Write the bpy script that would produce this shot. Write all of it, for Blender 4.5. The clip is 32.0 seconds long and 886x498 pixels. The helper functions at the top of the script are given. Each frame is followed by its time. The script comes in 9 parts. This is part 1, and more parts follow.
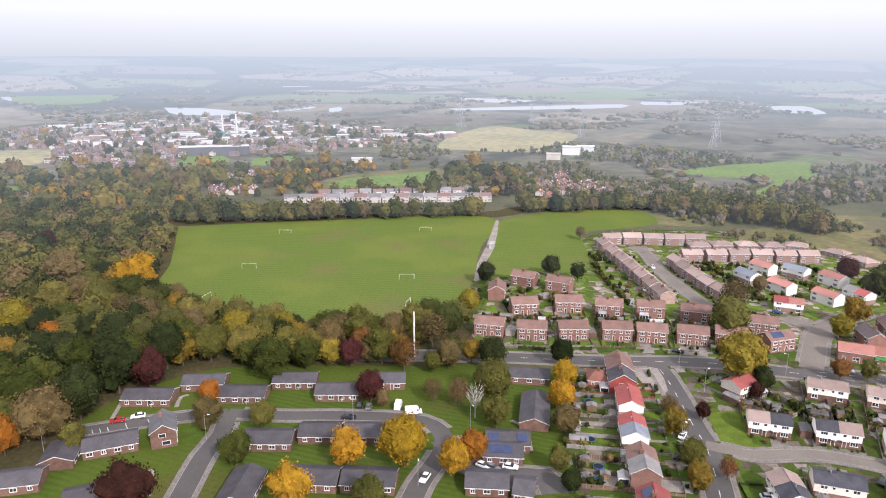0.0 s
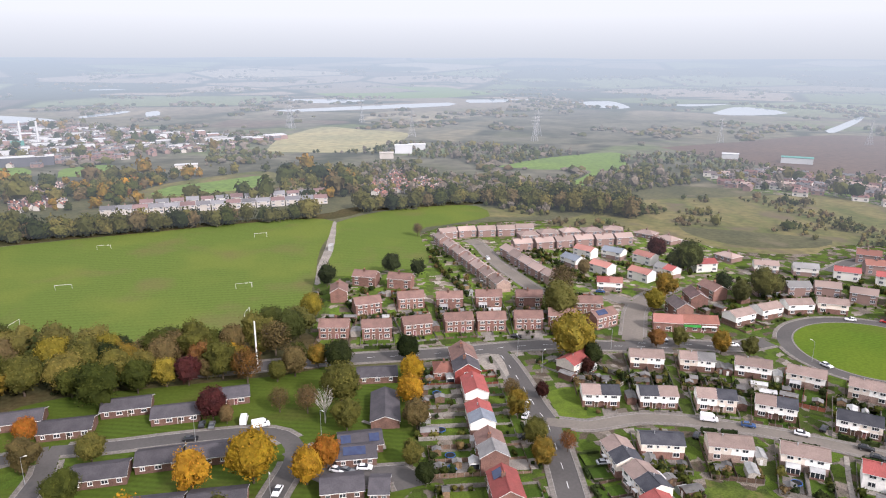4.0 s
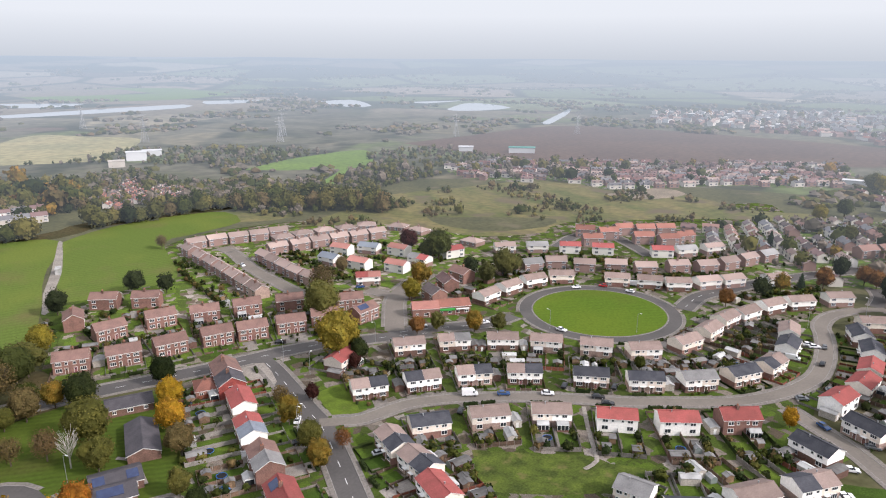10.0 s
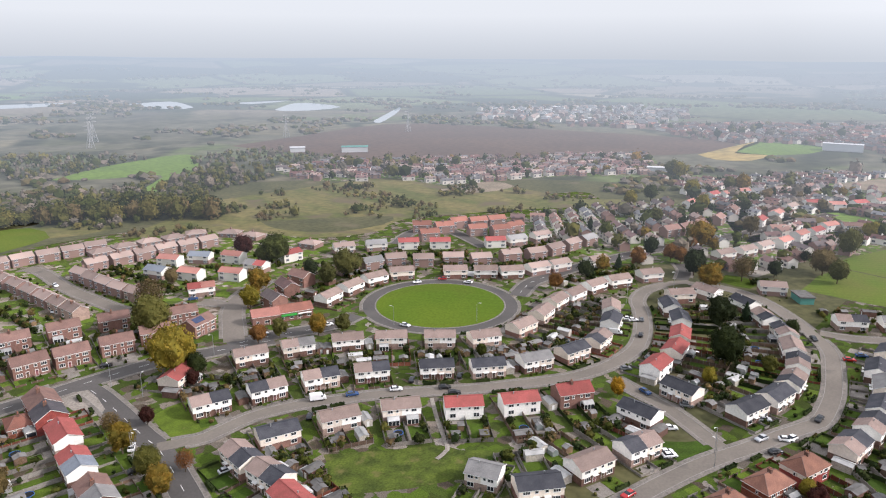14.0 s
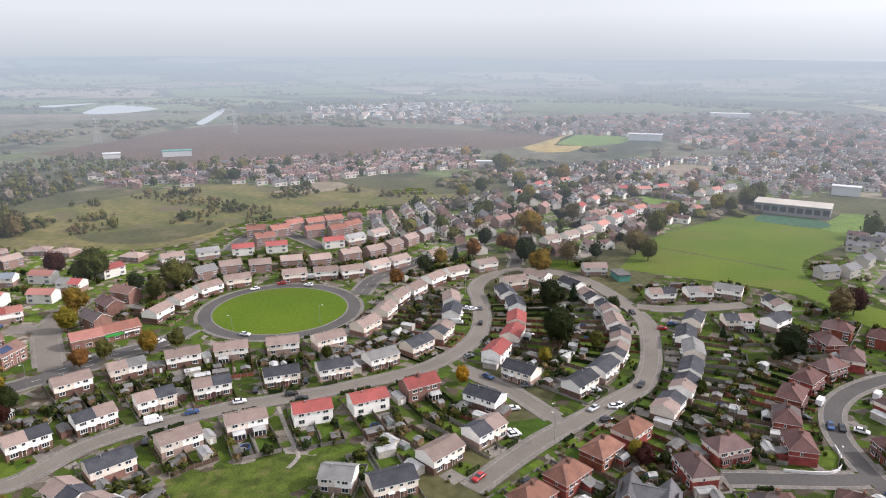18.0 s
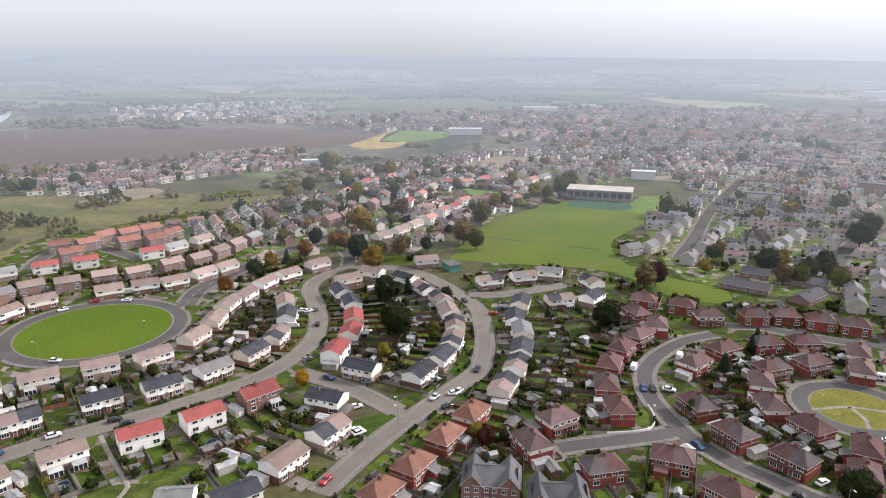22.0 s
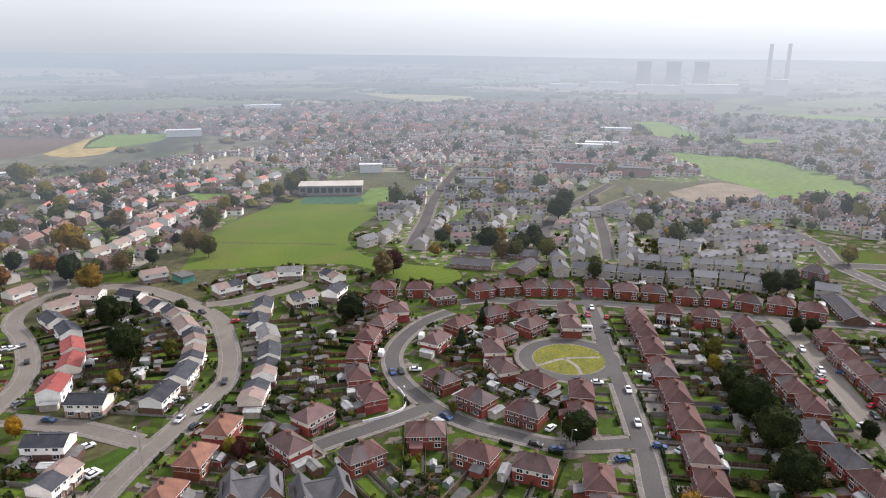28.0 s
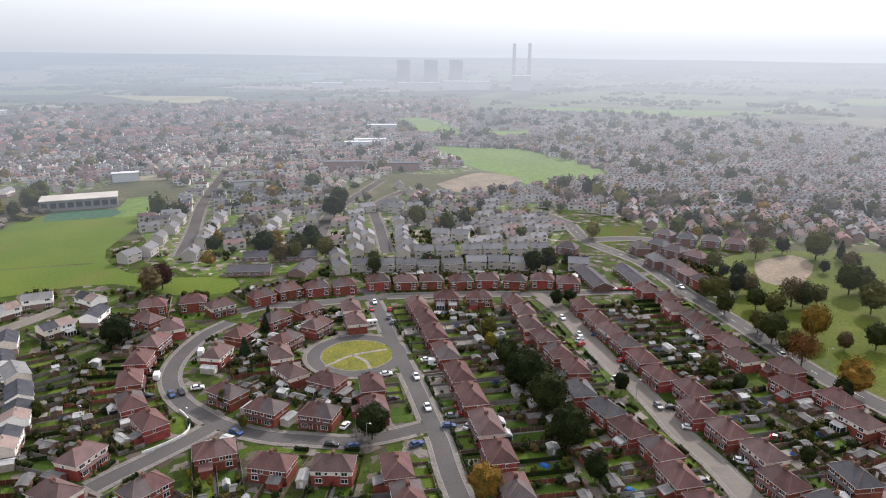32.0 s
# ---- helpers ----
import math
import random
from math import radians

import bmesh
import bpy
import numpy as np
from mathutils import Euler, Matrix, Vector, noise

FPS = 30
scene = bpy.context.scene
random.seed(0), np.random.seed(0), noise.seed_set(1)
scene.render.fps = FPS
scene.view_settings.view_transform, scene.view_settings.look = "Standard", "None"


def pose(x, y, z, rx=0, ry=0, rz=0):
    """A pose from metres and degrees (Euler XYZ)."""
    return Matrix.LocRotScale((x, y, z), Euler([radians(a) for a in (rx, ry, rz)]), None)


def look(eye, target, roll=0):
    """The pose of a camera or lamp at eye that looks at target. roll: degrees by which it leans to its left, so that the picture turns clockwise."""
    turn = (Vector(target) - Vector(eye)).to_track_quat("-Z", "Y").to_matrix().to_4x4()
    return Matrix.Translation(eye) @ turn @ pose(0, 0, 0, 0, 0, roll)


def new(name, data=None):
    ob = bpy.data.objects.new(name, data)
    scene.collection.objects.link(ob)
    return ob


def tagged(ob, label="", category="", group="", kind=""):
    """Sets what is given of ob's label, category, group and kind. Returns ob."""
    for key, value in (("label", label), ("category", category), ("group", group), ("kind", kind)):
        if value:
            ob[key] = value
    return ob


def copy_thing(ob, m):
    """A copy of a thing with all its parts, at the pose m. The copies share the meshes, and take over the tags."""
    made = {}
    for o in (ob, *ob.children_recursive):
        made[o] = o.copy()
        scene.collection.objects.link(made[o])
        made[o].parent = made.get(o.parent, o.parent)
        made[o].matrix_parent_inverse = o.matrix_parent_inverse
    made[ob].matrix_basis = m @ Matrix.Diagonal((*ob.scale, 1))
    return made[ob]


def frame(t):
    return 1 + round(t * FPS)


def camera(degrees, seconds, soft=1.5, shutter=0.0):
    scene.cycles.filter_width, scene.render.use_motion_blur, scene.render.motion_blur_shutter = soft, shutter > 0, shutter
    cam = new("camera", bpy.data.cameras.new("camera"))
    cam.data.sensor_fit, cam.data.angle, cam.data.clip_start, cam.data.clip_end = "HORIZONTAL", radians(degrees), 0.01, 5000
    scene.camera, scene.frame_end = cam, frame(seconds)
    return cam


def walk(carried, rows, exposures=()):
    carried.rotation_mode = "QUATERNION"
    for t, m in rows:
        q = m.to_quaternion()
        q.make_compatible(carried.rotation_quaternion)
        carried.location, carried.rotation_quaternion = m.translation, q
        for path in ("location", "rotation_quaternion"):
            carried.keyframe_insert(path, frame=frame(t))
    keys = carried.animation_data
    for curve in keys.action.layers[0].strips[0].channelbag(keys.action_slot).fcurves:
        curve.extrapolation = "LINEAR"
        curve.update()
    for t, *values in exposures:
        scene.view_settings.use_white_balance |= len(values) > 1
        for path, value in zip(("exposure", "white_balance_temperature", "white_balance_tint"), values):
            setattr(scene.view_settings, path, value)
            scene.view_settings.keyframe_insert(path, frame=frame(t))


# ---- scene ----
EYE = 105.0
cam = camera(65.17, 32.0, soft=1.1)
PATH = [
    (0.0, pose(0, 0, EYE, 74.60, -0.22, 0.06)),
    (0.5, pose(0, 0, EYE, 74.59, -0.18, -1.66)),
    (1.0, pose(0, 0, EYE, 74.60, -0.15, -3.43)),
    (1.5, pose(0, 0, EYE, 74.60, -0.12, -5.15)),
    (2.0, pose(0, 0, EYE, 74.61, -0.09, -6.85)),
    (2.5, pose(0, 0, EYE, 74.62, -0.06, -8.56)),
    (3.0, pose(0, 0, EYE, 74.63, -0.05, -10.28)),
    (3.5, pose(0, 0, EYE, 74.63, -0.03, -12.00)),
    (5.5, pose(0, 0, EYE, 74.62, -0.13, -18.68)),
    (6.0, pose(0, 0, EYE, 74.62, -0.15, -20.40)),
    (6.5, pose(0, 0, EYE, 74.61, -0.16, -22.10)),
    (7.0, pose(0, 0, EYE, 74.62, -0.16, -23.84)),
    (7.5, pose(0, 0, EYE, 74.62, -0.16, -25.58)),
    (8.0, pose(0, 0, EYE, 74.62, -0.16, -27.31)),
    (8.5, pose(0, 0, EYE, 74.62, -0.16, -29.04)),
    (9.0, pose(0, 0, EYE, 74.61, -0.16, -30.77)),
    (9.5, pose(0, 0, EYE, 74.61, -0.16, -32.53)),
    (10.0, pose(0, 0, EYE, 74.61, -0.15, -34.29)),
    (10.5, pose(0, 0, EYE, 74.62, -0.13, -36.05)),
    (11.0, pose(0, 0, EYE, 74.62, -0.12, -37.80)),
    (11.5, pose(0, 0, EYE, 74.62, -0.12, -39.55)),
    (12.0, pose(0, 0, EYE, 74.61, -0.11, -41.28)),
    (12.5, pose(0, 0, EYE, 74.60, -0.11, -42.95)),
    (13.0, pose(0, 0, EYE, 74.58, -0.11, -44.62)),
    (13.5, pose(0, 0, EYE, 74.57, -0.11, -46.33)),
    (14.0, pose(0, 0, EYE, 74.56, -0.10, -48.01)),
    (14.5, pose(0, 0, EYE, 74.54, -0.10, -49.70)),
    (16.5, pose(0, 0, EYE, 74.48, -0.10, -56.55)),
    (17.0, pose(0, 0, EYE, 74.47, -0.08, -58.25)),
    (17.5, pose(0, 0, EYE, 74.46, -0.06, -60.01)),
    (18.0, pose(0, 0, EYE, 74.45, -0.05, -61.75)),
    (18.5, pose(0, 0, EYE, 74.44, -0.03, -63.52)),
    (19.0, pose(0, 0, EYE, 74.42, -0.01, -65.30)),
    (19.5, pose(0, 0, EYE, 74.40, -0.02, -67.06)),
    (20.0, pose(0, 0, EYE, 74.38, -0.03, -68.83)),
    (20.5, pose(0, 0, EYE, 74.35, -0.05, -70.59)),
    (21.0, pose(0, 0, EYE, 74.33, -0.06, -72.37)),
    (21.5, pose(0, 0, EYE, 74.29, -0.08, -74.22)),
    (22.0, pose(0, 0, EYE, 74.25, -0.10, -76.05)),
    (22.5, pose(0, 0, EYE, 74.23, -0.12, -77.89)),
    (23.0, pose(0, 0, EYE, 74.21, -0.13, -79.72)),
    (23.5, pose(0, 0, EYE, 74.19, -0.14, -81.57)),
    (24.0, pose(0, 0, EYE, 74.18, -0.15, -83.40)),
    (24.5, pose(0, 0, EYE, 74.16, -0.15, -85.24)),
    (25.0, pose(0, 0, EYE, 74.14, -0.15, -87.09)),
    (25.5, pose(0, 0, EYE, 74.11, -0.16, -88.97)),
    (27.5, pose(0, 0, EYE, 74.04, -0.21, -96.39)),
    (28.0, pose(0, 0, EYE, 74.05, -0.20, -98.25)),
    (28.5, pose(0, 0, EYE, 74.04, -0.19, -100.11)),
    (29.0, pose(0, 0, EYE, 74.04, -0.20, -102.01)),
    (29.5, pose(0, 0, EYE, 74.02, -0.22, -104.00)),
    (30.0, pose(0, 0, EYE, 74.01, -0.24, -106.12)),
    (30.5, pose(0, 0, EYE, 74.01, -0.27, -108.61)),
    (31.0, pose(0, 0, EYE, 74.02, -0.29, -111.27)),
    (31.5, pose(0, 0, EYE, 74.03, -0.29, -114.18)),
    (32.0, pose(0, 0, EYE, 74.02, -0.30, -117.08)),
]
walk(cam, PATH, [(0.0, 0.16, 6040, 20), (6.0, 0.02, 6040, 18), (12.0, -0.07, 6030, 16), (22.0, -0.08, 6060, 16), (32.0, -0.09, 6060, 16)])

# ---- sky and sun: a hazy, mostly covered autumn sky, the sun low behind thin cloud ----
SUN_TURN, SUN_UP = 150.0, 34.0  # degrees clockwise from +y, degrees above the horizon
world = bpy.data.worlds.new("sky")
scene.world = world
world.use_nodes = True
wn, wl = world.node_tree.nodes, world.node_tree.links
sky = wn.new("ShaderNodeTexSky")
sky.sky_type = "NISHITA"
sky.sun_disc = False
sky.sun_elevation, sky.sun_rotation = radians(SUN_UP), radians(SUN_TURN)
sky.air_density, sky.dust_density, sky.ozone_density = 1.0, 7.0, 1.0
scaled = wn.new("ShaderNodeMixRGB")
scaled.blend_type = "MULTIPLY"
scaled.inputs[0].default_value = 1.0
scaled.inputs[2].default_value = (0.13, 0.13, 0.13, 1)
cover = wn.new("ShaderNodeMixRGB")
cover.inputs[0].default_value = 0.78
coord = wn.new("ShaderNodeTexCoord")
split = wn.new("ShaderNodeSeparateXYZ")
wl.new(coord.outputs["Generated"], split.inputs[0])
rise = wn.new("ShaderNodeMapRange")
rise.inputs[1].default_value, rise.inputs[2].default_value = 0.0, 0.055
wl.new(split.outputs["Z"], rise.inputs[0])
cloud = wn.new("ShaderNodeMixRGB")  # the cloud cover, greyer down at the horizon
cloud.inputs[1].default_value, cloud.inputs[2].default_value = (0.81, 0.855, 0.86, 1), (1.09, 1.115, 1.085, 1)
wl.new(rise.outputs[0], cloud.inputs[0])
overhead = wn.new("ShaderNodeMapRange")
overhead.inputs[1].default_value, overhead.inputs[2].default_value = 0.16, 0.7
wl.new(split.outputs["Z"], overhead.inputs[0])
dome = wn.new("ShaderNodeMixRGB")  # and brightest overhead
dome.inputs[2].default_value = (1.34, 1.36, 1.35, 1)
wl.new(overhead.outputs[0], dome.inputs[0])
wl.new(cloud.outputs[0], dome.inputs[1])
glow = wn.new("ShaderNodeVectorMath")  # thinner cloud towards the sun
glow.operation = "DOT_PRODUCT"
glow.inputs[1].default_value = (math.sin(radians(SUN_TURN)) * 0.83, math.cos(radians(SUN_TURN)) * 0.83, 0.56)
wl.new(coord.outputs["Generated"], glow.inputs[0])
lift = wn.new("ShaderNodeMapRange")
lift.inputs[1].default_value, lift.inputs[2].default_value = 0.2, 1.0
lift.inputs[3].default_value, lift.inputs[4].default_value = 1.0, 1.42
wl.new(glow.outputs["Value"], lift.inputs[0])
lit = wn.new("ShaderNodeVectorMath")
lit.operation = "SCALE"
wl.new(dome.outputs[0], lit.inputs[0])
wl.new(lift.outputs[0], lit.inputs["Scale"])
wl.new(lit.outputs[0], cover.inputs[2])
wl.new(sky.outputs[0], scaled.inputs[1])
wl.new(scaled.outputs[0], cover.inputs[1])
wl.new(cover.outputs[0], wn["Background"].inputs[0])
wn["Background"].inputs[1].default_value = 1.0
sun = new("sun", bpy.data.lights.new("sun", "SUN"))
sun.data.energy, sun.data.angle, sun.data.color = 4.6, radians(4), (1.0, 0.925, 0.83)
a = radians(SUN_TURN)
sun.matrix_world = look((0, 0, 0), (-math.sin(a) * math.cos(radians(SUN_UP)), -math.cos(a) * math.cos(radians(SUN_UP)), -math.sin(radians(SUN_UP))))
sun.location = (0, 0, 400)

# ---- materials ----
HAZE_GLOW = (0.60, 0.68, 0.735, 1)  # glow colour of the painted haze over the far land


def ramp_mix(nt, fac, c1, c2):
    n = nt.nodes.new("ShaderNodeMixRGB")
    nt.links.new(fac, n.inputs[0])
    for k, c in ((1, c1), (2, c2)):
        if isinstance(c, tuple):
            n.inputs[k].default_value = (*c, 1)
        else:
            nt.links.new(c, n.inputs[k])
    return n.outputs[0]


def noise_fac(nt, scale, lo=0.35, hi=0.65, detail=4.0, stretch=None):
    pos = nt.nodes.new("ShaderNodeNewGeometry").outputs["Position"]
    if stretch:
        m = nt.nodes.new("ShaderNodeMapping")
        m.inputs["Scale"].default_value = stretch
        nt.links.new(pos, m.inputs[0])
        pos = m.outputs[0]
    n = nt.nodes.new("ShaderNodeTexNoise")
    n.inputs["Scale"].default_value, n.inputs["Detail"].default_value = scale, detail
    nt.links.new(pos, n.inputs["Vector"])
    r = nt.nodes.new("ShaderNodeMapRange")
    r.inputs[1].default_value, r.inputs[2].default_value = lo, hi
    nt.links.new(n.outputs[0], r.inputs[0])
    return r.outputs[0]


def tint(nt, col, source, amount, hue=0.0):
    """Lighter and darker by a random number, object by object or island by island."""
    if source == "object":
        rnd = nt.nodes.new("ShaderNodeObjectInfo").outputs["Random"]
    else:
        rnd = nt.nodes.new("ShaderNodeNewGeometry").outputs["Random Per Island"]
    hsv = nt.nodes.new("ShaderNodeHueSaturation")
    r = nt.nodes.new("ShaderNodeMapRange")
    r.inputs[3].default_value, r.inputs[4].default_value = 1 - amount, 1 + amount
    nt.links.new(rnd, r.inputs[0])
    nt.links.new(r.outputs[0], hsv.inputs["Value"])
    if hue:
        h = nt.nodes.new("ShaderNodeMapRange")
        h.inputs[3].default_value, h.inputs[4].default_value = 0.5 + hue, 0.5 - hue
        nt.links.new(rnd, h.inputs[0])
        nt.links.new(h.outputs[0], hsv.inputs["Hue"])
    nt.links.new(col, hsv.inputs["Color"])
    return hsv.outputs[0]


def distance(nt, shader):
    """Painted haze: far land fades into a pale emission towards the horizon, by range from the origin."""
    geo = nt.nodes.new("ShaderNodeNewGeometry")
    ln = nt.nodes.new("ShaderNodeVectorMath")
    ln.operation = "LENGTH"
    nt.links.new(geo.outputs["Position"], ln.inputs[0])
    # the painted haze is whiter towards the sun
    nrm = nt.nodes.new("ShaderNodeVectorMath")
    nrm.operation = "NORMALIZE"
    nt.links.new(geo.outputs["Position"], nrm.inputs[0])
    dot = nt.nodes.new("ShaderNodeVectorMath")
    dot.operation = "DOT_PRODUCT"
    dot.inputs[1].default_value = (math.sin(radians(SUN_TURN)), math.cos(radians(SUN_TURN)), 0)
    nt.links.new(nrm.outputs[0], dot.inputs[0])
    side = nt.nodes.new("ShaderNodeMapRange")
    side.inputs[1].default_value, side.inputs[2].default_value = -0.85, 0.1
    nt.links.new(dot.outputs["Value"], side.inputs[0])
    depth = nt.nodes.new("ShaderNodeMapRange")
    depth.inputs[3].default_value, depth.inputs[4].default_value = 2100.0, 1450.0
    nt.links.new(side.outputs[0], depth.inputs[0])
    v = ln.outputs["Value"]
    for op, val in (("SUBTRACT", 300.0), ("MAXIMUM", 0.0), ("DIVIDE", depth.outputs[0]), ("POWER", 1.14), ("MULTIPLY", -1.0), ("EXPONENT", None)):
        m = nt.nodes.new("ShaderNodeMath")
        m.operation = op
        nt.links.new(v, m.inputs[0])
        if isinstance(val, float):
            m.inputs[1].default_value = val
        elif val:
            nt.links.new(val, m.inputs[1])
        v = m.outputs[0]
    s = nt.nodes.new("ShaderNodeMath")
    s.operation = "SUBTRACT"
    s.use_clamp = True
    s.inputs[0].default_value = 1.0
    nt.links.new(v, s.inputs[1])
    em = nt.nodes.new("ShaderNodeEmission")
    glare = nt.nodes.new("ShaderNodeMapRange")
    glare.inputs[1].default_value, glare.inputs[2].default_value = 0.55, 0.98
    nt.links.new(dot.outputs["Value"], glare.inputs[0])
    nt.links.new(ramp_mix(nt, glare.outputs[0], ramp_mix(nt, side.outputs[0], HAZE_GLOW[:3], (0.595, 0.655, 0.69)), (0.75, 0.785, 0.795)), em.inputs[0])
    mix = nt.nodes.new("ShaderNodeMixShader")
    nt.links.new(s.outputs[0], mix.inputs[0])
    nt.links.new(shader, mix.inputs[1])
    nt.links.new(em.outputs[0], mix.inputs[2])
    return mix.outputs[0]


def material(name, c1, c2=None, scale=0.6, rough=0.8, bump=0.0, fine=None, stain=None, obj=0.0, island=0.0, hue=0.0, metal=0.0, spec=0.1, far=False, stretch=None, grain=0.24):
    """Two colours by a coarse noise, a fine grain over them, stains, and random tints."""
    m = bpy.data.materials.new(name)
    m.use_nodes = True
    nt = m.node_tree
    p = nt.nodes["Principled BSDF"]
    p.inputs["Roughness"].default_value, p.inputs["Metallic"].default_value = rough, metal
    p.inputs["Specular IOR Level"].default_value = spec
    c2 = c2 or tuple(x * 0.75 for x in c1)
    col = ramp_mix(nt, noise_fac(nt, scale, stretch=stretch), c1, c2)
    if fine:
        f = noise_fac(nt, fine, 0.3, 0.7, 2.0)
        d = ramp_mix(nt, f, (1 - grain * 1.15,) * 3, (1 + grain * 0.85,) * 3)
        mul = nt.nodes.new("ShaderNodeMixRGB")
        mul.blend_type = "MULTIPLY"
        mul.inputs[0].default_value = 1.0
        nt.links.new(col, mul.inputs[1])
        nt.links.new(d, mul.inputs[2])
        col = mul.outputs[0]
    if stain:
        col = ramp_mix(nt, noise_fac(nt, stain[0], stain[1], stain[1] + 0.12), col, stain[2])
    if obj:
        col = tint(nt, col, "object", obj, hue)
    if island:
        col = tint(nt, col, "island", island, hue)
    nt.links.new(col, p.inputs["Base Color"])
    if bump:
        b = nt.nodes.new("ShaderNodeBump")
        b.inputs["Strength"].default_value = bump
        b.inputs["Distance"].default_value = 0.1
        nt.links.new(noise_fac(nt, fine or 3.0, 0.2, 0.8), b.inputs["Height"])
        nt.links.new(b.outputs[0], p.inputs["Normal"])
    # far surfaces get haze painted over their colour as emission
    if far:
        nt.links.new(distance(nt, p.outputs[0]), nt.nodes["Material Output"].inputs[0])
    return m


def garden_material(name, level=1.0, far=False):
    """Back gardens as a patchwork of turf, beds and paving, plot by plot."""
    m = bpy.data.materials.new(name)
    m.use_nodes = True
    nt = m.node_tree
    p = nt.nodes["Principled BSDF"]
    p.inputs["Roughness"].default_value, p.inputs["Specular IOR Level"].default_value = 0.95, 0.08
    pos = nt.nodes.new("ShaderNodeNewGeometry").outputs["Position"]
    v = nt.nodes.new("ShaderNodeTexVoronoi")
    v.distance = "CHEBYCHEV"
    v.inputs["Scale"].default_value = 0.3
    nt.links.new(pos, v.inputs["Vector"])
    sep = nt.nodes.new("ShaderNodeSeparateColor")
    nt.links.new(v.outputs["Color"], sep.inputs[0])
    r = nt.nodes.new("ShaderNodeValToRGB")
    r.color_ramp.interpolation = "CONSTANT"
    cols = [(0.0, (0.045, 0.062, 0.013)), (0.2, (0.07, 0.106, 0.014)), (0.46, (0.085, 0.066, 0.048)), (0.54, (0.185, 0.155, 0.13)), (0.64, (0.055, 0.08, 0.014)), (0.84, (0.13, 0.11, 0.09)), (0.95, (0.24, 0.21, 0.185))]
    el = r.color_ramp.elements
    while len(el) < len(cols):
        el.new(0.5)
    for e, (at, c) in zip(el, cols):
        e.position, e.color = at, (*(x * level for x in c), 1)
    nt.links.new(sep.outputs[0], r.inputs[0])
    col = ramp_mix(nt, noise_fac(nt, 0.5, 0.54, 0.8), r.outputs[0], (0.032, 0.044, 0.013))
    f = noise_fac(nt, 2.6, 0.3, 0.7)
    d = ramp_mix(nt, f, (0.6, 0.6, 0.6), (1.25, 1.25, 1.25))
    mul = nt.nodes.new("ShaderNodeMixRGB")
    mul.blend_type = "MULTIPLY"
    mul.inputs[0].default_value = 1.0
    nt.links.new(col, mul.inputs[1])
    nt.links.new(d, mul.inputs[2])
    nt.links.new(mul.outputs[0], p.inputs["Base Color"])
    # haze emission painted over the far gardens
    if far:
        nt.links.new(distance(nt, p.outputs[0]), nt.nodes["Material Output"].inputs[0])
    return m


def plots(nt, pos, scale, cols, rim, hedge):
    """Irregular plots of random colours from a list, with darker hedge lines between them."""
    outs = []
    for feature in ("F1", "DISTANCE_TO_EDGE"):
        v = nt.nodes.new("ShaderNodeTexVoronoi")
        v.feature = feature
        v.inputs["Scale"].default_value = scale
        nt.links.new(pos, v.inputs["Vector"])
        outs.append(v)
    sep = nt.nodes.new("ShaderNodeSeparateColor")
    nt.links.new(outs[0].outputs["Color"], sep.inputs[0])
    r = nt.nodes.new("ShaderNodeValToRGB")
    r.color_ramp.interpolation = "CONSTANT"
    el = r.color_ramp.elements
    while len(el) < len(cols):
        el.new(0.5)
    for e, (at_, c) in zip(el, cols):
        e.position, e.color = at_, (*c, 1)
    nt.links.new(sep.outputs[0], r.inputs[0])
    edge = nt.nodes.new("ShaderNodeMapRange")
    edge.inputs[1].default_value, edge.inputs[2].default_value = rim * 0.4, rim
    edge.inputs[3].default_value, edge.inputs[4].default_value = 1, 0
    nt.links.new(outs[1].outputs["Distance"], edge.inputs[0])
    return ramp_mix(nt, edge.outputs[0], r.outputs[0], hedge)


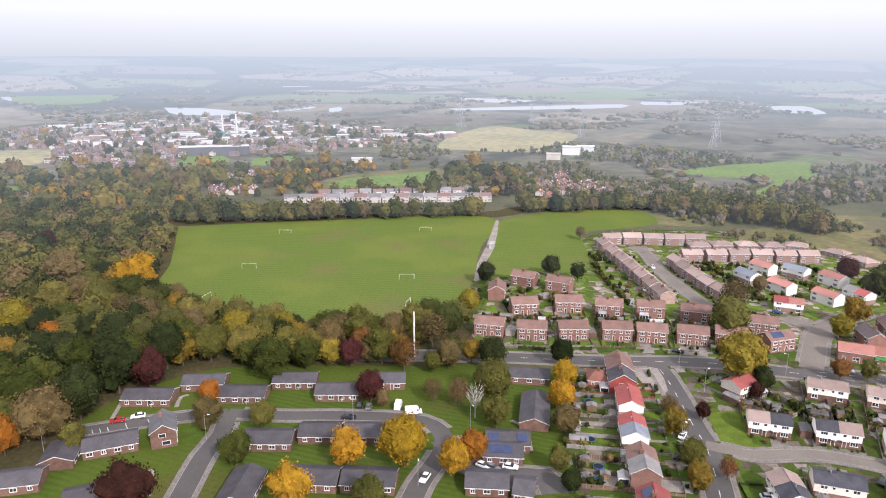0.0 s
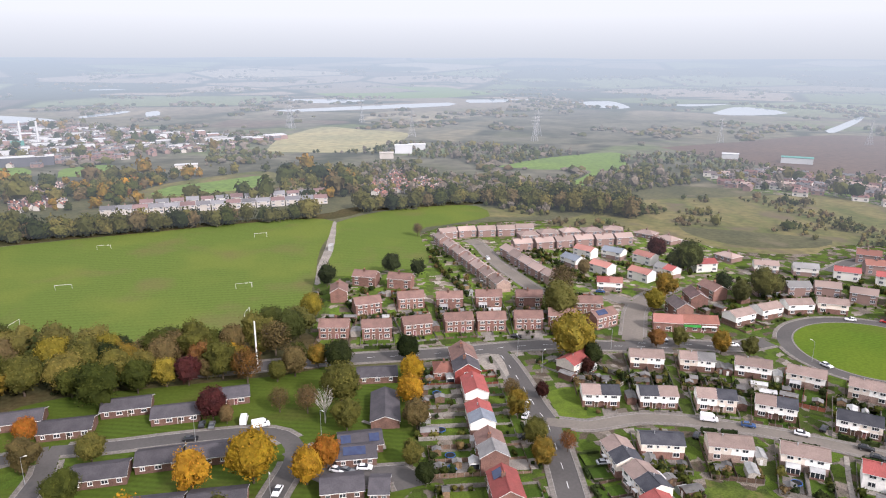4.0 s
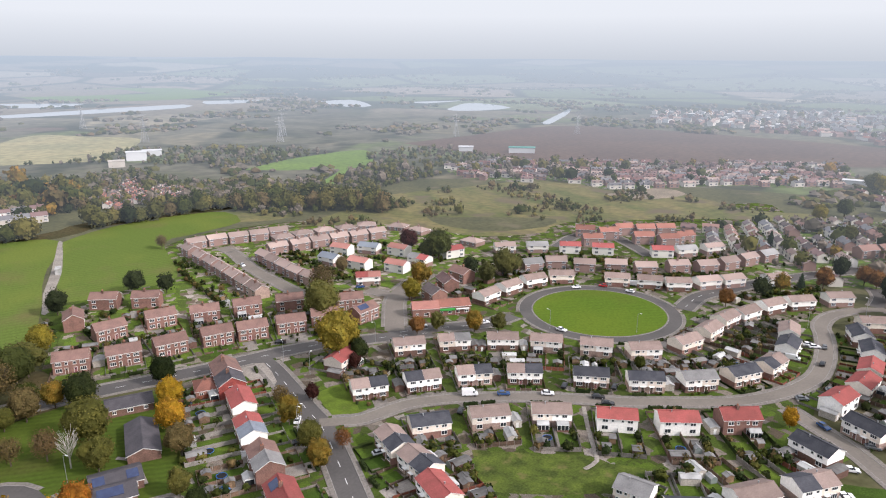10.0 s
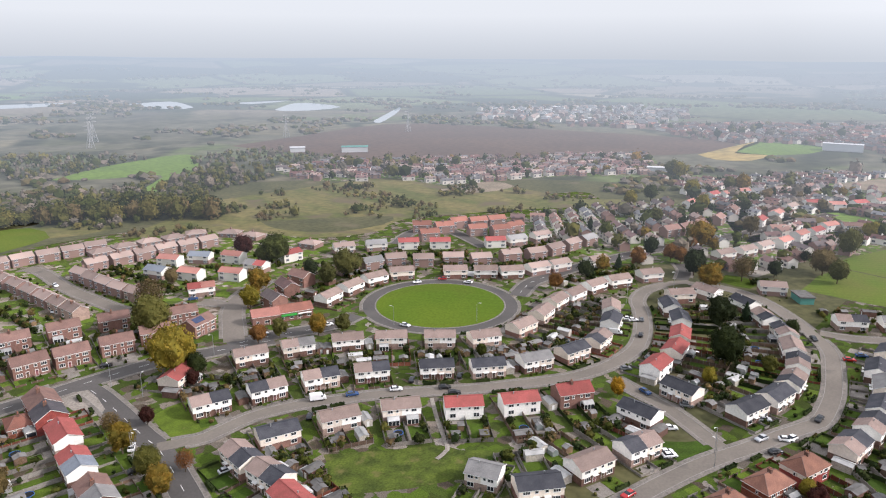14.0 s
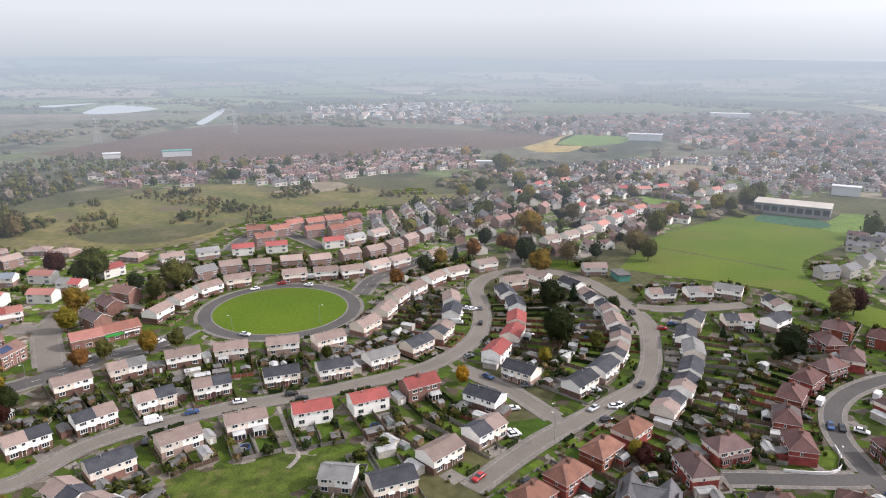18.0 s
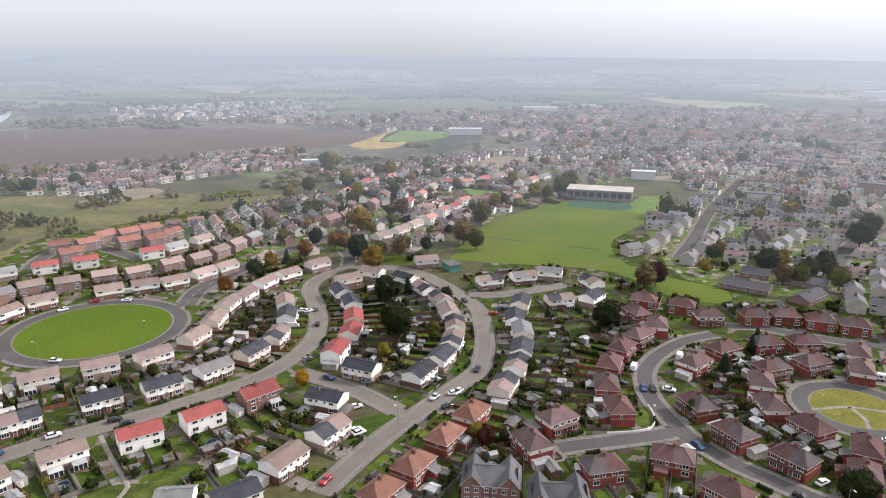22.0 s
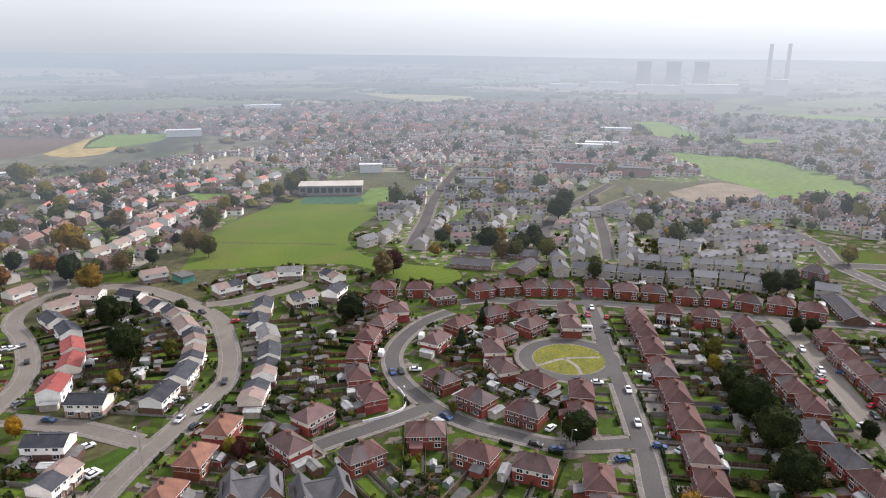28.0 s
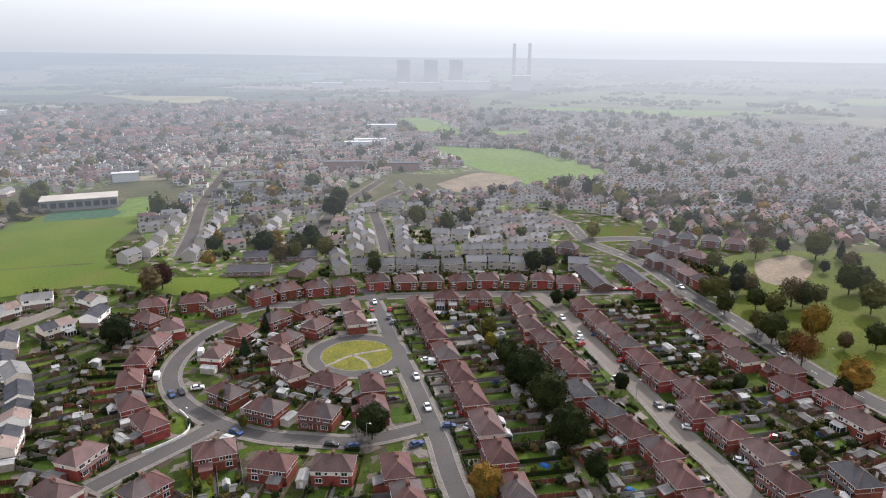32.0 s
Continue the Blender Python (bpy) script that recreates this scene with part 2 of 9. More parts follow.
def field_material(name):
    """Open country: small plots of pasture, scrub and waste near by, wide farm fields and woods far off."""
    m = bpy.data.materials.new(name)
    m.use_nodes = True
    nt = m.node_tree
    p = nt.nodes["Principled BSDF"]
    p.inputs["Roughness"].default_value, p.inputs["Specular IOR Level"].default_value = 0.95, 0.08
    pos = nt.nodes.new("ShaderNodeNewGeometry").outputs["Position"]
    mp = nt.nodes.new("ShaderNodeMapping")
    mp.inputs["Rotation"].default_value = (0, 0, 0.5)
    nt.links.new(pos, mp.inputs[0])
    small = plots(nt, mp.outputs[0], 0.0052, [(0.0, (0.085, 0.085, 0.05)), (0.26, (0.10, 0.12, 0.05)), (0.42, (0.17, 0.15, 0.10)), (0.55, (0.075, 0.072, 0.048)), (0.72, (0.13, 0.115, 0.075)), (0.86, (0.25, 0.215, 0.15)), (0.93, (0.12, 0.09, 0.07))], 0.08, (0.045, 0.048, 0.03))
    small = ramp_mix(nt, noise_fac(nt, 0.012, 0.45, 0.6), small, (0.12, 0.112, 0.08))
    wide = plots(nt, mp.outputs[0], 0.0019, [(0.0, (0.19, 0.155, 0.115)), (0.2, (0.115, 0.14, 0.065)), (0.36, (0.25, 0.2, 0.155)), (0.48, (0.05, 0.058, 0.04)), (0.64, (0.15, 0.17, 0.09)), (0.76, (0.10, 0.082, 0.068)), (0.9, (0.31, 0.265, 0.2))], 0.05, (0.045, 0.05, 0.034))
    wide = ramp_mix(nt, noise_fac(nt, 0.0016, 0.54, 0.57), wide, (0.045, 0.055, 0.04))
    ln = nt.nodes.new("ShaderNodeVectorMath")
    ln.operation = "LENGTH"
    nt.links.new(pos, ln.inputs[0])
    out = nt.nodes.new("ShaderNodeMapRange")
    out.inputs[1].default_value, out.inputs[2].default_value = 1250.0, 1700.0
    nt.links.new(ln.outputs["Value"], out.inputs[0])
    col = ramp_mix(nt, out.outputs[0], small, wide)
    mul = nt.nodes.new("ShaderNodeMixRGB")
    mul.blend_type = "MULTIPLY"
    mul.inputs[0].default_value = 1.0
    nt.links.new(col, mul.inputs[1])
    nt.links.new(ramp_mix(nt, noise_fac(nt, 0.06, 0.3, 0.7), (0.6, 0.6, 0.6), (1.25, 1.25, 1.25)), mul.inputs[2])
    nt.links.new(mul.outputs[0], p.inputs["Base Color"])
    # the open country always carries the painted haze
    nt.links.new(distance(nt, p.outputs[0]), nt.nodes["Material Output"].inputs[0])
    return m


def mown_material(name, c1, c2, angle, width, worn, far=False):
    """Mown grass: faint stripes left by the mower, mottled growth and worn brown patches."""
    m = bpy.data.materials.new(name)
    m.use_nodes = True
    nt = m.node_tree
    p = nt.nodes["Principled BSDF"]
    p.inputs["Roughness"].default_value, p.inputs["Specular IOR Level"].default_value = 0.95, 0.06
    pos = nt.nodes.new("ShaderNodeNewGeometry").outputs["Position"]
    mp = nt.nodes.new("ShaderNodeMapping")
    mp.inputs["Rotation"].default_value = (0, 0, radians(angle))
    nt.links.new(pos, mp.inputs[0])
    w = nt.nodes.new("ShaderNodeTexWave")
    w.bands_direction = "Y"
    w.inputs["Scale"].default_value = 0.314 / width
    w.inputs["Distortion"].default_value, w.inputs["Detail"].default_value, w.inputs["Detail Scale"].default_value = 1.4, 2.0, 0.4
    nt.links.new(mp.outputs[0], w.inputs["Vector"])
    col = ramp_mix(nt, w.outputs["Fac"], c1, c2)
    col = ramp_mix(nt, noise_fac(nt, 0.018, 0.48, 0.62), col, tuple(0.5 * (a + b) * q for a, b, q in zip(c1, c2, (1.22, 1.1, 1.1))))
    col = ramp_mix(nt, noise_fac(nt, 0.024, 0.54, 0.76, 5.0), col, worn)
    mul = nt.nodes.new("ShaderNodeMixRGB")
    mul.blend_type = "MULTIPLY"
    mul.inputs[0].default_value = 1.0
    nt.links.new(col, mul.inputs[1])
    nt.links.new(ramp_mix(nt, noise_fac(nt, 0.9, 0.3, 0.7), (0.84, 0.84, 0.84), (1.1, 1.1, 1.1)), mul.inputs[2])
    nt.links.new(mul.outputs[0], p.inputs["Base Color"])
    # painted haze on far grass
    if far:
        nt.links.new(distance(nt, p.outputs[0]), nt.nodes["Material Output"].inputs[0])
    return m


M = {}
M["land"] = field_material("land")
M["turf"] = mown_material("turf", (0.058, 0.088, 0.012), (0.047, 0.069, 0.011), 20, 2.2, (0.08, 0.058, 0.024))
M["lawn"] = material("lawn", (0.064, 0.103, 0.012), (0.046, 0.072, 0.01), 0.3, 0.9, 0.1, 2.5, (0.3, 0.68, (0.1, 0.1, 0.035)), obj=0.34, hue=0.015)
M["pitch"] = mown_material("pitch", (0.093, 0.13, 0.026), (0.083, 0.114, 0.023), 4, 3.4, (0.122, 0.105, 0.044))
M["green_round"] = mown_material("green_round", (0.075, 0.122, 0.012), (0.066, 0.106, 0.011), 40, 2.0, (0.08, 0.1, 0.016))
M["school_grass"] = mown_material("school_grass", (0.088, 0.128, 0.018), (0.076, 0.11, 0.016), 62, 4.0, (0.115, 0.115, 0.03), True)
M["meadow"] = material("meadow", (0.15, 0.125, 0.05), (0.08, 0.088, 0.026), 0.05, 0.95, 0, 0.2, (0.034, 0.55, (0.105, 0.082, 0.05)), far=True, stretch=(1.0, 0.4, 1.0))
M["park"] = material("park", (0.086, 0.104, 0.012), (0.064, 0.082, 0.012), 0.04, 0.95, 0, 0.8, (0.03, 0.6, (0.12, 0.11, 0.035)), far=True)
M["rough"] = material("rough", (0.085, 0.08, 0.036), (0.055, 0.056, 0.026), 0.03, 0.95, 0, 0.3, (0.04, 0.6, (0.12, 0.10, 0.06)), far=True)
M["field"] = material("field", (0.12, 0.18, 0.035), (0.1, 0.15, 0.034), 0.02, 0.95, 0, 0.2, far=True)
M["court"] = material("court", (0.045, 0.1, 0.055), (0.038, 0.085, 0.05), 0.02, 0.9, 0, 0.3, far=True)
M["stubble"] = material("stubble", (0.30, 0.26, 0.14), (0.21, 0.20, 0.11), 0.012, 0.95, 0, 0.1, far=True)
M["ochre"] = material("ochre", (0.33, 0.24, 0.09), (0.26, 0.20, 0.08), 0.02, 0.95, 0, 0.1, far=True)
M["plough"] = material("plough", (0.105, 0.068, 0.05), (0.085, 0.056, 0.044), 0.012, 0.95, 0, 0.15, far=True)
M["bare_earth"] = material("bare_earth", (0.24, 0.19, 0.14), (0.17, 0.14, 0.10), 0.06, 0.95, 0, 0.6, far=True)
M["wood_floor"] = material("wood_floor", (0.045, 0.045, 0.02), (0.07, 0.055, 0.025), 0.08, 0.95, 0, 0.6)
M["garden"] = garden_material("garden", 0.95)
M["garden_green"] = garden_material("garden_green", 0.75)
M["garden_paved"] = garden_material("garden_paved", 1.4)
# far copy of the patchwork: brighter level, haze painted over it
M["garden_far"] = garden_material("garden_far", 1.35, True)
M["asphalt"] = material("asphalt", (0.092, 0.085, 0.08), (0.072, 0.067, 0.064), 0.05, 0.85, 0, 1.2, (0.1, 0.66, (0.055, 0.055, 0.058)), grain=0.08, spec=0.15)
M["worn_concrete"] = material("worn_concrete", (0.172, 0.15, 0.128), (0.138, 0.121, 0.104), 0.06, 0.85, 0, 1.2, (0.1, 0.64, (0.105, 0.096, 0.085)), grain=0.08, spec=0.15)
M["paving"] = material("paving", (0.235, 0.21, 0.185), (0.165, 0.148, 0.132), 0.3, 0.85, 0.05, 2.5, obj=0.2)
M["wild_grass"] = material("wild_grass", (0.082, 0.108, 0.018), (0.04, 0.054, 0.012), 0.22, 0.95, 0.1, 1.6, (0.2, 0.58, (0.11, 0.1, 0.035)))
M["footway"] = material("footway", (0.185, 0.166, 0.147), (0.145, 0.13, 0.117), 0.2, 0.9, 0, 1.5)
M["brick_pale"] = material("brick_pale", (0.34, 0.245, 0.205), (0.265, 0.19, 0.16), 0.6, 0.85, 0.1, 4.0, obj=0.2)
M["dry_green"] = material("dry_green", (0.165, 0.15, 0.03), (0.12, 0.125, 0.026), 0.15, 0.95, 0, 1.0, (0.12, 0.6, (0.1, 0.11, 0.025)))
M["cream_render"] = material("cream_render", (0.76, 0.675, 0.585), (0.68, 0.6, 0.52), 0.25, 0.85, 0.03, 2.0, (0.4, 0.66, (0.4, 0.34, 0.28)), obj=0.16, grain=0.1)
M["kerb"] = material("kerb", (0.26, 0.245, 0.225), None, 0.5, 0.8)
M["marking"] = material("marking", (0.62, 0.62, 0.60), (0.42, 0.42, 0.41), 1.0, 0.7)
M["track"] = material("track", (0.27, 0.24, 0.21), (0.2, 0.18, 0.155), 0.15, 0.9, 0, 1.5)
M["render"] = material("render", (0.89, 0.865, 0.825), (0.83, 0.8, 0.755), 0.25, 0.8, 0.03, 2.0, (0.4, 0.66, (0.6, 0.56, 0.5)), obj=0.14, hue=0.01, grain=0.09)
M["pebbledash"] = material("pebbledash", (0.46, 0.42, 0.37), (0.36, 0.33, 0.29), 0.4, 0.9, 0.1, 3.0, obj=0.15)
M["stone_grey"] = material("stone_grey", (0.42, 0.385, 0.34), (0.33, 0.305, 0.275), 0.4, 0.9, 0.1, 3.0, obj=0.18, far=True)
M["brick_dark"] = material("brick_dark", (0.17, 0.10, 0.078), (0.12, 0.072, 0.058), 0.6, 0.85, 0.1, 4.0, obj=0.15)
M["brick_red"] = material("brick_red", (0.26, 0.072, 0.05), (0.17, 0.052, 0.04), 0.6, 0.85, 0.1, 4.0, obj=0.22, hue=0.012)
M["brick_brown"] = material("brick_brown", (0.235, 0.13, 0.104), (0.18, 0.104, 0.086), 0.6, 0.85, 0.1, 4.0, obj=0.15)
ROOF = {
    "tan": ((0.245, 0.184, 0.16), (0.204, 0.153, 0.134)),
    "slate": ((0.040, 0.042, 0.050), (0.060, 0.060, 0.068)),
    "slate2": ((0.118, 0.114, 0.118), (0.088, 0.085, 0.09)),
    "red": ((0.27, 0.075, 0.068), (0.215, 0.066, 0.058)),
    "rust": ((0.225, 0.1, 0.075), (0.175, 0.082, 0.064)),
    "salmon": ((0.3, 0.14, 0.115), (0.25, 0.118, 0.097)),
    "brown": ((0.2, 0.122, 0.102), (0.155, 0.097, 0.083)),
    "orange": ((0.24, 0.12, 0.084), (0.175, 0.09, 0.068)),
    "maroon": ((0.135, 0.074, 0.067), (0.1, 0.057, 0.053)),
    "umber": ((0.118, 0.096, 0.094), (0.09, 0.074, 0.073)),
    "mauve": ((0.15, 0.098, 0.092), (0.115, 0.077, 0.074)),
    "grey": ((0.20, 0.195, 0.19), (0.155, 0.15, 0.148)),
    "bluegrey": ((0.175, 0.195, 0.225), (0.14, 0.155, 0.18)),
    "lead": ((0.078, 0.072, 0.078), (0.06, 0.056, 0.062)),
    "pale": ((0.15, 0.147, 0.152), (0.118, 0.116, 0.121)),
}
for k, (c1, c2) in ROOF.items():
    M["roof_" + k] = material("roof_" + k, c1, c2, 0.35, 0.85, 0.12, 3.5, (0.5, 0.66, tuple(0.75 * x + 0.03 for x in c1)), obj=0.17, grain=0.14, spec=0.12, far=k in ("slate2", "pale"))
M["white_paint"] = material("white_paint", (0.72, 0.71, 0.69), (0.62, 0.61, 0.59), 0.5, 0.5)
M["glass"] = material("glass", (0.02, 0.024, 0.03), (0.035, 0.04, 0.046), 0.3, 0.08, spec=0.5)
M["greenhouse_glass"] = material("greenhouse_glass", (0.22, 0.25, 0.24), (0.16, 0.19, 0.18), 0.5, 0.15, spec=0.5)
M["door"] = material("door", (0.16, 0.085, 0.06), (0.12, 0.08, 0.065), 0.08, 0.5, obj=0.6, hue=0.06)
M["pot"] = material("pot", (0.36, 0.16, 0.10), None, 2.0, 0.8)
M["timber"] = material("timber", (0.22, 0.145, 0.085), (0.13, 0.09, 0.06), 0.5, 0.85, 0.1, 3.0, obj=0.35)
M["fence_wood"] = material("fence_wood", (0.155, 0.1, 0.07), (0.1, 0.072, 0.054), 0.5, 0.85, 0.1, 3.0, obj=0.4)
M["fence_grey"] = material("fence_grey", (0.22, 0.205, 0.185), (0.15, 0.138, 0.124), 0.5, 0.85, 0.1, 3.0, obj=0.3)
M["fence_red"] = material("fence_red", (0.21, 0.07, 0.042), (0.14, 0.055, 0.038), 0.5, 0.85, 0.1, 3.0, obj=0.3)
M["soil"] = material("soil", (0.085, 0.062, 0.045), (0.055, 0.042, 0.032), 0.5, 0.95, 0.1, 2.5, obj=0.25)
M["shed_felt"] = material("shed_felt", (0.16, 0.155, 0.15), (0.11, 0.105, 0.10), 0.6, 0.9, obj=0.4)
M["sheet_white"] = material("sheet_white", (0.38, 0.375, 0.365), (0.27, 0.27, 0.262), 0.6, 0.6, obj=0.35)
M["tarp"] = material("tarp", (0.03, 0.12, 0.36), (0.025, 0.09, 0.28), 0.8, 0.5)
M["sign_green"] = material("sign_green", (0.05, 0.34, 0.06), (0.06, 0.3, 0.07), 0.4, 0.5)
M["tyre"] = material("tyre", (0.02, 0.02, 0.02), None, 3.0, 0.9)
M["steel"] = material("steel", (0.42, 0.43, 0.44), None, 1.0, 0.45, metal=0.6)
M["panel_blue"] = material("panel_blue", (0.022, 0.03, 0.075), (0.03, 0.045, 0.10), 0.7, 0.15, spec=0.5)
M["bark"] = material("bark", (0.10, 0.08, 0.06), (0.065, 0.05, 0.04), 1.5, 0.9)
M["bark_pale"] = material("bark_pale", (0.42, 0.39, 0.34), (0.30, 0.28, 0.25), 1.5, 0.85)
LEAF = {
    "gold": ((0.32, 0.175, 0.014), (0.19, 0.1, 0.011)), "amber": ((0.19, 0.108, 0.018), (0.11, 0.08, 0.017)), "orange": ((0.29, 0.1, 0.016), (0.17, 0.06, 0.012)),
    "rust": ((0.16, 0.072, 0.022), (0.10, 0.05, 0.02)), "wine": ((0.05, 0.016, 0.013), (0.03, 0.012, 0.011)), "brown": ((0.118, 0.084, 0.034), (0.074, 0.055, 0.024)),
    "olive": ((0.09, 0.084, 0.019), (0.05, 0.05, 0.013)), "sage": ((0.13, 0.11, 0.025), (0.075, 0.066, 0.017)), "twig": ((0.15, 0.122, 0.092), (0.1, 0.085, 0.066)), "lime": ((0.18, 0.14, 0.018), (0.11, 0.092, 0.016)), "green": ((0.05, 0.057, 0.011), (0.029, 0.035, 0.008)),
    "dark": ((0.024, 0.031, 0.009), (0.014, 0.019, 0.007)), "conifer": ((0.026, 0.042, 0.018), (0.017, 0.03, 0.014)), "hedge": ((0.028, 0.04, 0.013), (0.017, 0.026, 0.009)),
}
for k, (c1, c2) in LEAF.items():
    M["leaf_" + k] = material("leaf_" + k, c1, c2, 0.35, 0.9, island=0.34, hue=0.012, obj=0.25, spec=0.05)
    # far leaf copies with painted haze; the dull kinds also greyed in the base
    if k in ("gold", "orange", "amber", "lime", "rust", "wine"):
        M["far_" + k] = material("far_" + k, c1, c2, 0.3, 0.9, island=0.32, hue=0.01, spec=0.05, far=True)
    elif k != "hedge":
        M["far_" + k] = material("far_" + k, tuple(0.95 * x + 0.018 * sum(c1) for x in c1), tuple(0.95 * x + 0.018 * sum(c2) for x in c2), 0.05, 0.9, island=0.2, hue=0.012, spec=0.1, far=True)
for k, c in (("white", (0.75, 0.75, 0.76)), ("silver", (0.42, 0.43, 0.45)), ("black", (0.018, 0.018, 0.02)), ("blue", (0.03, 0.07, 0.18)), ("red", (0.36, 0.02, 0.02)), ("grey", (0.13, 0.135, 0.14))):
    M["car_" + k] = material("car_" + k, c, tuple(x * 0.92 for x in c), 1.0, 0.25, spec=0.5)
# far roof copies: haze brightening put into the tile colour, painted haze on top
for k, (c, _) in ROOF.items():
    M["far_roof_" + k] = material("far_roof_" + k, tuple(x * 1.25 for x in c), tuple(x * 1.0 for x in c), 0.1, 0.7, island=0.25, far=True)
for k, c in (("render", (0.56, 0.52, 0.47)), ("brick", (0.25, 0.163, 0.14)), ("red", (0.17, 0.078, 0.068)), ("stone", (0.45, 0.41, 0.365)), ("white", (0.7, 0.67, 0.62))):
    M["far_wall_" + k] = material("far_wall_" + k, c, tuple(x * 0.85 for x in c), 0.1, 0.85, far=True)
M["far_white"] = material("far_white", (0.6, 0.6, 0.61), None, 0.02, 0.6, far=True)
M["far_charcoal"] = material("far_charcoal", (0.10, 0.10, 0.115), None, 0.05, 0.6, far=True)
M["far_green_paint"] = material("far_green_paint", (0.10, 0.28, 0.24), None, 0.05, 0.6, far=True)
M["far_concrete"] = material("far_concrete", (0.5, 0.5, 0.5), (0.42, 0.42, 0.42), 0.02, 0.9, far=True)
M["tower_concrete"] = material("tower_concrete", (0.34, 0.34, 0.345), (0.27, 0.27, 0.275), 0.02, 0.9, far=True)
M["water"] = material("water", (0.30, 0.33, 0.36), (0.26, 0.29, 0.32), 0.01, 0.05, spec=1.0, far=True)


# ---- building helpers ----
def finish(name, bm, mats, parent=None, label=""):
    me = bpy.data.meshes.new(name)
    bm.to_mesh(me)
    bm.free()
    for m in (mats if isinstance(mats, (list, tuple)) else [mats]):
        me.materials.append(M[m])
    ob = new(name, me)
    if parent:
        ob.parent = parent
    if label:
        ob["label"] = label
    return ob


def part(name, bm, mats, parent, label=""):
    return finish(name, bm, mats, parent, label)


def raw(name, verts, faces, mats, index=None, parent=None, smooth=False):
    me = bpy.data.meshes.new(name)
    me.from_pydata(verts, [], faces)
    for m in (mats if isinstance(mats, (list, tuple)) else [mats]):
        me.materials.append(M[m])
    if index is not None:
        me.polygons.foreach_set("material_index", np.asarray(index, dtype=np.int32))
    if smooth:
        me.polygons.foreach_set("use_smooth", np.ones(len(me.polygons), dtype=bool))
    me.update()
    ob = new(name, me)
    if parent:
        ob.parent = parent
    return ob


def box(bm, x0, x1, y0, y1, z0, z1, mat=0):
    v = [bm.verts.new(p) for p in ((x0, y0, z0), (x1, y0, z0), (x1, y1, z0), (x0, y1, z0), (x0, y0, z1), (x1, y0, z1), (x1, y1, z1), (x0, y1, z1))]
    for q in ((3, 2, 1, 0), (4, 5, 6, 7), (0, 1, 5, 4), (1, 2, 6, 5), (2, 3, 7, 6), (3, 0, 4, 7)):
        bm.faces.new([v[k] for k in q]).material_index = mat
    return bm


def tube(bm, p, q, r0, r1, n=6, mat=0, cap=True):
    p, q = Vector(p), Vector(q)
    d = (q - p).normalized()
    u = d.orthogonal().normalized()
    w = d.cross(u)
    ring = [[bm.verts.new(c + (u * math.cos(2 * math.pi * k / n) + w * math.sin(2 * math.pi * k / n)) * r) for k in range(n)] for c, r in ((p, r0), (q, r1))]
    for k in range(n):
        bm.faces.new((ring[0][k], ring[0][(k + 1) % n], ring[1][(k + 1) % n], ring[1][k])).material_index = mat
    if cap:
        bm.faces.new(ring[1]).material_index = mat
    return bm


def at(x, y, deg=0, z=0, sx=1, sy=1, sz=1):
    return Matrix.Translation((x, y, z)) @ Matrix.Rotation(radians(deg), 4, "Z") @ Matrix.Diagonal((sx, sy, sz, 1))


def smooth_line(pts, step=4.0):
    """A curve through the points, in even short steps."""
    P = [Vector((*p, 0)) for p in pts]
    P = [P[0] * 2 - P[1]] + P + [P[-1] * 2 - P[-2]]
    out = []
    for i in range(1, len(P) - 2):
        n = max(2, int((P[i + 1] - P[i]).length / step))
        for k in range(n):
            t = k / n
            out.append(0.5 * (2 * P[i] + (P[i + 1] - P[i - 1]) * t + (2 * P[i - 1] - 5 * P[i] + 4 * P[i + 1] - P[i + 2]) * t * t + (3 * P[i] - P[i - 1] - 3 * P[i + 1] + P[i + 2]) * t ** 3))
    out.append(P[-2])
    return [(v.x, v.y) for v in out]


def inside(x, y, poly):
    hit = False
    for (x0, y0), (x1, y1) in zip(poly, poly[1:] + poly[:1]):
        if (y0 > y) != (y1 > y) and x < (x1 - x0) * (y - y0) / (y1 - y0) + x0:
            hit = not hit
    return hit


def land_z(x, y):
    """Flat near by, and low hills along the horizon, higher in the north."""
    r = math.hypot(x, y)
    k = min(1.0, max(0.0, (r - 2300) / 2500))
    rim = 78 + 32 * (y / max(r, 1)) + 9 * noise.noise(Vector((x / 900, y / 900, 0.3)))
    return rim * k * k * (3 - 2 * k)


# ---- ground ----
KEEP = []  # places where nothing is scattered


def make_ground():
    rs = [0, 60, 120, 180, 260, 360, 500, 700, 950, 1300, 1700, 2200, 2600, 3000, 3400, 3800, 4200, 4600, 4850]
    n = 120
    verts = [(0, 0, 0)]
    for r in rs[1:]:
        for k in range(n):
            x, y = r * math.cos(2 * math.pi * k / n), r * math.sin(2 * math.pi * k / n)
            verts.append((x, y, land_z(x, y)))
    faces = [(0, 1 + k, 1 + (k + 1) % n) for k in range(n)]
    for i in range(len(rs) - 2):
        a, b = 1 + i * n, 1 + (i + 1) * n
        faces += [(a + k, b + k, b + (k + 1) % n, a + (k + 1) % n) for k in range(n)]
    ob = raw("ground", verts, faces, "land", smooth=True)
    tagged(ob, "open land of grass, scrub and fields to the horizon", "ground", kind="structure")


